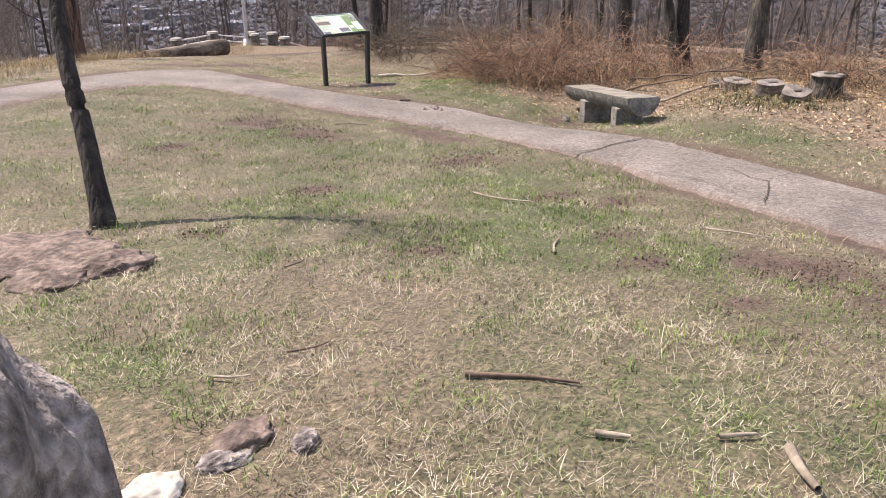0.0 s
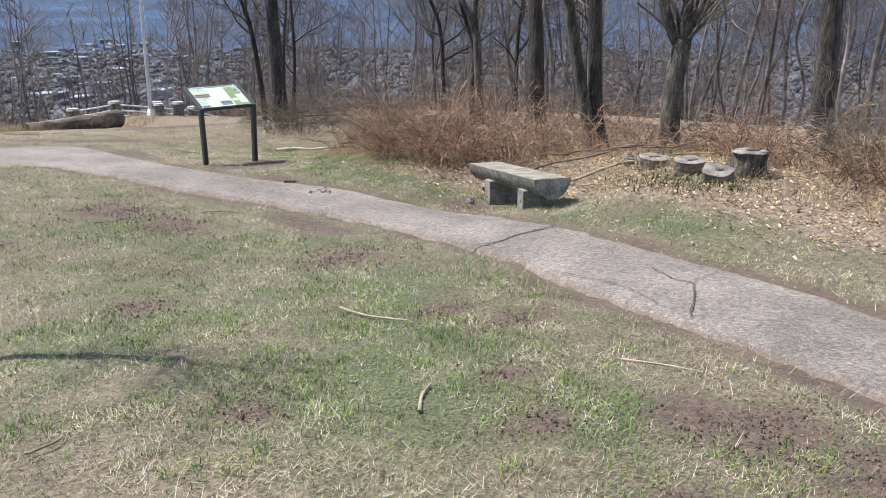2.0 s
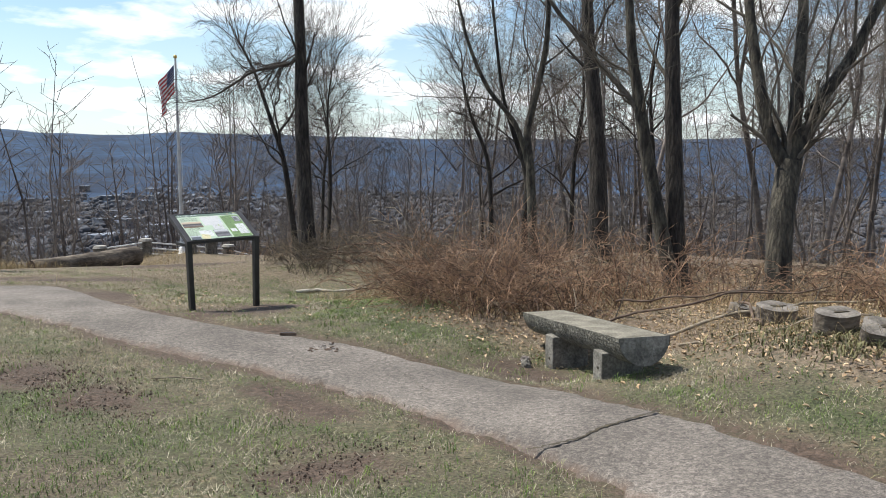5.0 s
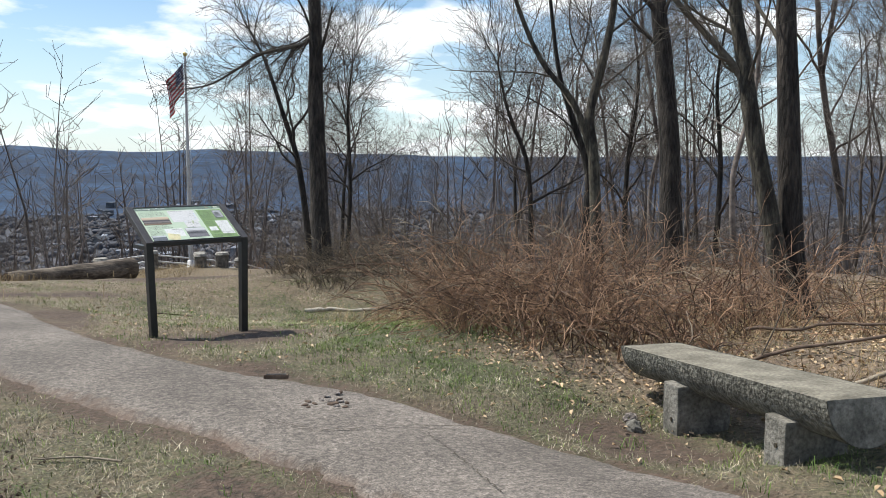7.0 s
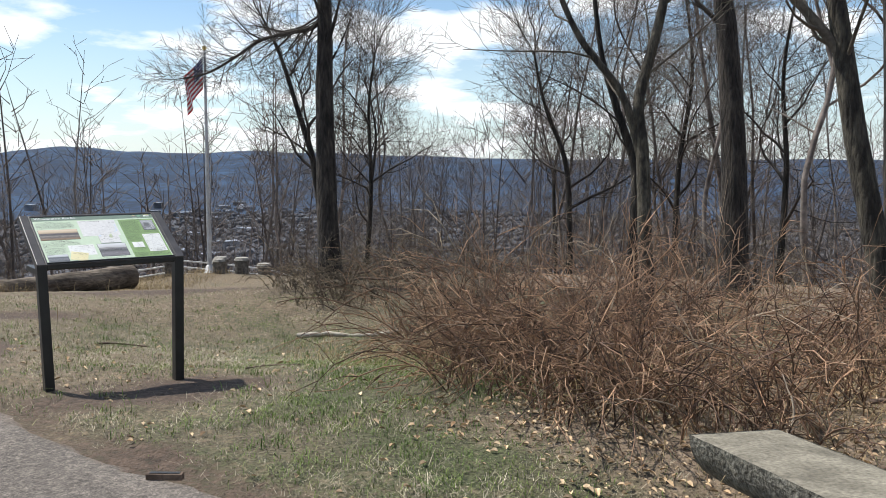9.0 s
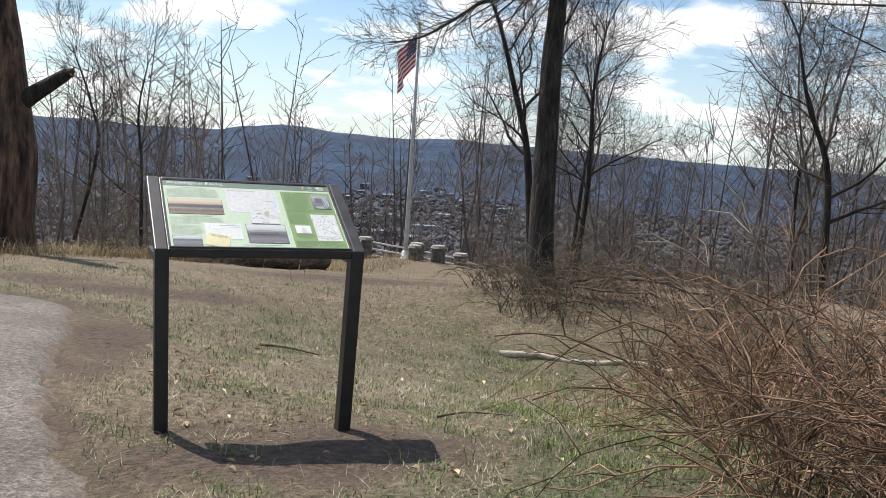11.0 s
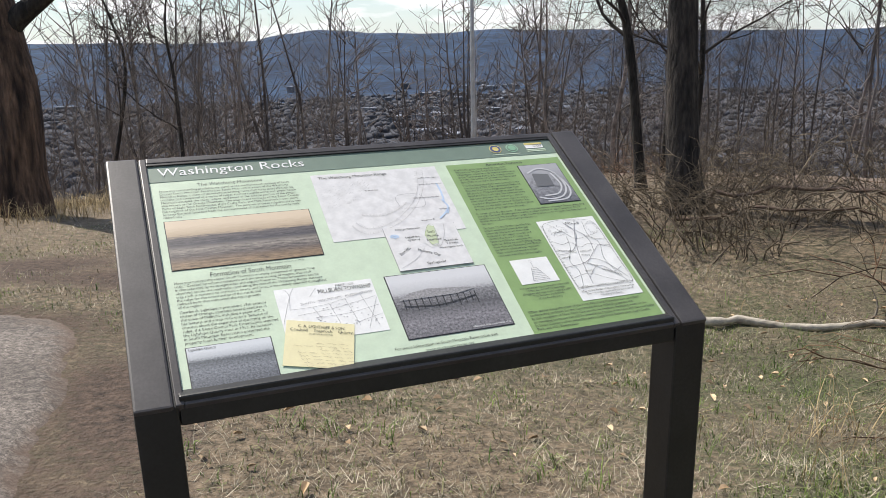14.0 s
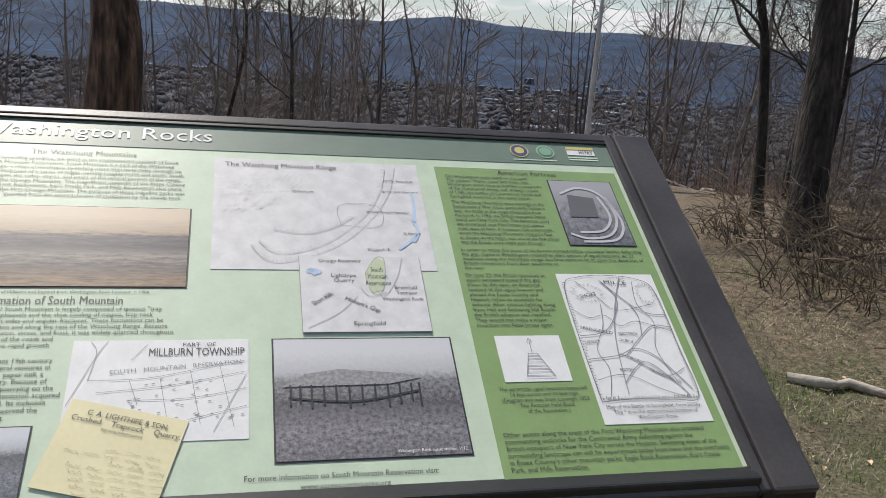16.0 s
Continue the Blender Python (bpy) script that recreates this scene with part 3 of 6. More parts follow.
# ---- ground, one sheet to the horizon ----
def build_ground():
    radii = [0.0]
    while radii[-1] < 4700:
        radii.append(radii[-1] + max(0.13, 0.032 * radii[-1]))
    seg = 480
    th = np.arange(seg) * 2 * math.pi / seg
    r = np.array(radii[1:])
    x = (-1.5 + r[:, None] * np.cos(th)[None]).ravel()
    y = (-4.0 + r[:, None] * np.sin(th)[None]).ravel()
    x, y = np.append(x, -1.5), np.append(y, -4.0)
    z = land(x, y)
    rr = np.hypot(x, y)
    jit = np.where(rr < 30, pnoise(x * 1.1, y * 1.1, 1) * 0.016 + pnoise(x * 3.3, y * 3.3, 2) * 0.014, 0.0)
    d, _ = off_path(x, y)
    z = z + jit * smooth01(d / 0.15) - 0.02 * smooth01((0.12 - d) / 0.1)
    n = len(r)
    i = np.arange(n - 1)[:, None] * seg
    j = np.arange(seg)[None]
    k = (j + 1) % seg
    quads = np.stack([i + j, i + seg + j, i + seg + k, i + k], -1).reshape(-1, 4)
    c = n * seg
    fan = np.stack([np.full(seg, c), np.arange(seg), (np.arange(seg) + 1) % seg], -1)
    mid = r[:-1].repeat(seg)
    # rings past 130 m and 1450 m take the haze-painted colours
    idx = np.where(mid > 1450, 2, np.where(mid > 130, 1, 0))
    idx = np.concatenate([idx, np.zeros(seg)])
    me = mesh_from("ground", np.stack([x, y, z], -1), [quads, fan], [TURF, HAZE_VALLEY, HAZE_WOODS], True, idx)
    straw, litter, dirt, floor, _, _, _ = zones(x, y)
    for key, val in (("straw", straw), ("litter", litter), ("dirt", dirt), ("wood_floor", floor)):
        at = me.attributes.new(key, "FLOAT", "POINT")
        at.data.foreach_set("value", val.astype(np.float32))
    thing("ground", "patchy spring lawn falling to a wooded hillside and valley", "ground", kind="structure", data=me)


build_ground()


def path_strip(a, b, across, lift):
    """A sheet between two edge lines, crowned a little, its rims turned down into the soil."""
    n = len(a)
    vs, f = [], np.linspace(0, 1, across)
    for i in range(n):
        for k, u in enumerate(f):
            p = a[i] * (1 - u) + b[i] * u
            w = noise.noise((p[0] * 2.3, p[1] * 2.3, 2)) * 0.13 + noise.noise((p[0] * 7, p[1] * 7, 3)) * 0.10
            side = (-1 if u < 0.5 else 1) * (abs(u - 0.5) * 2) ** 6
            q = b[i] - a[i]
            q = q / (np.linalg.norm(q) + 1e-9)
            p = p + q * w * side
            rim = 0.05 if k in (0, across - 1) else 0.0
            vs.append((p[0], p[1], lz(p[0], p[1]) + lift - rim + 0.02 * (1 - (2 * u - 1) ** 2) + noise.noise((p[0] * 1.7, p[1] * 1.7, 9)) * 0.006))
    i = np.arange(n - 1)[:, None] * across
    j = np.arange(across - 1)[None]
    quads = np.stack([i + j, i + j + 1, i + across + j + 1, i + across + j], -1).reshape(-1, 4)
    return np.array(vs), quads


pv, pq = path_strip(near_line, far_line, 15, 0.012)
path_mesh = mesh_from("path", pv, [pq], [ASPHALT], True)
# soil washed over the rims
rim_u = np.abs(np.tile(np.linspace(-1, 1, 15), 300))
path_mesh.attributes.new("soil", "FLOAT", "POINT").data.foreach_set("value", (0.62 * rim_u ** 5 + 0.10 * pnoise(pv[:, 0] * 1.3, pv[:, 1] * 1.3, 4)).astype(np.float32))
path = thing("path", "worn grey asphalt footpath with cracks and crumbled edges", "path", kind="structure", data=path_mesh)


def ribbon(pts, width, lift, mat, seed, parent, name="crack"):
    """A ragged narrow seam of dirt lying in the asphalt."""
    rng = random.Random(seed)
    line = spline(pts, 40)
    vs = []
    t = np.gradient(line, axis=0)
    for p, d in zip(line, t):
        nrm = np.array((-d[1], d[0])) / (np.hypot(*d) + 1e-9)
        p = p + nrm * rng.uniform(-0.012, 0.012)
        w = width * rng.uniform(0.35, 1.3)
        for sgn in (-1, 1):
            q = p + nrm * w * sgn
            vs.append((q[0], q[1], lz(q[0], q[1]) + lift))
    q = [(2 * i, 2 * i + 1, 2 * i + 3, 2 * i + 2) for i in range(39)]
    return part(name, mesh_from(name, vs, [q], [mat]), parent)


ribbon([(-0.95, -6.72), (-0.57, -6.8), (-0.2, -6.78), (0.32, -6.85)], 0.016, 0.04, CRACK, 1, path)
ribbon([(-1.2, -7.9), (-1.15, -8.35), (-1.22, -8.8), (-1.45, -9.2)], 0.005, 0.04, CRACK, 2, path)
ribbon([(-0.5, -8.55), (-0.72, -8.9), (-0.75, -9.1), (-1.2, -9.35), (-1.6, -9.55)], 0.007, 0.042, CRACK, 3, path)
ribbon([(-0.2, -9.1), (-0.5, -9.05), (-0.75, -9.1)], 0.005, 0.042, CRACK, 4, path)
ribbon([(-0.62, -3.2), (-0.4, -3.6), (0.0, -3.75), (0.42, -3.95)], 0.004, 0.042, CRACK, 5, path)
ribbon([(-0.3, -5.0), (-0.05, -4.4), (0.1, -3.9)], 0.003, 0.042, CRACK, 6, path)

# ---- the information panel ----
PANEL = Matrix.Translation((0, 0, 0.9643)) @ pose(0, 0, 0, 31.06, 0, 0)
BASE = Matrix.Translation((0.45, 0.0, lz(0.45, 0)))
sign = thing("information_sign", "slanted information panel in a black metal frame on two posts", "sign", BASE)
IN = BASE.inverted() @ PANEL


def sheet(name, u0, v0, u1, v1, w, mat, parent=None, label="", tilt=0.0, thick=0.0006):
    bm = box(-0.5 * (u1 - u0), -0.5 * (v1 - v0), -thick, 0.5 * (u1 - u0), 0.5 * (v1 - v0), 0)
    return part(name, (bm, mat), parent or sign, label, IN @ pose((u0 + u1) / 2, (v0 + v1) / 2, w, 0, 0, tilt))


def bar(name, u0, v0, w0, u1, v1, w1, mat, label="", bevel=0.003):
    return part(name, (box(u0, v0, w0, u1, v1, w1, bevel), mat), sign, label, IN)


bar("panel_backing", 0.002, 0.002, -0.03, 0.898, 0.578, -0.004, FRAME)
face = sheet("panel_face", 0.0, 0.0, 0.9, 0.58, 0.0, INK_PALE, label="pale green printed panel face", thick=0.003)
for u0, u1 in ((-0.07, -0.012), (0.912, 0.97)):
    bar("side_rail", u0, -0.016, -0.05, u1, 0.594, 0.006, FRAME_TOP, "dark brown painted side rail", 0.004)
for u0, u1 in ((-0.009, 0.004), (0.896, 0.909)):
    bar("inner_rail", u0, -0.014, -0.048, u1, 0.592, 0.005, FRAME_TOP, bevel=0.002)
for u in (-0.0105, 0.9105):
    bar("rail_groove", u - 0.0014, -0.012, -0.048, u + 0.0014, 0.59, 0.001, FRAME, bevel=0)
bar("top_rail", 0.004, 0.578, -0.048, 0.896, 0.593, 0.005, FRAME_TOP, bevel=0.002)
bar("top_rail_lip", 0.004, 0.571, 0.0008, 0.896, 0.577, 0.004, FRAME, bevel=0.001)
bar("bottom_rail", 0.004, -0.014, -0.048, 0.896, 0.001, 0.004, FRAME_TOP, bevel=0.002)
part("front_apron", (box(-0.453, -0.009, 0.895, 0.450, 0.018, 0.944, 0.003), FRAME), sign)
for x0, x1, lean in ((-0.52, -0.455, 0.024), (0.452, 0.52, -0.024)):
    bm = box(x0, -0.012, -0.12, x1, 0.062, 0.965, 0.004)
    for v in bm.verts:
        f = 1 - (v.co.z + 0.12) / 1.08
        v.co.x += lean * f
        if v.co.z > 0.9:
            v.co.z = 0.928 + (v.co.y + 0.012) * 0.6
    part("leg", (bm, FRAME), sign)
for x in (-0.487, 0.487):
    part("bracket", (box(x - 0.03, 0.064, 0.86, x + 0.03, 0.34, 0.90, 0.004), FRAME), sign)


def words(body, u0, v0, u1, v1, w, mat, align="LEFT", parent=None, name="lettering", tilt=0.0, spacing=1.0):
    """Flat lettering filling the given box of the panel."""
    cu = bpy.data.curves.new(name, "FONT")
    cu.body, cu.align_x, cu.resolution_u, cu.space_line = body, align, 2, spacing
    tmp = bpy.data.objects.new(name, cu)
    scene.collection.objects.link(tmp)
    me = bpy.data.meshes.new_from_object(tmp.evaluated_get(bpy.context.evaluated_depsgraph_get()))
    bpy.data.objects.remove(tmp)
    co = np.empty(len(me.vertices) * 3, dtype=np.float32)
    me.vertices.foreach_get("co", co)
    co = co.reshape(-1, 3)
    lo, hi = co.min(0), co.max(0)
    co[:, 0] = (co[:, 0] - (lo[0] + hi[0]) / 2) / (hi[0] - lo[0]) * (u1 - u0)
    co[:, 1] = (co[:, 1] - (lo[1] + hi[1]) / 2) / (hi[1] - lo[1]) * (v1 - v0)
    co[:, 2] = 0
    me.vertices.foreach_set("co", co.ravel())
    me.materials.clear()
    me.materials.append(mat)
    me.update()
    return part(name, me, parent or sign, "", IN @ pose((u0 + u1) / 2, (v0 + v1) / 2, w, 0, 0, tilt))


def strokes(lines, w, mat, width=0.0008, name="map_line"):
    """Drawn lines on the panel: flat ribbons through points."""
    vs, qs = [], []
    for pts in lines:
        p = spline(pts, 5 * len(pts))
        t = np.gradient(p, axis=0)
        nrm = np.stack([-t[:, 1], t[:, 0]], -1)
        nrm /= np.linalg.norm(nrm, axis=1, keepdims=True) + 1e-9
        b = len(vs)
        for a, n2 in zip(p, nrm):
            vs += [(*(a - n2 * width / 2), w), (*(a + n2 * width / 2), w)]
        qs += [(b + 2 * i, b + 2 * i + 1, b + 2 * i + 3, b + 2 * i + 2) for i in range(len(p) - 1)]
    return part(name, mesh_from(name, vs, [qs], [mat]), sign, "", IN)


L1, L2, L3, L4 = 0.0008, 0.0016, 0.0024, 0.0032
sheet("header_band", 0.004, 0.522, 0.896, 0.571, L1, INK_HEAD, label="dark green header band")
sheet("green_column", 0.615, 0.014, 0.890, 0.506, L1, INK_GREEN, label="mid green text column")
words("Washington Rocks", 0.022, 0.531, 0.312, 0.562, L2, INK_WHITE, name="title_lettering")
words("The Watchung Mountains", 0.092, 0.500, 0.218, 0.511, L1, INK_TEXT)
words('From this commanding precipice, we stand at the southernmost outlook of Essex\nCounty South Mountain Reservation. South Mountain is a part of the Watchung\nMountain Range: a chain of mountains stretching more than forty miles through six\ncounties and composed of a series of ridges running roughly north and south. South\nMountain occupies the valley, slopes, and peaks of the central portion of the range,\nalso known as the Orange Mountains. The magnificent outlooks of the Essex County\nParks of Eagle Rock Reservation, Kip\'s Castle Park, and Mills Reservation also share\nthe ridgeline of the First Orange Mountain. The purpose of these ridgeline parks was\nto keep the land "guarded from the encroachment of civilization by the sturdy rock\nribbed hills."', 0.019, 0.415, 0.281, 0.497, L1, INK_TEXT)


def framed(name, u0, v0, u1, v1, mat, w, label, edge=0.0016):
    sheet("photo_border", u0, v0, u1, v1, w, INK_BLACK)
    return sheet(name, u0 + edge, v0 + edge, u1 - edge, v1 - edge, w + 0.0007, mat, label=label)


framed("valley_photograph", 0.018, 0.276, 0.291, 0.407, PHOTO_SEPIA, L1, "sepia photograph of a wide valley")
words("View of Millburn and beyond from Washington Rock Lookout, c. 1900.", 0.085, 0.267, 0.252, 0.272, L1, INK_TEXT)
words("Formation of South Mountain", 0.081, 0.252, 0.224, 0.264, L1, INK_TEXT)
words('Have you noticed the rocks? South Mountain is largely composed of igneous "trap\nrock." Created by volcanic upheavals and the slow cooling of magma, trap rock\nis characterized by its straight sides and angular fractures. These formations can be\nobserved across the reservation and along the rest of the Watchung Range. Because\ntrap rock is resistant to corrosion, stress, and frost, it was widely quarried throughout\nthe ridge for the construction of the roads and\nrailroad beds that supported the rapid growth\nof the region.', 0.018, 0.184, 0.280, 0.249, L1, INK_TEXT)
words("Charles A. Lighthipe, a prominent 19th century\ncitizen of Orange, operated several ventures in\nthe town of Millburn, including a paper mill, a\nhat factory, and a trap rock quarry. Because of\nconcern about the expansion of quarrying on the\nridge, the Essex County Park Commission acquired\nthe Lighthipe Quarry tract in 1913. Its inclusion\nin South Mountain Reservation preserved the\nproperty from further development.", 0.019, 0.104, 0.176, 0.180, L1, INK_TEXT)
framed("quarry_photograph", 0.018, 0.012, 0.157, 0.099, PHOTO_QUARRY, L1, "grey photograph of a brushy quarry hillside")
words("Lighthipe Quarry", 0.023, 0.089, 0.066, 0.095, L2 + 0.0006, INK_TEXT)

sheet("relief_map", 0.316, 0.306, 0.589, 0.507, L1, INK_MAP, label="pale shaded relief map")
words("The Watchung Mountain Range", 0.330, 0.488, 0.476, 0.499, L2, INK_TEXT)
rng = random.Random(4)
RIDGES = ([(0.362, 0.345), (0.385, 0.318), (0.43, 0.326), (0.48, 0.356), (0.52, 0.402), (0.545, 0.45), (0.557, 0.497)], [(0.372, 0.352), (0.392, 0.332), (0.43, 0.338), (0.47, 0.362), (0.508, 0.402), (0.532, 0.448), (0.543, 0.494)], [(0.39, 0.372), (0.43, 0.366), (0.465, 0.378), (0.492, 0.398)])
strokes(list(RIDGES), L2, INK_RELIEF, 0.0007, "ridge_line")
hachures = []
for pts in RIDGES:
    p = spline(pts, 46)
    for (u, v), (du, dv) in zip(p, np.gradient(p, axis=0)):
        k = rng.uniform(0.003, 0.006) / math.hypot(du, dv)
        hachures.append([(u, v), (u - dv * k + rng.gauss(0, 0.0006), v + du * k + rng.gauss(0, 0.0006))])
for _ in range(150):
    u, v = rng.uniform(0.322, 0.43), rng.uniform(0.40, 0.475)
    if v - 0.40 > (u - 0.322) * 0.75 - 0.03 and v - 0.40 < (u - 0.322) * 0.75 + 0.045:
        a = rng.uniform(0.3, 1.1)
        k = rng.uniform(0.003, 0.009)
        hachures.append([(u, v), (u + k * math.cos(a), v + k * math.sin(a))])
tagged(strokes(hachures, L2 + 0.0001, INK_RELIEF, 0.0005, "relief_hachure"), kind="stuff")
strokes([[(0.475, 0.383), (0.525, 0.383), (0.525, 0.42), (0.475, 0.42), (0.475, 0.383)]], L2, INK_LINE, 0.0006)
strokes([[(0.574, 0.45), (0.5745, 0.42), (0.571, 0.39)], [(0.568, 0.398), (0.574, 0.375), (0.566, 0.355)], [(0.572, 0.37), (0.56, 0.355), (0.545, 0.342)]], L2, INK_BLUE, 0.004, "river")
for u, v, s, b in ((0.418, 0.445, "Morristown", 0.021), (0.541, 0.471, "Mills Reservation", 0.035), (0.536, 0.449, "Eagle Rock Reservation", 0.044), (0.512, 0.409, "South Mountain Reservation", 0.05), (0.556, 0.37, "Newark", 0.017), (0.531, 0.341, "Elizabeth", -0.022)):
    words("*", u - 0.0025, v - 0.0025, u + 0.0025, v + 0.0025, L2, INK_TEXT, name="map_star")
    words(s, min(u, u + b) + 0.004 * (1 if b > 0 else -1), v - 0.002, max(u, u + b) + 0.004 * (1 if b > 0 else -1), v + 0.002, L2, INK_TEXT, name="map_label")
sheet("gap_map_border", 0.4185, 0.2085, 0.5680, 0.3275, L1 + 0.0012, INK_LINE)
sheet("gap_map", 0.4192, 0.2092, 0.5673, 0.3268, L1 + 0.002, INK_MAP, label="small relief map of a mountain gap")
G1 = L3 + 0.001
bm = bmesh.new()
bm.faces.new([bm.verts.new(c) for c in ((0.503, 0.268, 0), (0.517, 0.272, 0), (0.523, 0.32, 0), (0.512, 0.324, 0), (0.497, 0.298, 0))])
part("reserve_tint", (bm, printed("pale_reserve_print", (0.55, 0.62, 0.40))), sign, "", IN @ Matrix.Translation((0, 0, G1 - 0.0002)))
strokes([[(0.425, 0.215), (0.455, 0.232), (0.47, 0.245), (0.485, 0.262)], [(0.50, 0.30), (0.515, 0.262), (0.535, 0.29), (0.545, 0.323)], [(0.49, 0.275), (0.5, 0.262), (0.52, 0.268)]], G1, INK_RELIEF, 0.0010, "ridge_line")
strokes([[(0.497, 0.298), (0.503, 0.268), (0.517, 0.272), (0.523, 0.32), (0.512, 0.324), (0.497, 0.298)]], G1, INK_GREEN, 0.0006, "reserve_outline")
strokes([[(0.427, 0.30), (0.436, 0.304), (0.444, 0.299)], [(0.430, 0.306), (0.438, 0.296)]], G1, INK_BLUE, 0.006, "lake")
for s, a, b, c, d in (("Orange Reservoir", 0.442, 0.315, 0.494, 0.322), ("Lighthipe\nQuarry", 0.456, 0.283, 0.486, 0.298), ("South\nMountain\nReservation", 0.497, 0.279, 0.527, 0.309), ("Bramhall\nTerrace", 0.531, 0.265, 0.558, 0.279), ("Washington Rock", 0.514, 0.254, 0.564, 0.260), ("Springfield", 0.477, 0.216, 0.514, 0.224)):
    words(s, a, b, c, d, G1, INK_TEXT, "CENTER", name="map_label")
words("Hobart's Gap", 0.468, 0.244, 0.512, 0.253, G1, INK_TEXT, name="map_label", tilt=-27)
words("Short Hills", 0.429, 0.255, 0.458, 0.262, G1, INK_TEXT, name="map_label", tilt=35)

sheet("township_map", 0.181, 0.076, 0.3595, 0.2015, L1, INK_WHITE, label="white printed township map")
words("PART   OF", 0.291, 0.192, 0.325, 0.197, L2, INK_TEXT)
words("MILLBURN TOWNSHIP", 0.257, 0.180, 0.355, 0.190, L2, INK_TEXT)
words("SOUTH   MOUNTAIN   RESERVATION", 0.22, 0.163, 0.352, 0.168, L2, INK_LINE, tilt=5)
strokes([[(0.2, 0.15), (0.205, 0.185), (0.198, 0.2)], [(0.2, 0.15), (0.26, 0.152), (0.33, 0.168), (0.355, 0.172)], [(0.21, 0.135), (0.28, 0.142), (0.355, 0.158)], [(0.24, 0.125), (0.30, 0.126), (0.357, 0.137)], [(0.30, 0.10), (0.357, 0.115)], [(0.24, 0.15), (0.25, 0.12)], [(0.27, 0.152), (0.28, 0.10)], [(0.30, 0.16), (0.312, 0.095)], [(0.33, 0.165), (0.345, 0.09)], [(0.325, 0.085), (0.357, 0.155)], [(0.183, 0.12), (0.205, 0.18), (0.215, 0.2)], [(0.24, 0.175), (0.255, 0.195)]], L2, INK_LINE, 0.0006)
rng = random.Random(9)
strokes([[(u, v), (u + 0.003, v + 0.0008)] for u, v in [(rng.uniform(0.24, 0.352), rng.uniform(0.098, 0.15)) for _ in range(46)]], L2, INK_LINE, 0.0011, "map_building")
sheet("quarry_receipt", 0.174, 0.016, 0.290, 0.115, L2 + 0.0006, INK_YELLOW, label="yellowed handwritten quarry receipt", tilt=-15.5)
words("C. A. LIGHTHIPE & SON.", 0.204, 0.098, 0.284, 0.104, L4, INK_TEXT, tilt=-15.5)
words("Crushed    Traprock    Quarry.", 0.189, 0.088, 0.296, 0.096, L4, INK_TEXT, tilt=-15.5)
words("END OF MILLBURN MOUNTAIN", 0.219, 0.084, 0.259, 0.087, L4, INK_TEXT, tilt=-15.5)
rng = random.Random(12)
INK_BROWN = printed("faded_brown_ink", (0.36, 0.30, 0.20))
for k in range(9):
    u0, v0 = 0.186 + 0.002 * k + 0.04 * (k in (0, 2, 8)), 0.079 - k * 0.0078 - 0.011 * (k in (0, 2, 8))
    n = (9, 14, 7, 15, 15, 14, 12, 15, 8)[k]
    for w0 in range(0, n, 3):
        strokes([[(u0 + (w0 * 5 + i) * 0.00125, v0 - 0.00034 * (w0 * 5 + i) + rng.gauss(0, 0.0011)) for i in range(12)]], L4, INK_BROWN, 0.0004, "handwriting")

framed("shelter_photograph", 0.384, 0.046, 0.588, 0.202, PHOTO_GREY, L1, "grey photograph of a rustic shelter on a hillside", 0.002)
bm = bmesh.new()
roof = [bm.verts.new(c) for c in ((0.393, 0.136, 0), (0.508, 0.137, 0), (0.546, 0.145, 0), (0.525, 0.151, 0), (0.455, 0.158, 0), (0.418, 0.152, 0))]
bm.faces.new(roof)
part("pictured_roof", (bm, printed("grey_roof_print", (0.34, 0.33, 0.33), 0.4, 240.0)), sign, "", IN @ Matrix.Translation((0, 0, L3)))
strokes([[(u, 0.112 + 0.004 * math.sin(i * 2.1)), (u + 0.0005, 0.138)] for i, u in enumerate((0.402, 0.412, 0.424, 0.437, 0.450, 0.464, 0.478, 0.492, 0.506, 0.519, 0.532, 0.541))] + [[(0.40, 0.122), (0.47, 0.116), (0.54, 0.128)]], L3, INK_BLACK, 0.0022, "pictured_post")
words("Washington Rock rustic shelter, 1912.", 0.508, 0.051, 0.583, 0.056, L3, INK_WHITE)
words("For more information on South Mountain Reservation visit:", 0.355, 0.028, 0.548, 0.0345, L1, INK_TEXT)
words("www.essexcountyparks.org", 0.408, 0.016, 0.497, 0.023, L1, INK_TEXT)

words("American Fortress", 0.706, 0.493, 0.795, 0.502, L2, INK_TEXT)
words("Did Washington really stand on this spot?\nThe answer: Maybe. Local lore holds that\nWashington stood here to oversee movements\nof the Continental Army, and, indeed, in June\nof 1780, the battles of Connecticut Farms and\nSpringfield occurred in the valley below.", 0.628, 0.440, 0.766, 0.489, L2, INK_TEXT)
words("The Watchung Mountains were strategic in the\nRevolutionary War effort, particularly Hobart's\nGap, the break in the range observable from\nthis point. In 1780, the British occupied Staten\nIsland and New York City. The American army\nwas encamped near Morristown just eleven\nmiles west of here. In between, like a barricade,\nstood the Watchung Mountains. Hobart's Gap,\nas shown on the maps, was one of the few places\nthat the British army might pass through.", 0.628, 0.352, 0.766, 0.436, L2, INK_TEXT)
words("In order to make the most of his farmer-turned-militia volunteer forces defending\nthe gap, General Washington created an alert system of signal beacons. At 23\nlocations along the mountain range, bonfires were to be lit upon the detection of\nBritish movement from their positions to\nthe east.", 0.625, 0.309, 0.878, 0.346, L2, INK_TEXT)
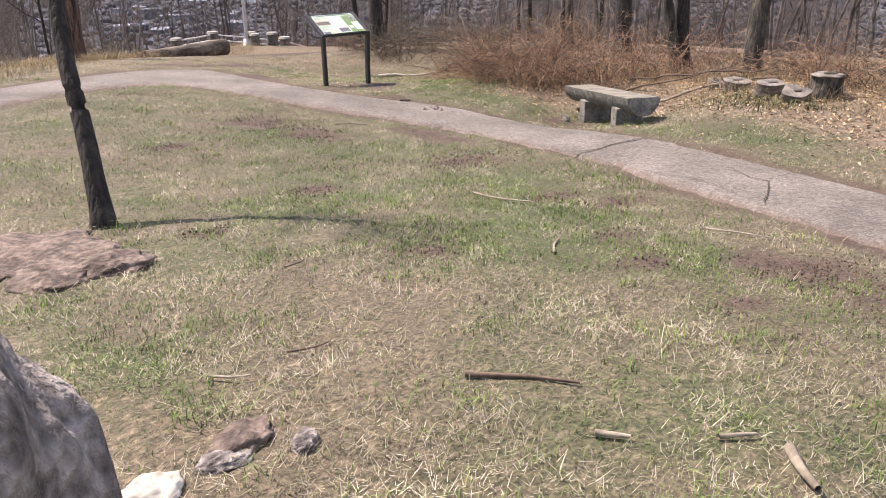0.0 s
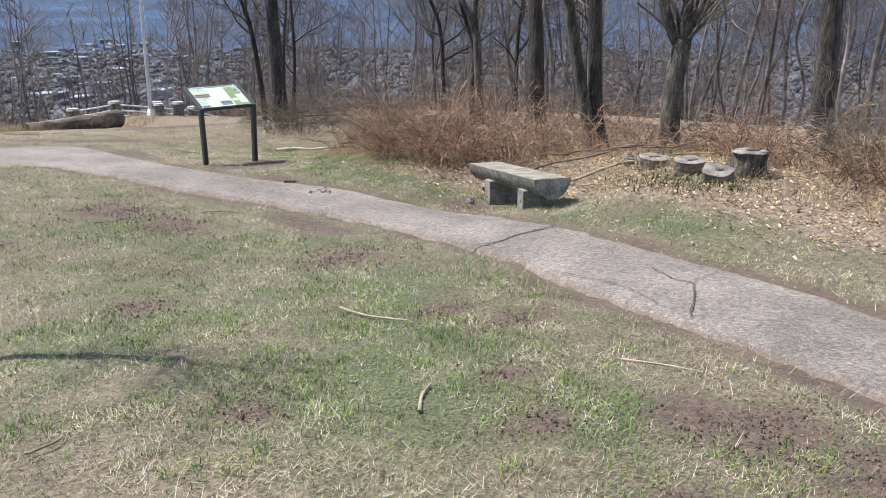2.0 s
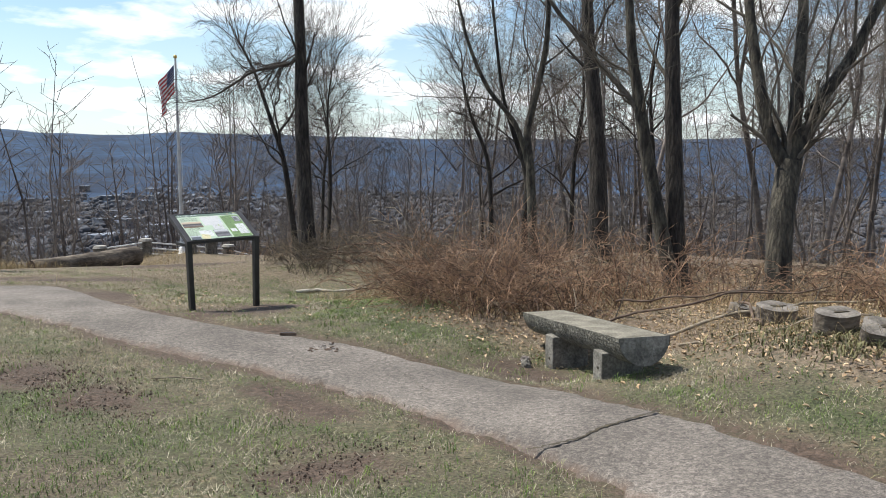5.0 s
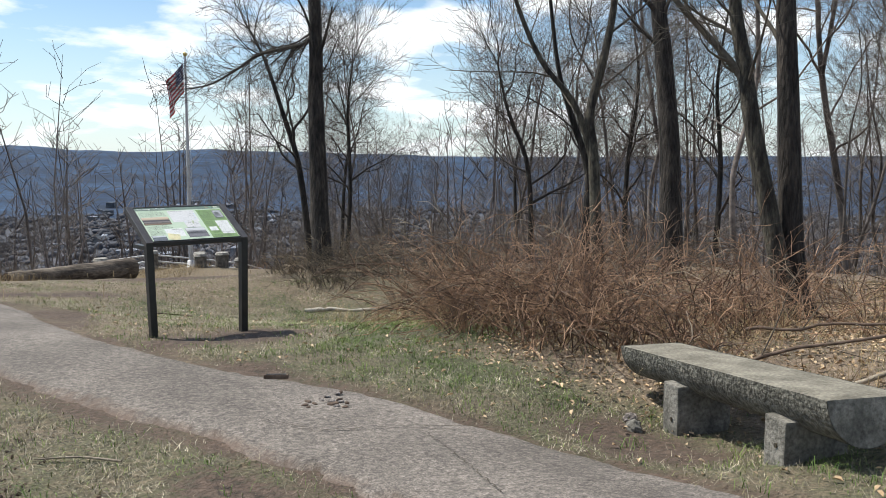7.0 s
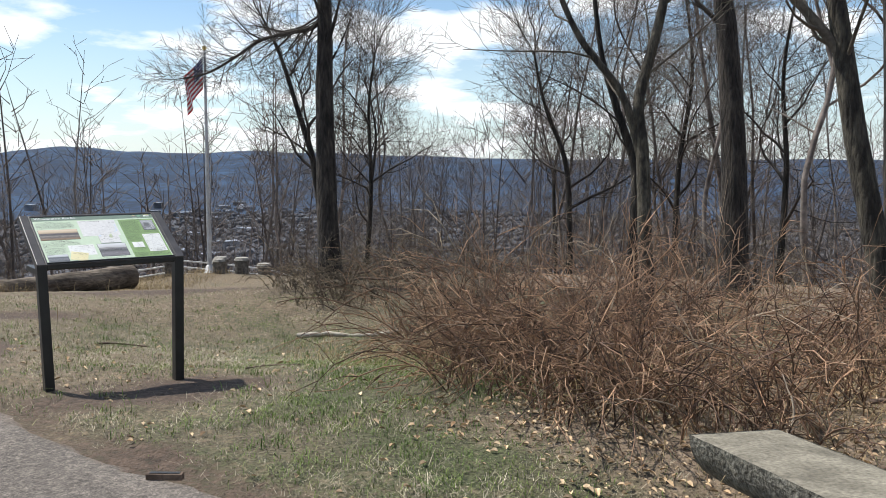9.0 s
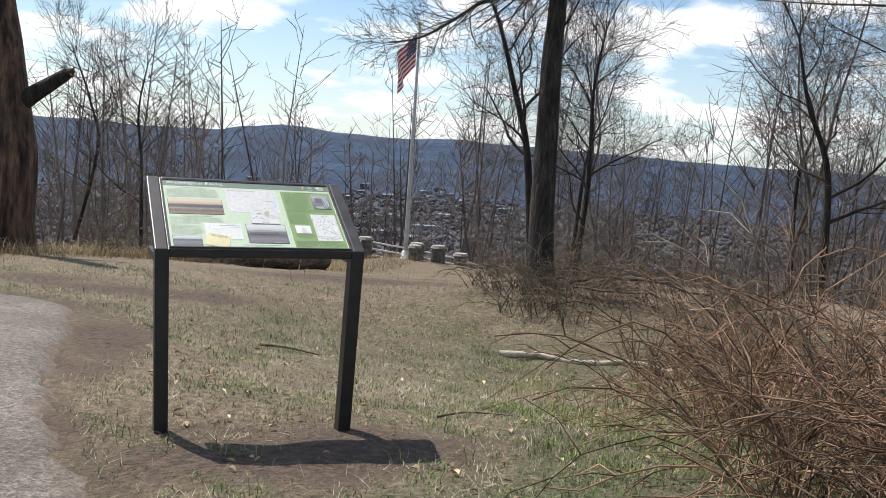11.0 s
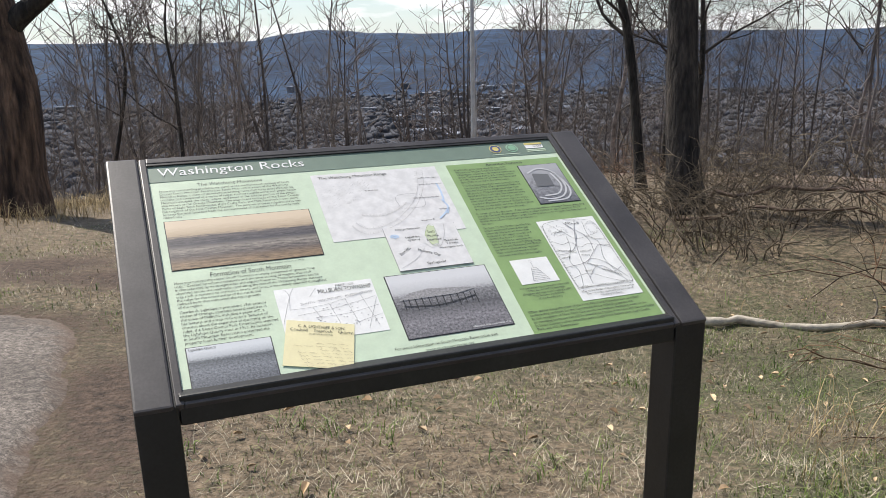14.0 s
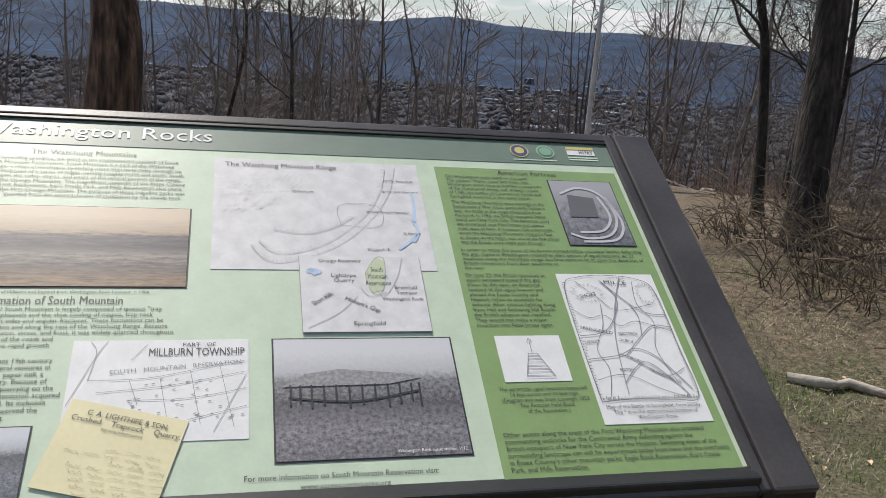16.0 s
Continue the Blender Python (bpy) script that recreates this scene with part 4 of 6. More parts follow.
words("On June 23, the British launched an\nattack westward toward the gap.\nClose by this spot, an American\nlookout lit the signal beacon and\nalerted the Essex County and\nNewark militia to assemble for\ndefense. After intense fighting along\nVaux Hall and Galloping Hill Roads,\nthe British advance was repelled.\nThey would not make a major\nincursion into New Jersey again.", 0.623, 0.214, 0.730, 0.302, L2, INK_TEXT)
framed("boulder_photograph", 0.778, 0.353, 0.876, 0.485, PHOTO_STONE, L2, "grey photograph of a draped boulder with a plaque")
bm = bmesh.new()
bm.faces.new([bm.verts.new(c) for c in ((0.794, 0.408, 0), (0.836, 0.408, 0), (0.838, 0.447, 0), (0.800, 0.453, 0))])
part("pictured_plaque", (bm, printed("plaque_print", (0.13, 0.13, 0.13))), sign, "", IN @ Matrix.Translation((0, 0, L3 + 0.0008)))
strokes([[(0.79, 0.455), (0.82, 0.468), (0.85, 0.455), (0.862, 0.41), (0.845, 0.375), (0.81, 0.366), (0.785, 0.375)], [(0.845, 0.45), (0.853, 0.41), (0.835, 0.382), (0.80, 0.378)], [(0.855, 0.45), (0.868, 0.40), (0.85, 0.365), (0.80, 0.360)]], L3 + 0.0008, printed("drapery_print", (0.55, 0.55, 0.56)), 0.004, "pictured_drapery")
sheet("battle_map", 0.744, 0.076, 0.878, 0.302, L2, INK_WHITE, label="white engraved battle map")
B1 = L3 + 0.0004
strokes([[(0.749, 0.105), (0.747, 0.20), (0.75, 0.28), (0.77, 0.295), (0.81, 0.299), (0.855, 0.292), (0.872, 0.27), (0.873, 0.18), (0.872, 0.11), (0.84, 0.106), (0.79, 0.108), (0.749, 0.105)]], B1, INK_TEXT, 0.0007, "map_border")
rng = random.Random(15)
for cu, cv, ru, rv in ((0.778, 0.268, 0.022, 0.017), (0.822, 0.288, 0.014, 0.008), (0.858, 0.268, 0.013, 0.019)):
    hill = strokes([[(cu + ru * math.cos(a) * q, cv + rv * math.sin(a) * q), (cu + ru * math.cos(a) * (q - 0.22), cv + rv * math.sin(a) * (q - 0.22))] for a, q in ((k * 0.157 + rng.gauss(0, 0.04), rng.uniform(0.85, 1.1)) for k in range(40))], B1, INK_LINE, 0.0005, "map_hill")
    tagged(hill, kind="stuff")
tagged(strokes([[(u, 0.107), (u + rng.gauss(0, 0.001), 0.107 + rng.uniform(0.002, 0.006))] for u in np.linspace(0.751, 0.87, 60)], B1, INK_TEXT, 0.0007, "map_scrub"), kind="stuff")
tagged(strokes([[(0.75 + 0.0022 * rng.random(), v), (0.7475, v + 0.002)] for v in np.linspace(0.11, 0.285, 40)] + [[(0.8735, v), (0.871, v + 0.002)] for v in np.linspace(0.11, 0.265, 36)], B1, INK_TEXT, 0.0006, "map_edge_tick"), kind="stuff")
strokes([[(0.75, 0.20), (0.78, 0.205), (0.80, 0.225), (0.815, 0.26), (0.80, 0.29)], [(0.785, 0.115), (0.79, 0.17), (0.797, 0.21), (0.81, 0.25), (0.83, 0.296)], [(0.75, 0.165), (0.79, 0.17), (0.815, 0.18), (0.84, 0.165), (0.868, 0.12)], [(0.80, 0.17), (0.83, 0.20), (0.85, 0.215), (0.873, 0.212)], [(0.80, 0.29), (0.83, 0.25), (0.85, 0.235), (0.873, 0.232)], [(0.83, 0.20), (0.835, 0.23), (0.83, 0.25)], [(0.785, 0.13), (0.82, 0.16), (0.85, 0.13), (0.862, 0.11)], [(0.80, 0.17), (0.84, 0.14), (0.868, 0.15)]], B1, INK_LINE, 0.0012)
strokes([[(0.752, 0.24), (0.77, 0.228), (0.79, 0.232), (0.806, 0.215), (0.83, 0.222), (0.872, 0.206)], [(0.762, 0.112), (0.772, 0.15), (0.765, 0.18), (0.783, 0.215), (0.79, 0.25)], [(0.752, 0.135), (0.79, 0.142), (0.83, 0.12), (0.86, 0.108)], [(0.845, 0.288), (0.84, 0.25), (0.853, 0.22), (0.842, 0.18), (0.85, 0.14)], [(0.765, 0.29), (0.79, 0.26), (0.81, 0.24), (0.86, 0.25)]], B1, INK_TEXT, 0.0006)
for s, a, b, c, d, ti in (("SHORT", 0.766, 0.262, 0.79, 0.268, 12), ("HILLS", 0.806, 0.284, 0.836, 0.289, -8), ("SPRINGFIELD", 0.752, 0.206, 0.793, 0.211, -14), ("PARSONAGE", 0.80, 0.201, 0.825, 0.205, 0), ("CHURCH", 0.797, 0.190, 0.815, 0.194, -10), ("First Bridge", 0.79, 0.163, 0.82, 0.168, -24), ("BRITISH", 0.785, 0.147, 0.802, 0.151, 0), ("VAUXHALL BRIDGE", 0.82, 0.137, 0.86, 0.142, -32), ("EVERGREEN", 0.752, 0.189, 0.772, 0.193, 6)):
    words(s, a, b, c, d, B1, INK_TEXT, name="map_label", tilt=ti)
words("Map of the Battle of Springfield, New Jersey.\nThe * is in the approximate location of\nWashington Rock.", 0.752, 0.080, 0.870, 0.101, B1, INK_TEXT, "CENTER")
sheet("beacon_diagram", 0.641, 0.136, 0.722, 0.202, L2, INK_WHITE, label="white diagram of a pyramidal beacon")
strokes([[(0.668, 0.142), (0.677, 0.175)], [(0.703, 0.142), (0.688, 0.175)]] + [[(0.668 + 0.0013 * k, 0.142 + 0.0047 * k), (0.703 - 0.0021 * k, 0.142 + 0.0047 * k)] for k in range(8)] + [[(0.682, 0.175), (0.682, 0.192)], [(0.679, 0.192), (0.682, 0.197), (0.685, 0.192)]], B1, INK_LINE, 0.0008, "beacon_line")
words("The pyramidal signal beacons measured\n14 feet across and 20 feet high.\n(Diagram and map from Lossing's 1852\nThe Pictorial Field-Book\nof the Revolution.)", 0.631, 0.093, 0.736, 0.129, L2, INK_TEXT, "CENTER")
words("Other points along the crest of the First Watchung Mountain also provided\ncommanding outlooks for the Continental Army defending against the\nBritish occupiers of New York City across the Hudson. Sweeping views of the\nsurrounding landscape can still be experienced today from here and the overlooks\nin Essex County's other mountain parks: Eagle Rock Reservation, Kip's Castle\nPark, and Mills Reservation.", 0.624, 0.022, 0.883, 0.071, L2, INK_TEXT)


def disc(u, v, r, w, mat, name):
    bm = bmesh.new()
    bmesh.ops.create_circle(bm, cap_ends=True, segments=28, radius=r)
    return part(name, (bm, mat), sign, "", IN @ Matrix.Translation((u, v, w)))


disc(0.751, 0.549, 0.0145, L2, INK_GOLD, "seal_ring")
disc(0.751, 0.549, 0.0125, L2 + 0.0004, INK_NAVY, "seal_field")
disc(0.751, 0.549, 0.0075, L3, INK_GOLD, "seal_emblem")
disc(0.792, 0.549, 0.0145, L2, printed("pale_seal_print", (0.30, 0.50, 0.33)), "seal_ring")
disc(0.792, 0.549, 0.0120, L2 + 0.0004, INK_HEAD, "seal_field")
disc(0.792, 0.549, 0.0095, L3, printed("green_seal_print", (0.22, 0.42, 0.26)), "seal_emblem")
sheet("plate_badge", 0.827, 0.544, 0.871, 0.562, L2, INK_WHITE)
sheet("plate_badge_band", 0.827, 0.556, 0.871, 0.562, L3, INK_GOLD)
words("HSTRY", 0.846, 0.546, 0.868, 0.554, L3, INK_TEXT)
for k in range(2):
    sheet("badge_caption", 0.826, 0.537 - k * 0.005, 0.873, 0.540 - k * 0.005, L2, INK_PALE)
sheet("seal_caption", 0.738, 0.528, 0.806, 0.530, L2, INK_PALE)

# ---- the bench ----
def bench():
    a, b = np.array((2.17, -3.78)), np.array((1.10, -5.90))
    ax = (b - a) / np.linalg.norm(b - a)
    yaw = math.degrees(math.atan2(ax[1], ax[0]))
    length, width, depth = 2.38, 0.49, 0.26
    mid = (a + b) / 2
    nrm = np.array((-ax[1], ax[0]))
    c = mid + nrm * width / 2
    z0, tilt = 0.42, -5.4
    ob = thing("bench", "half-log bench of weathered mossy concrete beside the path", "bench", Matrix.Translation((c[0], c[1], lz(*c))))
    top = Matrix.Translation((0, 0, z0 - lz(*c))) @ pose(0, 0, 0, 0, tilt, yaw)
    nx, ny = 60, 22
    vs, q, idx = [], [], []
    for i in range(nx + 1):
        x = -length / 2 + length * i / nx
        for j in range(ny):
            u = j / (ny - 1)
            th = math.pi * (1 + u)
            w = width / 2 + 0.012 * noise.noise((x * 2, 0, 7))
            y, z = w * math.cos(th), depth * math.sin(th)
            z = -0.05 + (z + 0.05) if z < -0.05 else z
            k = noise.noise((x * 9, y * 9, z * 9)) * 0.012 + noise.noise((x * 28, y * 28, z * 28)) * 0.008
            s = min(1, abs(z) / 0.05)
            vs.append((x, y * (1 + k * s * 2), z * (1 + k * 1.5)))
    for i in range(nx):
        for j in range(ny - 1):
            q.append((i * ny + j, i * ny + j + 1, (i + 1) * ny + j + 1, (i + 1) * ny + j))
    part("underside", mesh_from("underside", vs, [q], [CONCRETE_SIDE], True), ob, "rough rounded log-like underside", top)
    tv, tq = [], []
    my = 8
    for i in range(nx + 1):
        x = -length / 2 + length * i / nx
        for j in range(my + 1):
            y = (-0.5 + j / my) * (width + 0.024 * noise.noise((x * 2, 0, 7)))
            tv.append((x, y, 0.0 + noise.noise((x * 5, y * 5, 1)) * 0.004 - (0.008 if j in (0, my) or i in (0, nx) else 0)))
    for i in range(nx):
        for j in range(my):
            tq.append((i * (my + 1) + j, (i + 1) * (my + 1) + j, (i + 1) * (my + 1) + j + 1, i * (my + 1) + j + 1))
    part("seat", mesh_from("seat", tv, [tq], [CONCRETE], True), ob, "flat grey concrete seat", top @ Matrix.Translation((0, 0, 0.004)))
    for sx in (-1, 1):
        ends = [(sx * (length / 2 - 0.001), width / 2 * math.cos(math.pi * (1 + k / 18)), depth * math.sin(math.pi * (1 + k / 18))) for k in range(19)]
        bm = bmesh.new()
        bm.faces.new([bm.verts.new(p) for p in (ends if sx < 0 else ends[::-1])])
        part("end_face", (bm, CONCRETE_LEG), ob, "", top)
    for off in (-0.38, 0.78):
        p = mid + ax * off + nrm * width * 0.42
        g0 = lz(p[0], p[1])
        bm = box(-0.10, -0.215, g0 - 0.12 - lz(*c), 0.095, 0.19, z0 - 0.17 - lz(*c) + off * 0.094, 0.012, 2)
        for v in bm.verts:
            v.co += Vector((noise.noise(v.co * 9), noise.noise(v.co * 9 + Vector((5, 0, 0))), 0)) * 0.012
        leg = part("leg", (bm, CONCRETE_LEG), ob, "pale concrete block foot", Matrix.Translation((p[0] - c[0], p[1] - c[1], 0)) @ pose(0, 0, 0, 0, 0, yaw))
        for z in (0.16,):
            bm = bmesh.new()
            bmesh.ops.create_cone(bm, cap_ends=True, segments=12, radius1=0.017, radius2=0.014, depth=0.02)
            part("socket_hole", (bm, CRACK), leg, "", Matrix.Translation((0.02, -0.212, z + g0 - lz(*c) - 0.06)) @ pose(0, 0, 0, 90))


bench()

# ---- flagpole and flag ----
PX, PY = 10.7, 23.47
pole = thing("flagpole", "tall galvanised flagpole with a small ball on top", "flagpole", Matrix.Translation((PX, PY, lz(PX, PY))))
part("shaft", tubes("shaft", [([(0, 0, -0.1), (0, 0, 3), (0, 0, 8.0)], [0.085, 0.07, 0.042], 14)], STEEL_POLE), pole)
part("base_collar", tubes("base_collar", [([(0, 0, 0), (0, 0, 0.02), (0, 0, 0.25), (0, 0, 0.27)], [0.2, 0.16, 0.13, 0.09], 16)], STEEL_POLE), pole)
bm = bmesh.new()
bmesh.ops.create_uvsphere(bm, u_segments=14, v_segments=10, radius=0.08)
part("finial_ball", (bm, GOLD), pole, "", Matrix.Translation((0, 0, 8.07)))
part("halyard", tubes("halyard", [([(0.09, -0.02, 0.9), (0.11, -0.03, 4), (0.06, -0.02, 7.9)], [0.006] * 3, 5)], RAIL_WHITE), pole)
part("cleat", (box(0.05, -0.06, 1.15, 0.09, 0.02, 1.35, 0.008), STEEL_POLE), pole)

flag = thing("flag", "drooping striped flag with a blue starred corner", "flag", Matrix.Translation((PX, PY, lz(PX, PY) + 7.72)))


def cloth(u, v):
    """u along the fly 0..1, v down the hoist 0..1."""
    wave = math.sin(u * 7.0 + v * 2.0) * 0.13 * u + math.sin(u * 15 + v * 3) * 0.04 * u
    out = 0.10 + 1.0 * u ** 0.9
    down = -v * 1.1 - 1.0 * u ** 1.15
    return Vector((-out * 0.88 + wave * 0.5 + 0.15 * v * u, -out * 0.28 - wave, down))


def cloth_piece(name, u0, u1, v0, v1, mat, label="", lift=0.0):
    nu, nv = max(3, int(40 * (u1 - u0))), 3
    vs = []
    for i in range(nu + 1):
        for j in range(nv + 1):
            p = cloth(u0 + (u1 - u0) * i / nu, v0 + (v1 - v0) * j / nv)
            vs.append(p + Vector((0, -lift, 0)))
    q = [(i * (nv + 1) + j, (i + 1) * (nv + 1) + j, (i + 1) * (nv + 1) + j + 1, i * (nv + 1) + j + 1) for i in range(nu) for j in range(nv)]
    part(name, mesh_from(name, vs, [q], [mat], True), flag, label)


for k in range(13):
    cloth_piece("stripe", 0.4 if k < 7 else 0.0, 1.0, k / 13, (k + 1) / 13, FLAG_RED if k % 2 == 0 else FLAG_WHITE)
cloth_piece("blue_corner", 0.0, 0.4, 0.0, 7 / 13, FLAG_BLUE, "blue corner of the flag")
for r in range(5):
    for c in range(6):
        cloth_piece("star", 0.03 + c * 0.062, 0.055 + c * 0.062, 0.045 + r * 0.1, 0.085 + r * 0.1, FLAG_WHITE, lift=0.012)

# ---- overlook fence ----
def stone_post(x, y, r, h, seed):
    lines = [([(0, 0, -0.1), (0, 0, 0.02), (0, 0, h * 0.5), (0, 0, h - 0.02), (0, 0, h)], [r * 1.04, r * 1.02, r * 0.97, r, r * 0.93], 12)]
    ob = thing("stone_post", "squat dark stone post with a pale weathered cap", "post", Matrix.Translation((x, y, lz(x, y))), "overlook posts")
    me = tubes("shaft", lines, POST_STONE, False)
    for v in me.vertices:
        k = 1 + 0.09 * noise.noise(v.co * 3 + Vector((seed, 0, 0)))
        v.co.x *= k
        v.co.y *= k
    part("shaft", me, ob)
    bm = bmesh.new()
    bmesh.ops.create_cone(bm, cap_ends=True, segments=14, radius1=r * 1.12, radius2=r * 0.9, depth=0.09)
    part("cap", (bm, POST_CAP), ob, "pale stone cap", Matrix.Translation((0, 0, h + 0.04)))


POSTS = ((9.6, 24.6, 0.26, 0.72), (10.75, 22.75, 0.22, 0.42), (11.55, 22.55, 0.25, 0.5), (11.9, 25.3, 0.26, 0.85), (13.6, 25.0, 0.27, 0.8), (7.2, 23.2, 0.25, 0.7), (16.3, 25.5, 0.26, 0.8))
for i, p in enumerate(POSTS):
    stone_post(*p, i * 3.1)
for (a, b) in (((5, 0)), ((0, 3)), ((3, 4)), ((4, 6))):
    xa, ya, ra, ha = POSTS[a]
    xb, yb, rb, hb = POSTS[b]
    rail = thing("fence_rail", "white pipe railing between stone posts at the overlook", "railing", Matrix.Translation((xa, ya, lz(xa, ya))), "overlook railings")
    dz = lz(xb, yb) - lz(xa, ya)
    for h in (0.18, 0.42, 0.66):
        part("pipe", tubes("pipe", [([(0, 0, h), ((xb - xa) / 2, (yb - ya) / 2, h + dz / 2 - 0.01), (xb - xa, yb - ya, h + dz)], [0.032] * 3, 8)], RAIL_WHITE), rail)

# ---- trees ----
def wander(p, d, r0, r1, length, rng, bend=0.25, lift=0.05, step=0.3):
    n = max(4, int(length / step))
    pts, rad = [np.array(p, dtype=float)], [r0]
    d = np.array(d, dtype=float)
    for i in range(n):
        d = d + np.array([rng.gauss(0, bend), rng.gauss(0, bend), rng.gauss(0, bend * 0.6) + lift]) * 0.5
        d /= np.linalg.norm(d)
        pts.append(pts[-1] + d * length / n)
        rad.append(r0 + (r1 - r0) * ((i + 1) / n) ** 0.85)
    return pts, rad


def sprout(lines, pts, rad, level, rng, count, spread, reach, deep, lift=0.06, start=0.3, thin=0.0028, fat=1.0, bend=0.3):
    """Side branches along a limb, each with its own smaller ones."""
    n = len(pts)
    total = sum(np.linalg.norm(np.subtract(pts[i + 1], pts[i])) for i in range(n - 1))
    for c in range(count):
        f = start + (1 - start) * (c + rng.random()) / count
        i = min(int(f * (n - 1)), n - 2)
        base = np.array(pts[i]) + (np.array(pts[i + 1]) - np.array(pts[i])) * (f * (n - 1) - i)
        d = np.array(pts[i + 1]) - np.array(pts[i])
        d = d / (np.linalg.norm(d) + 1e-9)
        side = np.cross(d, [rng.gauss(0, 1), rng.gauss(0, 1), rng.gauss(0, 1)])
        side /= np.linalg.norm(side) + 1e-9
        a = spread * rng.uniform(0.7, 1.25)
        nd = d * math.cos(a) + side * math.sin(a) + np.array([0, 0, 0.12])
        length = reach * rng.uniform(0.55, 1.15) * (1.15 - 0.55 * f)
        r = max(rad[i] * rng.uniform(0.22, 0.42) * fat, thin)
        bp, br = wander(base, nd, r, max(r * 0.3, thin * 0.7), length, rng, bend, lift, 0.3 if level < 2 else 0.2)
        sides = 6 if level == 0 else 4 if level == 1 else 3
        lines.append((bp, br, sides))
        if deep > 0:
            sprout(lines, bp, br, level + 1, rng, max(4, int(count * 0.8)) if level == 0 else 5, spread, reach * 0.52, deep - 1, lift, 0.2, thin, 1.0 + (fat - 1) * 0.5, bend)


def tree(name, label, stems, mat, twig, seed, m=None, count=9, reach=1.9, deep=2, group="", extra=(), start=0.35, flare=True, thin=0.0035, fat=1.0, bend=0.3, spread=0.75, lift=0.06):
    """A bare tree: trunk stems given as (points, base radius, top radius), then limbs and twigs."""
    rng = random.Random(seed)
    x, y, z = stems[0][0][0]
    org = np.array((x, y, z))
    ob = thing(name, label, "tree", m if m is not None else Matrix.Translation((x, y, z)), group)
    trunk, crown = [], []
    for k, (pts, r0, r1) in enumerate(stems):
        p = spline(pts, 6 * len(pts)) - org
        t = np.linspace(0, 1, len(p))
        r = r0 + (r1 - r0) * t
        if flare and k == 0:
            h = p[:, 2]
            r = r * (1 + 0.45 * np.exp(-np.maximum(h, 0) / 0.18))
            p = np.vstack([p[:1] - [0, 0, 0.25], p])
            r = np.append(r[0] * 1.1, r)
        trunk.append((p, r, 12))
        sprout(crown, list(p), list(r), 0, rng, count, spread, reach, deep, lift, start=start if k == 0 else 0.15, thin=thin, fat=fat, bend=bend)
        sprout(crown, list(p[-3:]), list(r[-3:]), 0, rng, 5, 0.45, reach * 1.1, deep, lift, start=0.5, thin=thin, fat=fat, bend=bend)
    for pts, r0, r1, n in extra:
        p = spline(pts, 5 * len(pts)) - org
        r = np.linspace(r0, r1, len(p))
        crown.append((p, r, 7))
        sprout(crown, list(p), list(r), 1, rng, n, 0.75, 1.15, 2 if n > 30 else 1, 0.03, 0.1, thin, 1.2, 0.4)
    me = tubes("trunk", trunk, mat)
    for v in me.vertices:
        k = 0.012 * noise.noise(v.co * 2.5 + Vector((seed, 0, 0))) + 0.006 * noise.noise(v.co * 13)
        v.co.x += k
        v.co.y += k
    part("trunk", me, ob)
    part("crown", tubes("crown", crown, twig), ob, "bare branches and twigs")
    return ob


def grounded(pts):
    (x, y, z), rest = pts[0], pts[1:]
    return [(x, y, lz(x, y)), *rest]


tree("tree", "straight dark-barked bare tree standing in low brush", [(grounded([(6.40, 7.15, -0.6), (6.43, 7.33, 0.43), (6.49, 7.48, 1.75), (6.55, 7.62, 3.07), (6.62, 7.70, 3.96), (6.70, 7.9, 6.5), (6.8, 8.0, 9.5)]), 0.215, 0.10)], BARK, TWIG, 3, count=8, reach=3.0, start=0.62, extra=[([(6.63, 7.73, 4.72), (6.47, 7.79, 4.17), (6.12, 8.06, 4.04), (5.68, 8.40, 3.90), (5.33, 8.66, 3.62), (4.88, 8.98, 3.30), (4.45, 9.32, 3.19)], 0.055, 0.012, 44), ([(6.56, 7.7, 3.3), (6.75, 7.5, 3.7), (7.0, 7.4, 4.3)], 0.03, 0.01, 6)])
tree("tree", "pale-barked bare tree forking at head height", [(grounded([(7.01, 0.39, -0.12), (7.02, 0.48, 0.57), (7.06, 0.60, 1.76), (7.07, 0.69, 2.44), (7.29, 0.62, 3.30), (7.47, 0.59, 4.15), (7.60, 0.65, 5.42), (7.85, 0.75, 7.72)]), 0.103, 0.03), ([(7.05, 0.60, 1.68), (6.91, 0.83, 2.53), (6.57, 1.22, 3.21), (6.36, 1.50, 3.97), (6.27, 1.67, 4.65), (6.12, 2.02, 6.27)], 0.055, 0.018)], BARK_PALE, TWIG_PALE, 5, count=8, reach=1.7)
tree("tree", "thin dark bare tree leaning among the brush", [(grounded([(7.22, 0.86, -0.15), (7.30, 0.92, 0.71), (7.37, 0.97, 1.59), (7.23, 1.22, 2.47), (7.12, 1.43, 3.35), (7.10, 1.75, 5.56)]), 0.086, 0.02)], BARK_DARK, TWIG, 6, count=8, reach=1.6)
tree("tree", "thick straight brown-barked bare tree behind red brush", [(grounded([(9.61, 0.93, -0.16), (9.67, 1.01, 0.78), (9.74, 1.13, 2.07), (9.76, 1.31, 3.55), (9.75, 1.45, 4.54), (9.85, 1.64, 6.51), (9.94, 1.90, 8.98)]), 0.218, 0.09)], BARK, TWIG, 7, count=8, reach=2.4, start=0.5)
tree("tree", "slim mottled bare tree behind the bench", [(grounded([(7.07, -2.73, -0.35), (7.05, -2.60, 0.57), (7.14, -2.43, 2.32), (7.21, -2.30, 3.72), (7.34, -2.17, 5.46), (7.49, -2.06, 7.21)]), 0.169, 0.08)], BARK, TWIG_PALE, 8, count=7, reach=1.8, start=0.5)
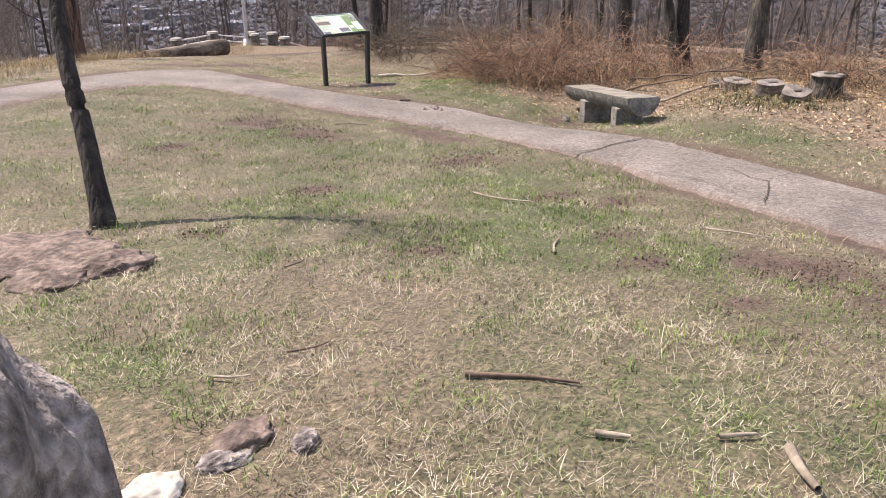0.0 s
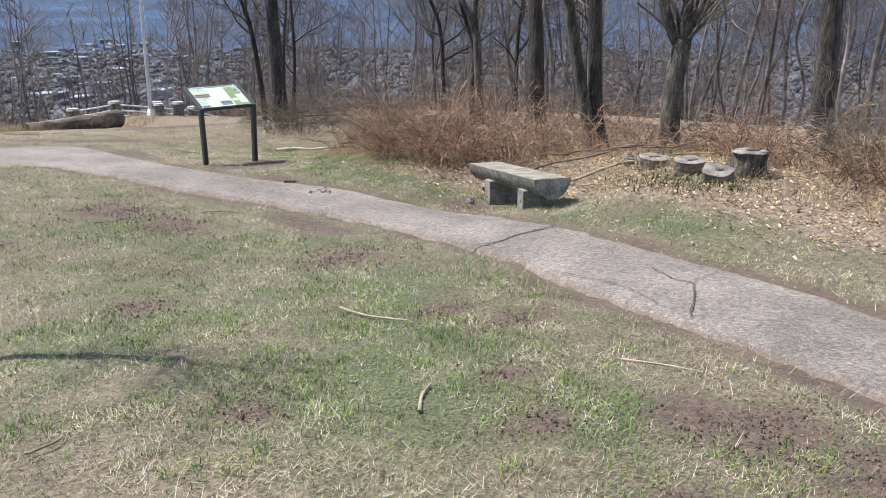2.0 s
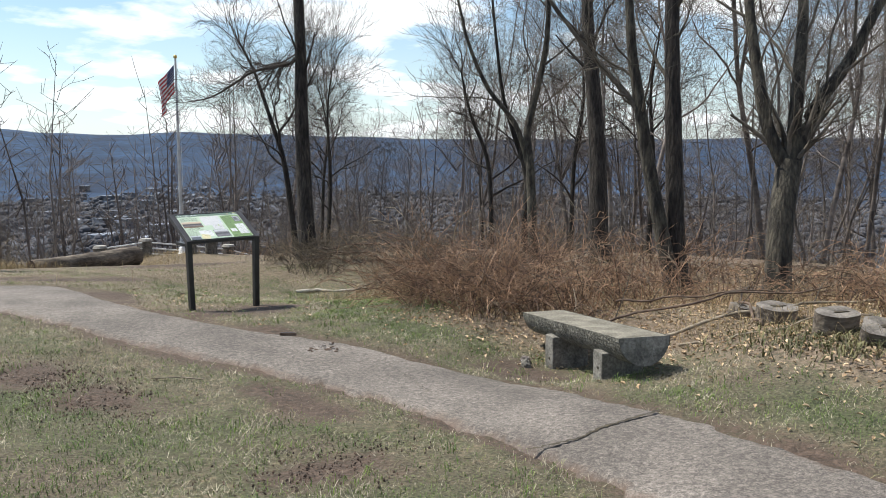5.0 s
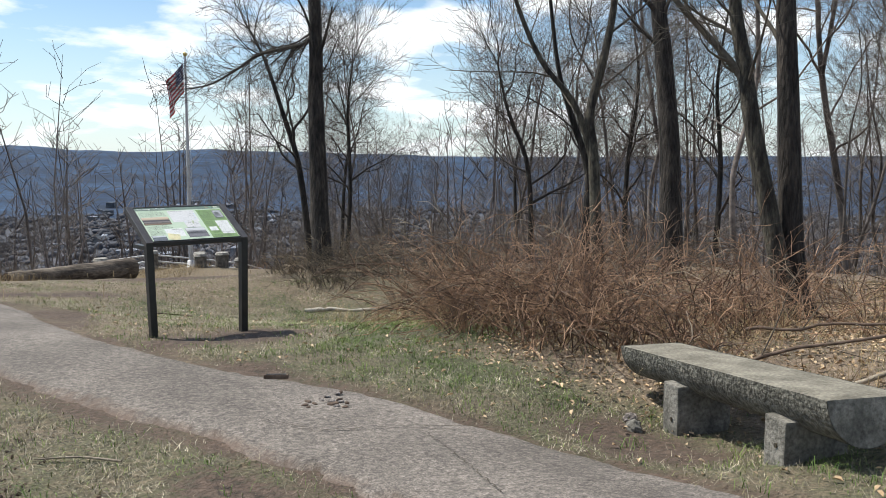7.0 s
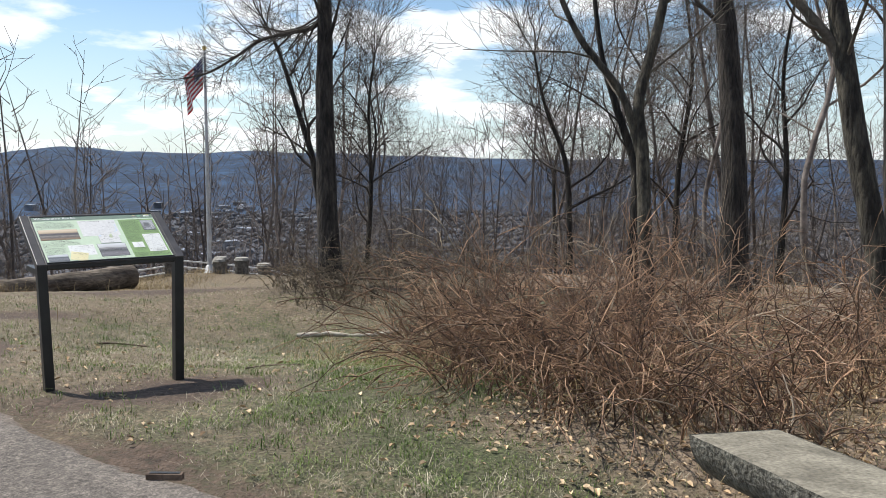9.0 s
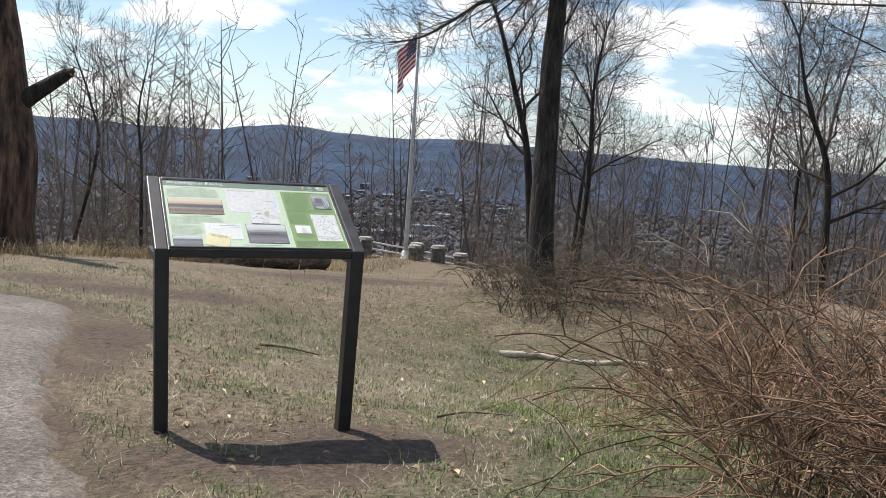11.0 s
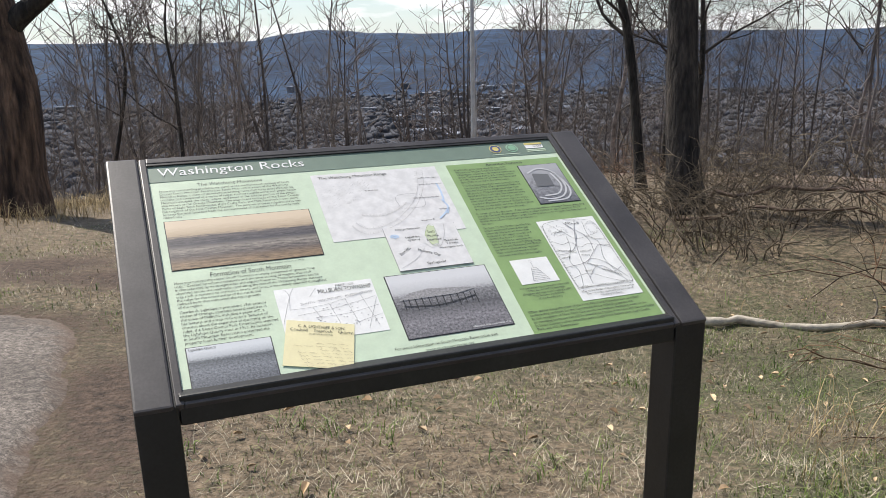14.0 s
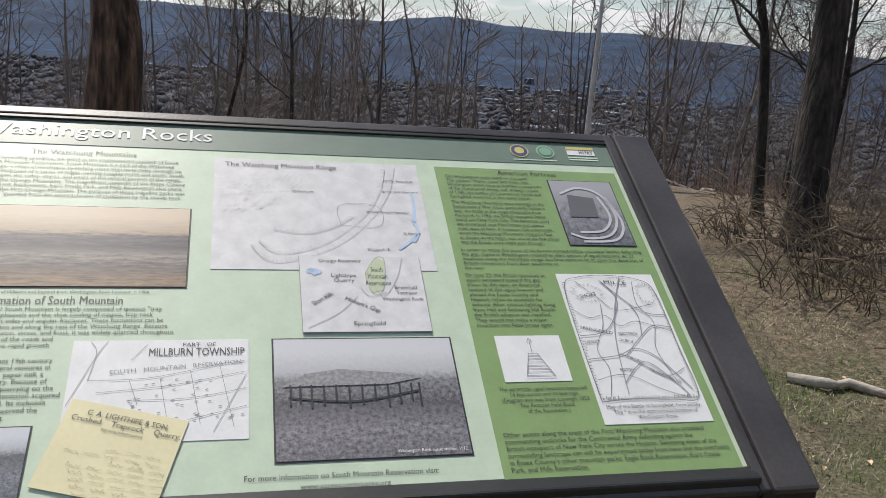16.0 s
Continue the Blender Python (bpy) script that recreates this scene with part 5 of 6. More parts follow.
tree("tree", "leaning pale-barked bare tree with a long side limb", [(grounded([(6.89, -2.71, -0.33), (6.81, -2.50, 0.72), (6.70, -2.23, 2.04), (6.66, -2.06, 3.01), (6.63, -1.94, 3.70), (6.67, -1.78, 5.08), (6.68, -1.55, 6.81)]), 0.133, 0.05)], BARK_PALE, TWIG_PALE, 9, count=7, reach=1.7, start=0.4, extra=[([(6.70, -2.15, 2.59), (6.52, -1.95, 2.97), (6.28, -1.70, 3.35), (6.07, -1.47, 3.70), (5.86, -1.23, 4.11), (5.53, -0.86, 4.80)], 0.055, 0.022, 12)])
tree("tree", "stout bare tree splitting into three heavy limbs", [(grounded([(6.13, -4.79, 0.27), (6.30, -4.71, 1.21), (6.51, -4.70, 1.96)]), 0.174, 0.157), ([(6.46, -4.70, 1.82), (6.35, -4.44, 2.40), (6.37, -4.22, 3.26), (6.39, -4.11, 3.77), (6.47, -3.96, 4.63), (6.69, -3.60, 6.76)], 0.10, 0.05), ([(6.50, -4.72, 1.88), (6.71, -4.65, 2.92), (6.89, -4.59, 3.77), (7.03, -4.50, 4.63), (7.38, -4.27, 6.76)], 0.10, 0.05), ([(6.50, -4.72, 1.88), (6.84, -4.84, 2.66), (7.23, -5.06, 3.26), (7.51, -5.20, 3.78), (7.89, -5.37, 4.55), (8.52, -5.59, 6.00)], 0.10, 0.05)], BARK_PALE, TWIG_PALE, 10, count=6, reach=1.7, start=0.95)
tree("tree", "large grey straight-trunked bare tree near the stump", [(grounded([(7.27, -6.91, 0.06), (7.56, -6.76, 1.68), (7.90, -6.55, 3.71), (8.18, -6.38, 5.34), (8.5, -6.2, 9)]), 0.20, 0.11)], BARK, TWIG, 11, count=6, reach=2.2, start=0.6)
tree("tree", "slender dark leaning tree on the lawn", [(grounded([(-6.33, -6.45, 0.57), (-6.28, -6.17, 1.21), (-6.26, -5.93, 1.72), (-6.21, -5.71, 2.24), (-6.18, -5.55, 2.63), (-6.07, -5.30, 3.31), (-5.9, -5.0, 5.0)]), 0.082, 0.05)], BARK_DARK, TWIG, 12, count=6, reach=1.5, start=0.75)

snag = thing("dead_tree", "thick dead trunk with stripped bark and a broken stub", "tree", Matrix.Translation((-1.12, 10.6, lz(-1.12, 10.6))))
so = np.array((-1.12, 10.6, lz(-1.12, 10.6)))
sp = spline([(-1.12, 10.6, -0.7), (-1.10, 10.6, 0.4), (-1.10, 10.66, 1.25), (-1.23, 10.85, 2.5), (-1.36, 11.0, 3.4), (-1.5, 11.2, 4.6), (-1.55, 11.3, 5.6)], 40) - so
me = tubes("trunk", [(sp, 0.30 - 0.10 * np.linspace(0, 1, 40) + 0.14 * np.exp(-np.linspace(0, 8, 40)), 36)], SNAG)
for v in me.vertices:
    k = 1 + 0.16 * noise.noise(Vector((v.co.x * 3, v.co.y * 3, v.co.z * 0.9))) + 0.10 * noise.noise(Vector((v.co.x * 11, v.co.y * 11, v.co.z * 1.6)))
    v.co.x *= k
    v.co.y *= k
part("trunk", me, snag)
stub = spline([(-1.15, 10.75, 1.62), (-0.92, 10.62, 1.86), (-0.60, 10.48, 2.1), (-0.36, 10.4, 2.28)], 14) - so
part("broken_stub", tubes("broken_stub", [(stub, np.linspace(0.16, 0.085, 14), 10)], BARK_DARK), snag, "dark broken branch stub")
rng = random.Random(2)
jag = []
for k in range(7):
    e = stub[-1] + np.array([rng.uniform(-0.05, 0.05), rng.uniform(-0.05, 0.05), rng.uniform(-0.05, 0.05)])
    jag.append(([e, e + np.array([0.09, -0.03, 0.06]) * rng.uniform(0.4, 1.3)], [0.035, 0.006], 4))
part("splinters", tubes("splinters", jag, SNAG, False), snag)

for stem, r, sd in (([(9.00, 11.86, -0.94), (8.90, 12.27, 1.48), (8.66, 12.68, 2.99), (8.40, 13.09, 4.35), (8.11, 13.45, 5.26)], 0.12, 62), ([(10.25, 12.10, -1.05), (10.48, 12.18, 1.00), (10.56, 12.40, 3.05), (10.77, 12.41, 4.47)], 0.09, 63), ([(14.23, 8.75, -0.89), (14.32, 8.99, 1.47), (14.01, 9.47, 3.05), (13.86, 9.79, 4.47)], 0.11, 64), ([(14.62, 5.82, -0.53), (14.81, 5.94, 1.50), (15.18, 5.92, 3.67), (15.19, 6.16, 5.40)], 0.10, 65), ([(15.50, 3.76, -0.56), (15.75, 3.83, 1.51), (15.83, 4.04, 3.58), (16.16, 4.01, 5.37)], 0.10, 66), ([(19.96, 14.89, -1.26), (20.00, 15.17, 1.13), (20.44, 15.17, 2.70), (20.88, 15.24, 4.78)], 0.10, 67), ([(14.87, 19.33, -1.98), (15.17, 19.53, 0.62), (15.48, 19.65, 2.66), (15.28, 19.97, 4.48)], 0.10, 68), ([(1.87, 23.08, -1.77), (1.84, 23.35, 0.27), (1.74, 23.62, 1.97), (1.98, 23.71, 3.52)], 0.08, 69), ([(-0.48, 24.13, -1.95), (0.58, 23.96, 0.52), (0.40, 24.26, 2.21), (-0.09, 24.68, 3.70)], 0.08, 70)):
    foot = (stem[0][0], stem[0][1], min(stem[0][2], lz(stem[0][0], stem[0][1])))
    tree("spreading_tree", "bare spreading tree at the edge of the slope", [([foot, *stem[1:]], r * 0.8, r * 0.2)], BARK_DARK, TWIG, sd, count=13, reach=2.6, group="bare trees at the edge", start=0.22, thin=0.005, fat=1.6, bend=0.42, spread=0.95, lift=0.07)

# woodland beyond the lawn: prototypes and copies
def wood_proto(seed, h, lean, r, fork):
    rng = random.Random(seed)
    top = np.array((lean * h, rng.uniform(-0.1, 0.1) * h, h))
    pts = [tuple(top * f + np.array([rng.gauss(0, 0.12), rng.gauss(0, 0.12), 0]) * (f > 0)) for f in (0, 0.2, 0.4, 0.6, 0.8, 1.0)]
    stems = [(pts, r, r * 0.25)]
    if fork:
        b = np.array(pts[2])
        stems.append(([tuple(b), tuple(b + np.array((0.5, 0.3, h * 0.18))), tuple(b + np.array((1.0, 0.5, h * 0.45)))], r * 0.6, r * 0.2))
    return tree("woodland_tree", "bare woodland tree on the wooded hillside", stems, WOODS, WOODS, seed, pose(0, 0, -300), count=13, reach=h * 0.30, deep=2, group="bare woodland trees", start=0.28, thin=0.0036, fat=1.35, bend=0.42, spread=0.95, lift=0.07)


protos = [wood_proto(40 + i, *v) for i, v in enumerate(((9.0, 0.05, 0.062, True), (11.0, -0.06, 0.075, False), (8.0, 0.12, 0.052, True), (12.5, 0.03, 0.09, True), (7.0, -0.1, 0.046, False), (10.0, 0.16, 0.06, False)))]
rng = random.Random(77)
placed, tries = [], 0
while len(placed) < 230 and tries < 9000:
    tries += 1
    az = radians(rng.uniform(-28, 112))
    d = 11 + 62 * rng.random() ** 1.35
    x, y = d * math.sin(az) + rng.uniform(-1, 1), d * math.cos(az) + rng.uniform(-1, 1)
    s = 0.55 * x + 0.835 * y
    e = max(-0.76 * x + 0.65 * y - 9.3, s - 30, x * 0.93 - y * 0.2 - 11.5)
    if e < 0 or any((x - a) ** 2 + (y - b) ** 2 < 1.7 for a, b in placed):
        continue
    if abs(math.degrees(math.atan2(x + 1.0, y + 5.0)) - 21) < 4.5 and rng.random() < 0.85:
        continue
    if math.degrees(math.atan2(x + 2, y + 6)) < 27 and rng.random() < 0.35:
        continue
    placed.append((x, y))
for i, (x, y) in enumerate(placed):
    p = protos[rng.randrange(6)] if i >= 6 else protos[i]
    left = math.degrees(math.atan2(x + 2, y + 6)) < 27
    k = rng.uniform(0.32, 0.56) if left else rng.uniform(0.75, 1.15)
    m = Matrix.Translation((x, y, lz(x, y) - 0.1)) @ pose(0, 0, 0, rng.uniform(-4, 4), rng.uniform(-4, 4), rng.uniform(0, 360)) @ Matrix.Scale(k, 4)
    if i < 6:
        p.matrix_basis = m
    else:
        q = copy_thing(p, m)
        q.matrix_basis = m

# ---- brambles and brush ----
def canes(n, rng, radius, height, base_r, spread=1.0, shoots=2):
    """Long canes that rise, arch over and hang, each with thin side shoots."""
    lines = []
    for _ in range(n):
        a = rng.uniform(0, 2 * math.pi)
        rr = radius * math.sqrt(rng.random()) * 0.75
        p = np.array((rr * math.cos(a), rr * math.sin(a), -0.05))
        b = rng.uniform(0, 2 * math.pi)
        out = np.array((math.cos(b), math.sin(b), 0.0)) * 0.6 + np.array((-0.35, -0.1, 0.0)) * spread
        d = out * rng.uniform(0.2, 0.9) + np.array((0, 0, 1.0))
        d /= np.linalg.norm(d)
        length = height * rng.uniform(0.7, 1.8)
        sag = rng.uniform(0.10, 0.30)
        pts, dirs, step = [p], [d], length / 9
        for i in range(9):
            d = d + out * 0.10 + np.array((rng.gauss(0, 0.22), rng.gauss(0, 0.22), rng.gauss(0, 0.16) - sag * (0.2 + i / 8)))
            d /= np.linalg.norm(d)
            p = p + d * step
            if p[2] < 0.03:
                p[2] = 0.03 + 0.03 * rng.random()
            pts.append(p)
            dirs.append(d)
        r = base_r * rng.uniform(0.55, 1.5)
        lines.append((pts, np.linspace(r, r * 0.35, 10), 3))
        for _ in range(shoots):
            i = rng.randrange(2, 9)
            sd = dirs[i] + np.array((rng.gauss(0, 0.6), rng.gauss(0, 0.6), rng.gauss(0.25, 0.4)))
            sd /= np.linalg.norm(sd)
            ln = length * rng.uniform(0.10, 0.32)
            q = pts[i]
            lines.append(([q, q + sd * ln * 0.5, q + sd * ln + np.array((rng.gauss(0, 0.04), rng.gauss(0, 0.04), -0.25 * ln))], [r * 0.55, r * 0.42, r * 0.25], 3))
    return lines


BRAMBLES = ((3.9, -8.75, 0.6, 0.8, 90, 0), (4.3, -7.3, 0.6, 0.75, 90, 0), (5.0, -9.6, 0.9, 0.9, 90, 1), (3.0, -1.6, 0.9, 0.95, 210, 0), (3.9, -0.4, 1.1, 1.05, 220, 0), (2.95, -2.6, 0.8, 0.85, 170, 0), (3.9, -2.2, 1.0, 1.0, 180, 0), (4.9, -1.2, 1.1, 1.05, 170, 0), (4.3, 1.0, 1.0, 0.95, 170, 0), (5.3, 0.6, 1.1, 0.95, 150, 0), (3.2, -3.5, 0.7, 0.7, 120, 0), (4.6, -3.4, 1.0, 0.8, 120, 0), (6.0, -2.6, 1.2, 0.95, 130, 0), (6.3, -0.6, 1.2, 1.0, 130, 0), (5.6, 2.2, 1.1, 0.8, 120, 1), (7.4, 1.0, 1.3, 0.9, 120, 0), (5.6, -4.6, 1.1, 0.7, 110, 0), (6.4, -5.9, 1.1, 0.8, 110, 0), (4.9, -6.6, 0.8, 0.7, 90, 0), (7.6, -4.9, 1.3, 0.9, 110, 1), (4.6, -8.4, 0.9, 0.9, 110, 1), (5.8, -8.0, 1.1, 0.95, 110, 1), (3.6, -9.4, 0.8, 0.7, 70, 0), (5.6, 5.6, 0.9, 0.75, 140, 1), (6.8, 6.2, 1.0, 0.8, 140, 1), (5.9, 7.4, 0.8, 0.65, 110, 1), (7.6, 4.6, 1.2, 0.9, 130, 1), (7.9, 8.2, 1.1, 0.8, 110, 1), (9.3, 5.8, 1.4, 0.95, 120, 1), (8.9, -1.8, 1.4, 1.0, 110, 0), (10.2, 1.6, 1.5, 1.0, 110, 1), (9.9, 9.3, 1.3, 0.9, 100, 1), (11.2, 12.6, 1.4, 0.9, 90, 1), (8.6, -7.6, 1.4, 1.0, 90, 1), (12.0, 5.0, 1.5, 1.1, 90, 1), (12.3, 17.0, 1.2, 0.8, 80, 0), (14.2, 23.4, 1.2, 0.7, 80, 0), (8.2, 25.0, 1.0, 0.6, 70, 0), (1.6, 14.6, 1.3, 0.8, 90, 1), (-3.6, 9.4, 1.3, 0.8, 90, 1), (0.6, 13.3, 1.0, 0.7, 80, 1), (-6.3, 6.6, 1.3, 0.8, 80, 1))
for i, (x, y, r, h, n, grey) in enumerate(BRAMBLES):
    lab = "tangled grey-brown leafless brush under the trees" if grey else "dense arching red-brown bramble thicket"
    ob = thing("bramble_bush", lab, "bush", Matrix.Translation((x, y, lz(x, y))), "leafless thickets")
    rng = random.Random(100 + i)
    ln = canes(int(n * 0.72), rng, r * 1.0, h * 1.05, 0.0058, 0.8, 4)
    for _ in range(7):
        part("cane", tubes("cane", canes(1, rng, r * 1.1, h * 1.2, 0.0085, shoots=4), PALE_CANE if rng.random() < 0.3 else CANE_GREY if grey else CANE), ob)
    tagged(part("thicket", tubes("thicket", ln, CANE_GREY if grey else CANE), ob), kind="stuff")

# fallen limbs tangled in front of the bare tree
for i, (pts, r) in enumerate((([(4.0, 3.95, 0.02), (4.7, 3.55, 0.03), (5.4, 2.95, 0.02), (6.2, 1.9, 0.03)], 0.05), ([(6.3, 6.6, 0.25), (6.9, 5.5, 0.45), (7.5, 4.6, 0.3)], 0.035), ([(5.6, 6.3, 0.1), (6.2, 5.4, 0.35), (6.9, 4.9, 0.28)], 0.03), ([(2.7, -5.1, 0.08), (3.4, -5.9, 0.12), (4.2, -6.9, 0.14)], 0.03), ([(2.6, -4.2, 0.12), (3.3, -5.3, 0.3), (4.3, -6.3, 0.22)], 0.022), ([(3.0, -6.2, 0.06), (3.7, -5.6, 0.2), (4.6, -5.2, 0.25)], 0.024), ([(2.5, -5.6, 0.04), (3.0, -6.4, 0.06), (3.4, -7.1, 0.1)], 0.018), ([(3.6, -4.0, 0.2), (3.9, -5.0, 0.25), (4.4, -5.8, 0.2)], 0.02))):
    x, y, _ = pts[0]
    o = Vector((x, y, lz(x, y)))
    line = spline([(a - o.x, b - o.y, lz(a, b) + c - o.z) for a, b, c in pts], 14)
    for k in range(1, 14):
        line[k] += np.array((noise.noise((k * 0.5, i * 3.1, 0)), noise.noise((k * 0.5, i * 3.1, 9)), 0.4 * noise.noise((k * 0.6, i * 3.1, 5)))) * 0.16
    ob = thing("fallen_branch", "bleached fallen branch lying in the brush", "branch", Matrix.Translation(o), "fallen branches")
    part("stem", tubes("stem", [(line, np.linspace(r * 0.75, r * 0.35, 14) * (1 + 0.12 * np.sin(np.arange(14) * 2.3)), 8)], PALE_LOG if i == 0 else PALE_WOOD if i % 3 == 0 else DARK_STICK), ob)
    side = []
    sprout(side, list(line), list(np.linspace(r, r * 0.45, 14)), 2, random.Random(i), 7, 0.8, 0.7, 0, 0.03, 0.2)
    tagged(part("twig_spray", tubes("twig_spray", side, TWIG_PALE), ob), kind="stuff")

# ---- log, stump and stones ----
lg = thing("log", "thick weathered log lying at the lawn's edge", "log", Matrix.Translation((3.6, 13.6, lz(3.6, 13.6) + 0.2)))
lp = spline([(-1.9, -0.75, 0.06), (-0.6, -0.25, 0.02), (0.6, 0.2, 0.0), (1.35, 0.5, -0.02)], 24)
me = tubes("trunk", [(lp, np.linspace(0.20, 0.29, 24), 16)], LOG)
for v in me.vertices:
    v.co += Vector((0, 0, 1)) * 0.03 * noise.noise(v.co * 4) + Vector((0, 1, 0)) * 0.03 * noise.noise(v.co * 4 + Vector((9, 0, 0)))
part("trunk", me, lg)
for k, rr in ((0, 0.195), (-1, 0.285)):
    bm = bmesh.new()
    bmesh.ops.create_circle(bm, cap_ends=True, segments=16, radius=rr)
    part("cut_end", (bm, SNAG), lg, "", Matrix.Translation(lp[k]) @ pose(0, 0, 0, 0, 90, 21))
part("split_slab", (rock(0.7, 0.16, 0.12, 5, 0.3, 3), SNAG), lg, "", Matrix.Translation((-1.3, -0.85, -0.1)) @ pose(0, 0, 0, 0, 4, 20))

sx, sy = 3.3, -7.6
stump = thing("stump", "sawn tree stump with a pale cracked top", "stump", Matrix.Translation((sx, sy, lz(sx, sy))))
me = tubes("trunk", [([(0, 0, -0.1), (0, 0, 0.05), (0, 0, 0.17), (0, 0, 0.30)], [0.27, 0.24, 0.215, 0.22], 20)], BARK_PALE)
for v in me.vertices:
    k = 1 + 0.16 * noise.noise(v.co * 5)
    v.co.x *= k
    v.co.y *= k
part("trunk", me, stump)
part("cut_top", (rock(0.235, 0.22, 0.03, 3, 0.25, 3), CUT_WOOD), stump, "pale weathered sawn top", Matrix.Translation((0, 0, 0.305)))
part("hollow", (rock(0.13, 0.09, 0.02, 8, 0.3, 2), CRACK), stump, "", Matrix.Translation((0.02, -0.03, 0.33)))
def sawn_round(x, y, r, h, tilt, turn, seed):
    """A short sawn length of trunk lying tilted: barked sides, pale checked face, dark hollow heart."""
    ob = thing("cut_log_piece", "short weathered cut log piece with a pale hollow face", "log", Matrix.Translation((x, y, lz(x, y) + h * 0.35)) @ pose(0, 0, 0, tilt, 0, turn), "cut log pieces")
    bark = tubes("bark", [([(0, 0, -h * 0.6), (0, 0, -h * 0.3), (0, 0, h * 0.1), (0, 0, h * 0.5)], [r * 0.8, r, r * 0.98, r * 0.97], 22)], LOG)
    wood = bmesh.new()
    bmesh.ops.create_circle(wood, cap_ends=True, segments=22, radius=r * 0.985)
    heart = rock(r * 0.30, r * 0.12, 0.008, seed, 0.9, 3)

    def knobbly(v):
        k = 1 + 0.38 * noise.noise(Vector((v.co.x * 5, v.co.y * 5, seed))) + 0.05 * noise.noise(Vector((v.co.x * 20, v.co.y * 20, seed)))
        v.co.x *= k
        v.co.y *= k * 0.72

    for v in (*bark.vertices, *wood.verts):
        knobbly(v)
    part("bark", bark, ob)
    part("pale_face", (wood, CUT_WOOD), ob, "pale grey sawn face", Matrix.Translation((0, 0, h * 0.5)))
    part("hollow", (heart, CRACK), ob, "dark rotted heart", Matrix.Translation((r * 0.1, 0, h * 0.5)))


for k, v in enumerate(((2.95, -6.95, 0.22, 0.24, 9, -30), (2.82, -7.42, 0.20, 0.18, 26, -50), (3.4, -6.15, 0.25, 0.19, 7, -20), (3.75, -5.6, 0.2, 0.14, 12, 40))):
    sawn_round(*v, 20 + k)

boulder = thing("boulder", "large rough grey traprock boulder", "rock", Matrix.Translation((-8.55, -11.68, lz(-8.55, -11.68) + 0.46)), data=(rock(0.50, 0.58, 1.14, 2, 0.13, 6, 0.12), ROCK))
for i, (x, y, a, b, c, rz, mt, lab) in enumerate(((-6.95, -7.3, 0.42, 0.45, 0.07, 20, ROCK_RED, "flat reddish bedrock outcrop in the grass"), (-7.45, -7.1, 0.5, 0.55, 0.07, 60, ROCK_RED, "flat reddish bedrock outcrop in the grass"), (-6.72, -7.78, 0.26, 0.18, 0.07, 10, ROCK_RED, "flat reddish bedrock outcrop in the grass"), (-7.12, -7.75, 0.34, 0.22, 0.06, 80, ROCK_RED, "flat reddish bedrock outcrop in the grass"), (-6.78, -6.85, 0.26, 0.32, 0.05, 0, ROCK_RED, "flat reddish bedrock outcrop in the grass"), (-7.05, -6.75, 0.3, 0.3, 0.06, 40, ROCK_RED, "flat reddish bedrock outcrop in the grass"), (-7.2, -10.5, 0.15, 0.10, 0.045, 30, ROCK_RED, "low mossy brown stone in the grass"), (-7.33, -10.6, 0.10, 0.07, 0.03, 0, ROCK, "low mossy brown stone in the grass"), (-7.02, -10.68, 0.09, 0.05, 0.03, 50, ROCK, "low mossy brown stone in the grass"), (-7.62, -10.62, 0.12, 0.08, 0.05, 10, STONE_PALE, "pale rounded stone in the grass"), (1.78, -4.18, 0.06, 0.045, 0.045, 30, ROCK, "small grey stone beside the bench foot"), (1.66, -4.3, 0.07, 0.05, 0.05, 75, CONCRETE_LEG, "small grey stone beside the bench foot"))):
    thing("stone", lab, "rock", Matrix.Translation((x, y, lz(x, y) + c * 0.25)) @ pose(0, 0, 0, 0, 0, rz), "stones in the grass", data=(rock(a, b, c, 40 + i, 0.3, 4, 0.3), mt))

# sticks on the lawn
STICKS = (((-6.15, -10.66), (-5.95, -10.84), (-5.79, -11.04), 0.014, 0), ((-6.64, -9.9), (-6.5, -9.93), (-6.42, -9.92), 0.007, 0), ((-5.56, -11.93), (-5.66, -12.03), (-5.74, -12.14), 0.026, 1), ((-6.09, -11.38), (-6.04, -11.44), (-6.0, -11.49), 0.016, 1), ((-3.19, -7.45), (-3.2, -7.8), (-3.08, -8.11), 0.012, 1), ((-4.27, -9.49), (-4.1, -9.33), (-3.93, -9.22), 0.012, 1), ((-2.74, -9.68), (-2.62, -9.95), (-2.57, -10.17), 0.009, 1), ((-7.05, -9.9), (-6.98, -9.98), (-6.9, -10.02), 0.008, 1), ((-5.7, -11.7), (-5.62, -11.74), (-5.55, -11.78), 0.012, 1), ((-5.9, -8.6), (-5.75, -8.55), (-5.7, -8.5), 0.008, 1), ((1.1, 2.9), (1.35, 2.95), (1.6, 2.8), 0.012, 0), ((-1.55, -3.4), (-1.7, -3.2), (-1.9, -3.1), 0.008, 1), ((1.6, 0.3), (1.9, 0.5), (2.2, 0.45), 0.008, 0))
for i, (a, b, c, r, pale) in enumerate(STICKS):
    o = Vector((a[0], a[1], lz(*a)))
    ln = spline([(p[0] - o.x, p[1] - o.y, lz(*p) - o.z + r * 0.9 + 0.012) for p in (a, b, c)], 12)
    ob = thing("stick", "pale broken stick lying on the grass" if pale else "dark twig lying on the grass", "stick", Matrix.Translation(o), "sticks on the lawn")
    part("wood", tubes("wood", [(ln, np.linspace(r, r * 0.55, 12), 7)], PALE_WOOD if pale else DARK_STICK), ob)

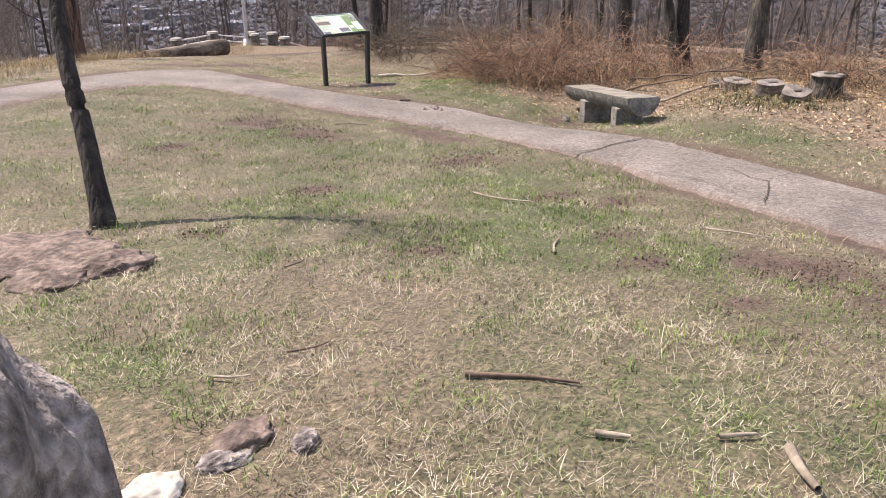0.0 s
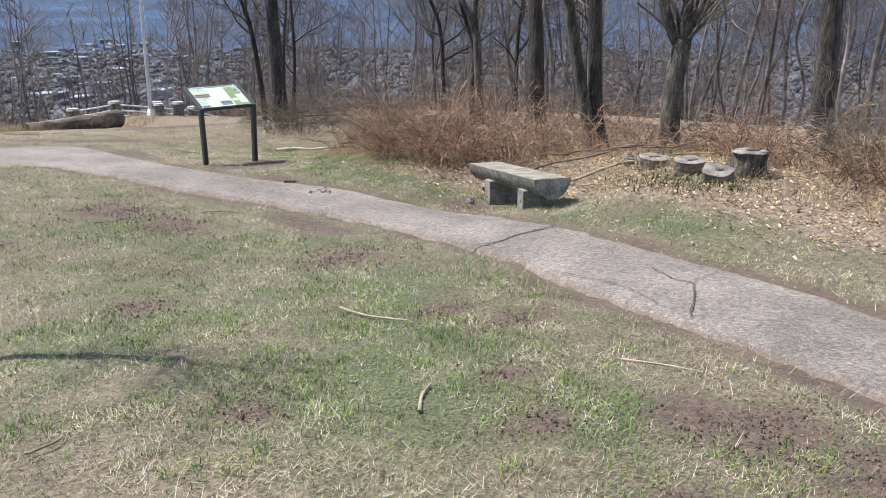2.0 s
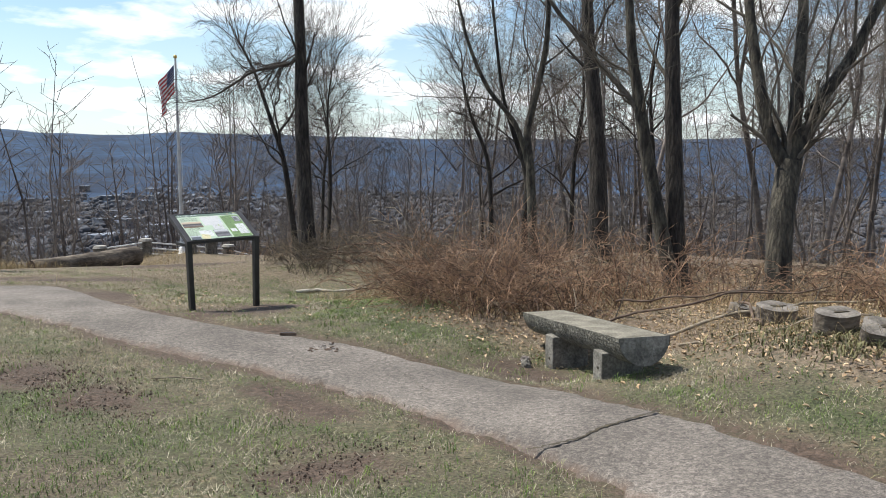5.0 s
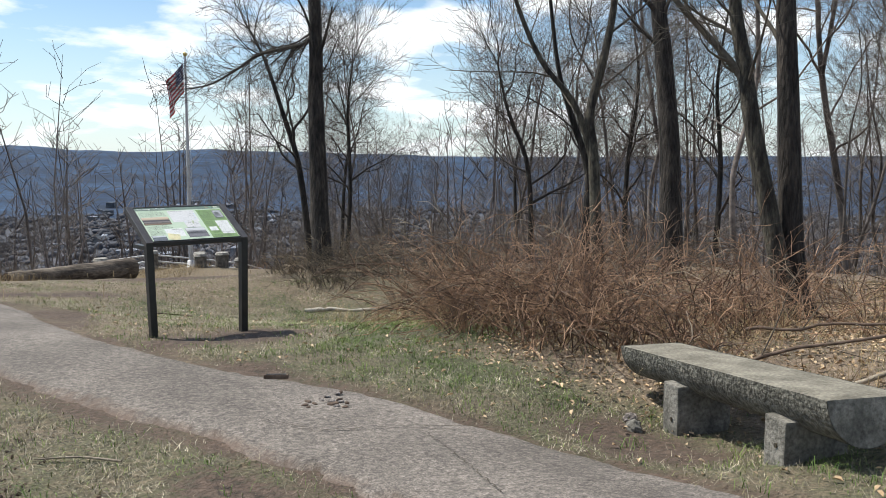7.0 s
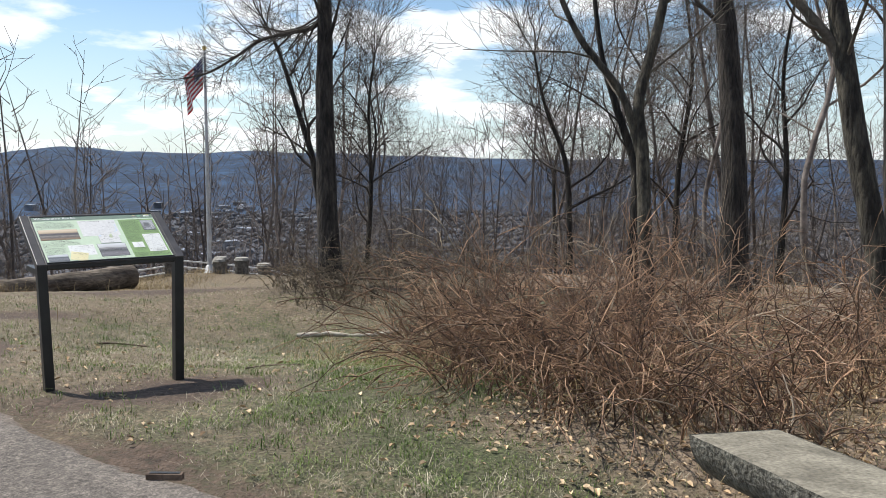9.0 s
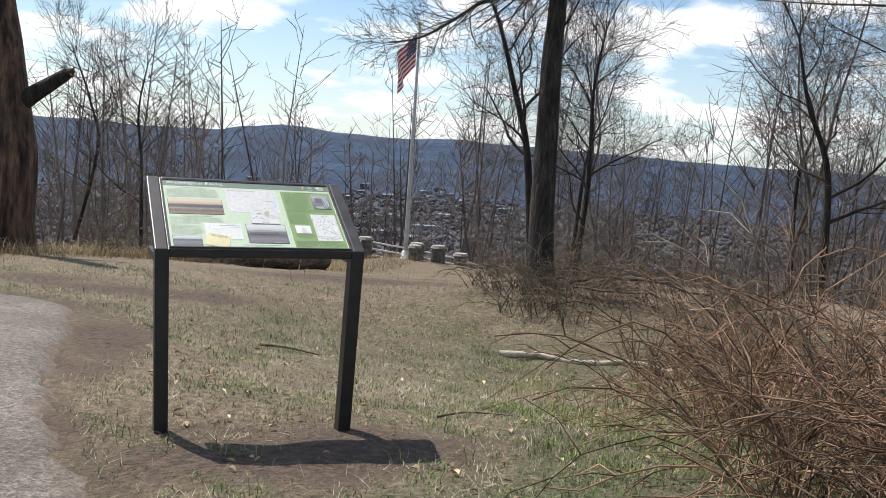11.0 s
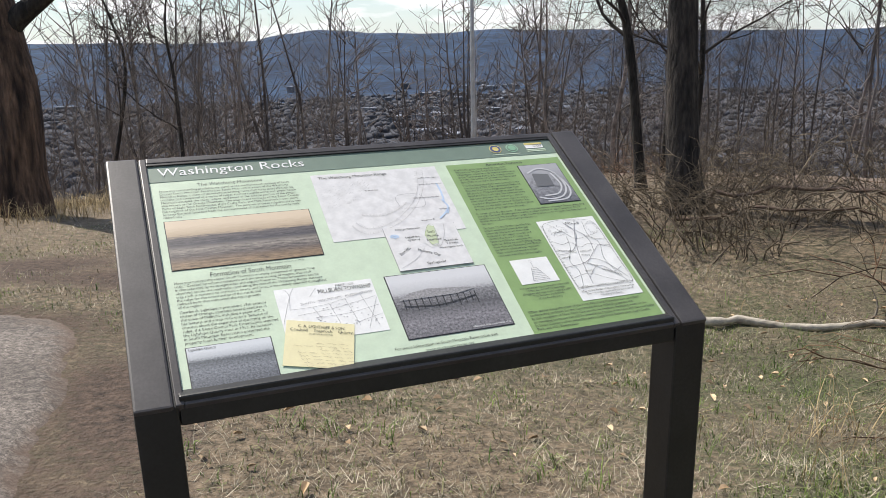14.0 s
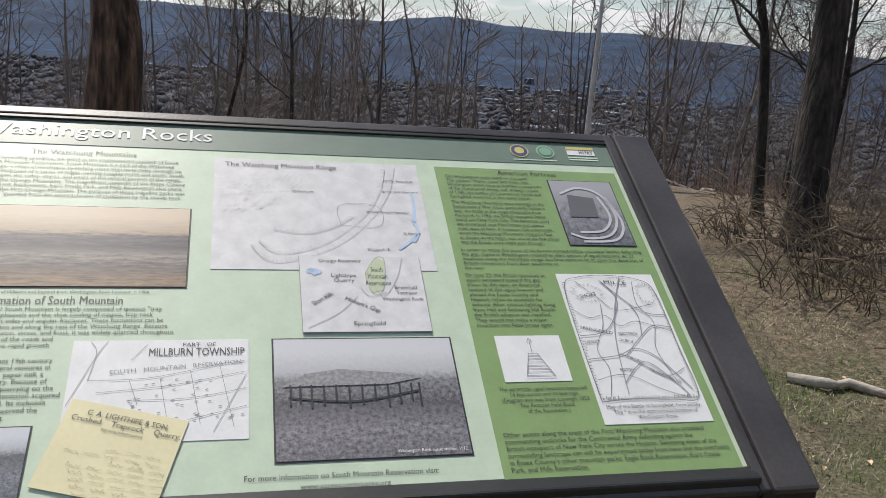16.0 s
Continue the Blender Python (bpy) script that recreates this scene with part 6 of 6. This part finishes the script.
drain = thing("drain_plate", "small dark metal plate set in the asphalt", "plate", Matrix.Translation((-0.01, -2.3, lz(-0.01, -2.3) + 0.028)) @ pose(0, 0, 0, 0, 0, -38))
part("plate", (box(-0.09, -0.022, -0.01, 0.09, 0.022, 0.022, 0.004), DARK_STICK), drain)
part("slot", (box(-0.075, -0.012, 0.0225, 0.075, 0.012, 0.0245), FRAME), drain)
rng = random.Random(21)
for k in range(16):
    x, y = -0.08 + rng.gauss(0, 0.12), -3.08 + rng.gauss(0, 0.09)
    thing("asphalt_crumb", "dark crumb of broken asphalt on the path", "rubble", Matrix.Translation((x, y, lz(x, y) + 0.034)), "asphalt crumbs", data=(rock(rng.uniform(0.012, 0.035), rng.uniform(0.01, 0.03), rng.uniform(0.008, 0.016), k, 0.3, 2), DARK_STICK if k % 3 else ROCK))

# ---- town in the valley ----
def house(seed, w, d, h, flat):
    ob = thing("far_building", "pale far building among trees in the valley", "building", pose(0, 0, -400), "valley buildings")
    part("wall", (box(-w / 2, -d / 2, -3, w / 2, d / 2, h), WALLS_TOWN), ob)
    bm = bmesh.new()
    if flat:
        bmesh.ops.create_cube(bm, size=1)
        for v in bm.verts:
            v.co = Vector((v.co.x * (w + 1), v.co.y * (d + 1), h + 0.5 + v.co.z))
    else:
        a = [bm.verts.new(c) for c in ((-w / 2 - 1, -d / 2 - 1, h), (w / 2 + 1, -d / 2 - 1, h), (w / 2 + 1, d / 2 + 1, h), (-w / 2 - 1, d / 2 + 1, h), (-w / 2 - 1, 0, h + d * 0.4), (w / 2 + 1, 0, h + d * 0.4))]
        for f in ((0, 1, 5, 4), (2, 3, 4, 5), (0, 4, 3), (1, 2, 5)):
            bm.faces.new([a[i] for i in f])
    part("roof", (bm, ROOF_TOWN), ob)
    for k in range(max(2, int(w / 9))):
        x = -w / 2 + (k + 0.5) * w / max(2, int(w / 9))
        part("window", (box(x - 2, -d / 2 - 0.15, h * 0.35, x + 2, -d / 2 - 0.02, h * 0.7), GLASS_TOWN), ob)
    return ob


houses = [house(1, 46, 26, 9, True), house(2, 16, 11, 7, False), house(3, 30, 18, 12, True), house(4, 13, 10, 6, False)]
rng = random.Random(5)
for i in range(95):
    az = radians(rng.gauss(23.5, 3.5) if i % 5 else rng.uniform(-8, 38))
    d = rng.uniform(800, 1750)
    x, y = d * math.sin(az), d * math.cos(az)
    m = Matrix.Translation((x, y, lz(x, y))) @ pose(0, 0, 0, 0, 0, rng.choice((10, 12, 100, 55)) + rng.uniform(-5, 5)) @ Matrix.Scale(rng.uniform(0.45, 0.85), 4)
    k = i if i < 4 else rng.choice((0, 1, 1, 2, 3, 3))
    ob = houses[k] if i < 4 else copy_thing(houses[k], m)
    ob.matrix_basis = m

# bare crowns filling the valley and the hillside below the lawn
def valley_woods():
    rs = np.random.RandomState(3)
    n = 11000
    az, d = np.radians(rs.uniform(-45, 118, n)), 380 + 1150 * rs.rand(n) ** 0.8
    x, y = d * np.sin(az), d * np.cos(az)
    z = land(x, y)
    w, h = rs.uniform(3.5, 7.5, n), rs.uniform(3.5, 7.5, n)
    ring = np.array([(math.cos(a), math.sin(a)) for a in np.arange(5) * 2 * math.pi / 5])
    vs = []
    for lev, rad, up in ((0, 0.7, 0.1), (1, 1.0, 0.55), (2, 0.55, 0.9)):
        j = rs.uniform(0.7, 1.3, (n, 5))
        vs.append(np.stack([x[:, None] + ring[None, :, 0] * w[:, None] * rad * j, y[:, None] + ring[None, :, 1] * w[:, None] * rad * j, z[:, None] + h[:, None] * up * rs.uniform(0.85, 1.15, (n, 5))], -1))
    top = np.stack([x, y, z + h * 1.05], -1)[:, None]
    v = np.concatenate([*vs, top], 1).reshape(-1, 3)
    b = np.arange(n)[:, None] * 16
    k = np.arange(5)[None]
    k1 = (k + 1) % 5
    quads = np.concatenate([np.stack([b + o + k, b + o + k1, b + o + 5 + k1, b + o + 5 + k], -1).reshape(-1, 4) for o in (0, 5)])
    tris = np.stack([b + 10 + k, b + 10 + k1, b + 15 + 0 * k], -1).reshape(-1, 3)
    thing("valley_woods", "bare treetops filling the valley and far hills, haze painted in their grey", "woods", kind="stuff", data=mesh_from("valley_woods", v, [quads, tris], [HAZE_CLUMP], True))


valley_woods()


def hillside_woods():
    rng = random.Random(31)
    lines = []
    for _ in range(1650):
        az = radians(rng.uniform(-32, 105))
        d = 30 + 125 * rng.random() ** 1.3
        x, y = d * math.sin(az), d * math.cos(az)
        if max(-0.76 * x + 0.65 * y - 14, 0.55 * x + 0.835 * y - 34, x * 0.93 - y * 0.2 - 17) < 0:
            continue
        z = lz(x, y)
        h = rng.uniform(7, 13)
        top = np.array((x + rng.gauss(0, 0.8), y + rng.gauss(0, 0.8), z + h))
        base = np.array((x, y, z - 0.3))
        r = rng.uniform(0.04, 0.09)
        lines.append(([base, base * 0.5 + top * 0.5 + np.array((rng.gauss(0, 0.3), rng.gauss(0, 0.3), 0)), top], [r, r * 0.7, r * 0.15], 4))
        for k in range(16):
            f = rng.uniform(0.3, 0.97)
            p = base + (top - base) * f
            a = rng.uniform(0, 6.28)
            ln = h * rng.uniform(0.12, 0.34) * (1.2 - f * 0.7)
            e = p + np.array((math.cos(a) * ln * 0.7, math.sin(a) * ln * 0.7, ln * rng.uniform(0.3, 1.0)))
            mid = (p + e) / 2 + np.array((rng.gauss(0, 0.15), rng.gauss(0, 0.15), rng.gauss(0, 0.1)))
            lines.append(([p, mid, e], [r * 0.36, r * 0.22, 0.009], 3))
            for _ in range(2):
                g = mid + (e - mid) * rng.random()
                lines.append(([g, g + np.array((rng.gauss(0, 0.45), rng.gauss(0, 0.45), rng.uniform(0.1, 0.8)))], [r * 0.2, 0.01], 3))
    thing("hillside_woods", "dense bare woodland on the slope below the lawn", "woods", kind="stuff", data=tubes("hillside_woods", lines, HILLSIDE))


hillside_woods()

# ---- grass, leaves ----
def blades(name, label, n, region, mat, size, keep, seed, width=0.0022, lean=0.75, bent=True):
    """Loose grass blades, each a thin sliver, bent or straight, sown where keep() allows."""
    rs = np.random.RandomState(seed)
    x0, x1, y0, y1 = region
    x, y = rs.uniform(x0, x1, n), rs.uniform(y0, y1, n)
    k = rs.rand(n) < keep(x, y, rs)
    x, y = x[k], y[k]
    n = len(x)
    z = land(x, y) - 0.004
    a = rs.uniform(0, 2 * math.pi, n)
    h = rs.uniform(size[0], size[1], n) * (1 + 0.5 * np.clip(pnoise(x * 5, y * 5, seed + 20), -0.8, 1))
    ln = rs.uniform(0.2, 1.0, n) * lean * 2 * h
    dx, dy = np.cos(a), np.sin(a)
    w = width * rs.uniform(0.6, 1.5, n)
    b0 = np.stack([x - dy * w, y + dx * w, z], -1)
    b1 = np.stack([x + dy * w, y - dx * w, z], -1)
    tip = z + h * rs.uniform(0.5, 1.0, n)
    if not bent:
        t0 = np.stack([x + dx * ln - dy * w * 0.25, y + dy * ln + dx * w * 0.25, tip], -1)
        t1 = np.stack([x + dx * ln + dy * w * 0.25, y + dy * ln - dx * w * 0.25, tip], -1)
        i = np.arange(n) * 4
        return thing(name, label, "grass", kind="stuff", data=mesh_from(name, np.stack([b0, b1, t1, t0], 1).reshape(-1, 3), [np.stack([i, i + 1, i + 2, i + 3], -1)], [mat]))
    m0 = np.stack([x + dx * ln * 0.4 - dy * w * 0.8, y + dy * ln * 0.4 + dx * w * 0.8, z + h * 0.7], -1)
    m1 = np.stack([x + dx * ln * 0.4 + dy * w * 0.8, y + dy * ln * 0.4 - dx * w * 0.8, z + h * 0.7], -1)
    tp = np.stack([x + dx * ln, y + dy * ln, tip], -1)
    vs = np.stack([b0, b1, m1, m0, tp], 1).reshape(-1, 3)
    i = np.arange(n) * 5
    quads = np.stack([i, i + 1, i + 2, i + 3], -1)
    tris = np.stack([i + 3, i + 2, i + 4], -1)
    return thing(name, label, "grass", kind="stuff", data=mesh_from(name, vs, [quads, tris], [mat]))


def nearness(x, y):
    d = np.minimum(np.hypot(x + 6.0, y + 10.2), np.hypot(x - 1.5, y + 0.5))
    return np.clip(1.3 - d / 9, 0.16, 1)


def tufted(x, y, seed):
    """Grass grows in small tufts with gaps between them."""
    return np.clip(0.55 + 0.9 * pnoise(x * 13, y * 13, seed) + 0.9 * pnoise(x * 34, y * 34, seed + 1), 0.03, 1)


def keep_dry(x, y, rs):
    straw, litter, dirt, floor, lush, d, side = zones(x, y)
    return (d > -0.14 + 0.2 * rs.rand(len(x))) * nearness(x, y) * tufted(x, y, 31) * np.clip(1.15 - dirt * 1.7, 0.04, 1) * np.clip(1 - litter * 1.2, 0.15, 1) * np.clip(1 - floor, 0.2, 1) * np.clip(1 - lush * 0.55, 0.3, 1)


def keep_green(x, y, rs):
    straw, litter, dirt, floor, lush, d, side = zones(x, y)
    return (d > 0.0 + 0.08 * rs.rand(len(x))) * nearness(x, y) * tufted(x, y, 41) * np.clip(lush * 1.35 + 0.04, 0.06, 1) * np.clip(1.15 - dirt * 1.7, 0, 1) * np.clip(1 - litter * 1.5, 0.0, 1) * np.clip(1 - floor * 1.4, 0, 1)


LAWN = (-9.0, 6.0, -13.0, 8.5)
blades("dry_grass", "short dead straw-coloured grass across the lawn", 1700000, LAWN, STRAW, (0.010, 0.040), keep_dry, 1, 0.0014, 1.0, False)
blades("green_grass", "short fresh green grass growing in patches", 1500000, LAWN, GREEN_GRASS, (0.016, 0.050), keep_green, 2, 0.0018, 0.6)
blades("mixed_grass", "short dull olive spring grass across the lawn", 300000, LAWN, GRASS, (0.015, 0.05), keep_dry, 3, 0.0022, 0.9)


def keep_tall(x, y, rs):
    e = np.maximum(-0.76 * x + 0.65 * y - 6.3, 0.55 * x + 0.835 * y - 27.5)
    straw, litter, dirt, floor, lush, d, side = zones(x, y)
    return np.where((e > 0) & (e < 5), 0.9, 0.008) * (d > 0.1) * np.where(x > 12, 0.0, 1.0)


blades("tall_dry_grass", "tall dry tawny grass along the edge of the slope", 120000, (-12, 16, 2, 27), DRY_STEM, (0.06, 0.28), keep_tall, 4, 0.0028, 0.9)


def keep_tuft(x, y, rs):
    t = pnoise(x * 2.3, y * 2.3, 13) + 0.5 * pnoise(x * 6.1, y * 6.1, 14)
    straw, litter, dirt, floor, lush, d, side = zones(x, y)
    return (t > 0.5) * (d > 0.05) * np.clip(1 - litter * 1.6, 0, 1) * np.clip(1 - floor * 1.4, 0, 1) * nearness(x, y)


def keep_thatch(x, y, rs):
    t = pnoise(x * 3.4, y * 3.4, 61) + 0.6 * pnoise(x * 9, y * 9, 62)
    straw, litter, dirt, floor, lush, d, side = zones(x, y)
    return np.clip(t * 2.5 - 0.7, 0, 1) * (d > 0.0) * np.clip(1.2 - dirt * 1.8, 0, 1) * np.clip(1 - floor * 1.4, 0, 1) * nearness(x, y)


blades("thatch_tufts", "raised tufts of bleached dead grass in the lawn", 420000, LAWN, STRAW, (0.025, 0.065), keep_thatch, 17, 0.0017, 1.0, False)


def keep_understory(x, y, rs):
    straw, litter, dirt, floor, lush, d, side = zones(x, y)
    return (side > 0) * (d > 1.7) * np.clip(0.5 + pnoise(x * 1.2, y * 1.2, 51), 0.05, 1)


blades("understory_stems", "thin dry tan stems standing between the brambles", 26000, (2.4, 11, -10, 1.8), DRY_STEM, (0.08, 0.34), keep_understory, 16, 0.0018, 0.9)
blades("grass_tufts", "taller green grass tufts standing in the lawn", 170000, (-9, 5, -12.5, 5), GREEN_GRASS, (0.035, 0.095), keep_tuft, 6, 0.0022, 0.8)


def leaves(n, seed):
    rs = np.random.RandomState(seed)
    x, y = rs.uniform(0, 11, n), rs.uniform(-10.5, 4, n)
    straw, litter, dirt, floor, lush, d, side = zones(x, y)
    k = (rs.rand(n) < np.clip(litter * 1.3, 0.04, 1)) & (d > 0.05) & (side > 0)
    x, y = x[k], y[k]
    n = len(x)
    z = land(x, y) + rs.uniform(0.008, 0.03, n)
    a = rs.uniform(0, 6.28, n)
    s = rs.uniform(0.012, 0.03, n)
    u = np.stack([np.cos(a), np.sin(a), rs.uniform(-0.4, 0.4, n)], -1)
    v = np.stack([-np.sin(a), np.cos(a), rs.uniform(-0.4, 0.4, n)], -1)
    c = np.stack([x, y, z], -1)
    lift = np.stack([np.zeros(n), np.zeros(n), s * 0.5], -1)
    pts = [c - u * s[:, None], c - u * (s * 0.3)[:, None] + v * (s * 0.55)[:, None] + lift, c + u * (s * 0.5)[:, None] + v * (s * 0.45)[:, None] + lift, c + u * (s * 1.1)[:, None], c + u * (s * 0.4)[:, None] - v * (s * 0.5)[:, None] + lift, c - u * (s * 0.4)[:, None] - v * (s * 0.5)[:, None] + lift, c]
    vs = np.stack(pts, 1).reshape(-1, 3)
    i = np.arange(n) * 7
    tris = np.concatenate([np.stack([i + 6, i + k, i + (k + 1) % 6], -1) for k in range(6)])
    thing("dead_leaves", "scattered curled tan oak leaves under the brambles", "leaves", kind="stuff", data=mesh_from("dead_leaves", vs, [tris], [LEAF]))


leaves(40000, 8)


def clods(n, seed):
    """Loose crumbs of turned soil in the bare patches."""
    rs = np.random.RandomState(seed)
    cs = []
    for a, b, rx, ry in DIRT[:15]:
        k = int(n * rx * ry)
        cs.append(np.stack([a + rx * 0.75 * rs.randn(k), b + ry * 0.75 * rs.randn(k)], -1))
    p = np.concatenate(cs)
    d, _ = off_path(p[:, 0], p[:, 1])
    p = p[d > 0.02]
    m = len(p)
    s = rs.uniform(0.003, 0.011, m)[:, None] * rs.uniform(0.6, 1.4, (m, 3))
    c = np.stack([p[:, 0], p[:, 1], land(p[:, 0], p[:, 1]) + 0.006], -1)
    dirs = np.array([(1, 0, 0), (-1, 0, 0), (0, 1, 0), (0, -1, 0), (0, 0, 1), (0, 0, -1)], dtype=float)
    v = (c[:, None] + dirs[None] * s[:, None] * rs.uniform(0.7, 1.3, (m, 6, 1))).reshape(-1, 3)
    b = np.arange(m)[:, None] * 6
    f = np.array([(0, 2, 4), (2, 1, 4), (1, 3, 4), (3, 0, 4), (2, 0, 5), (1, 2, 5), (3, 1, 5), (0, 3, 5)])
    thing("soil_clods", "dark crumbs of turned soil in bare patches", "soil", kind="stuff", data=mesh_from("soil_clods", v, [(b[:, None, 0:1] + f[None]).reshape(-1, 3)], [SOIL]))


clods(2600, 5)


def keep_ivy(x, y, rs):
    return np.exp(-((x - 2.75) / 0.5) ** 2 - ((y + 7.05) / 0.75) ** 2) * 0.9


blades("ground_cover", "low yellow-green ground cover by the stump", 9000, (1.8, 3.8, -8.6, -5.6), IVY, (0.03, 0.10), keep_ivy, 11, 0.006, 0.8)
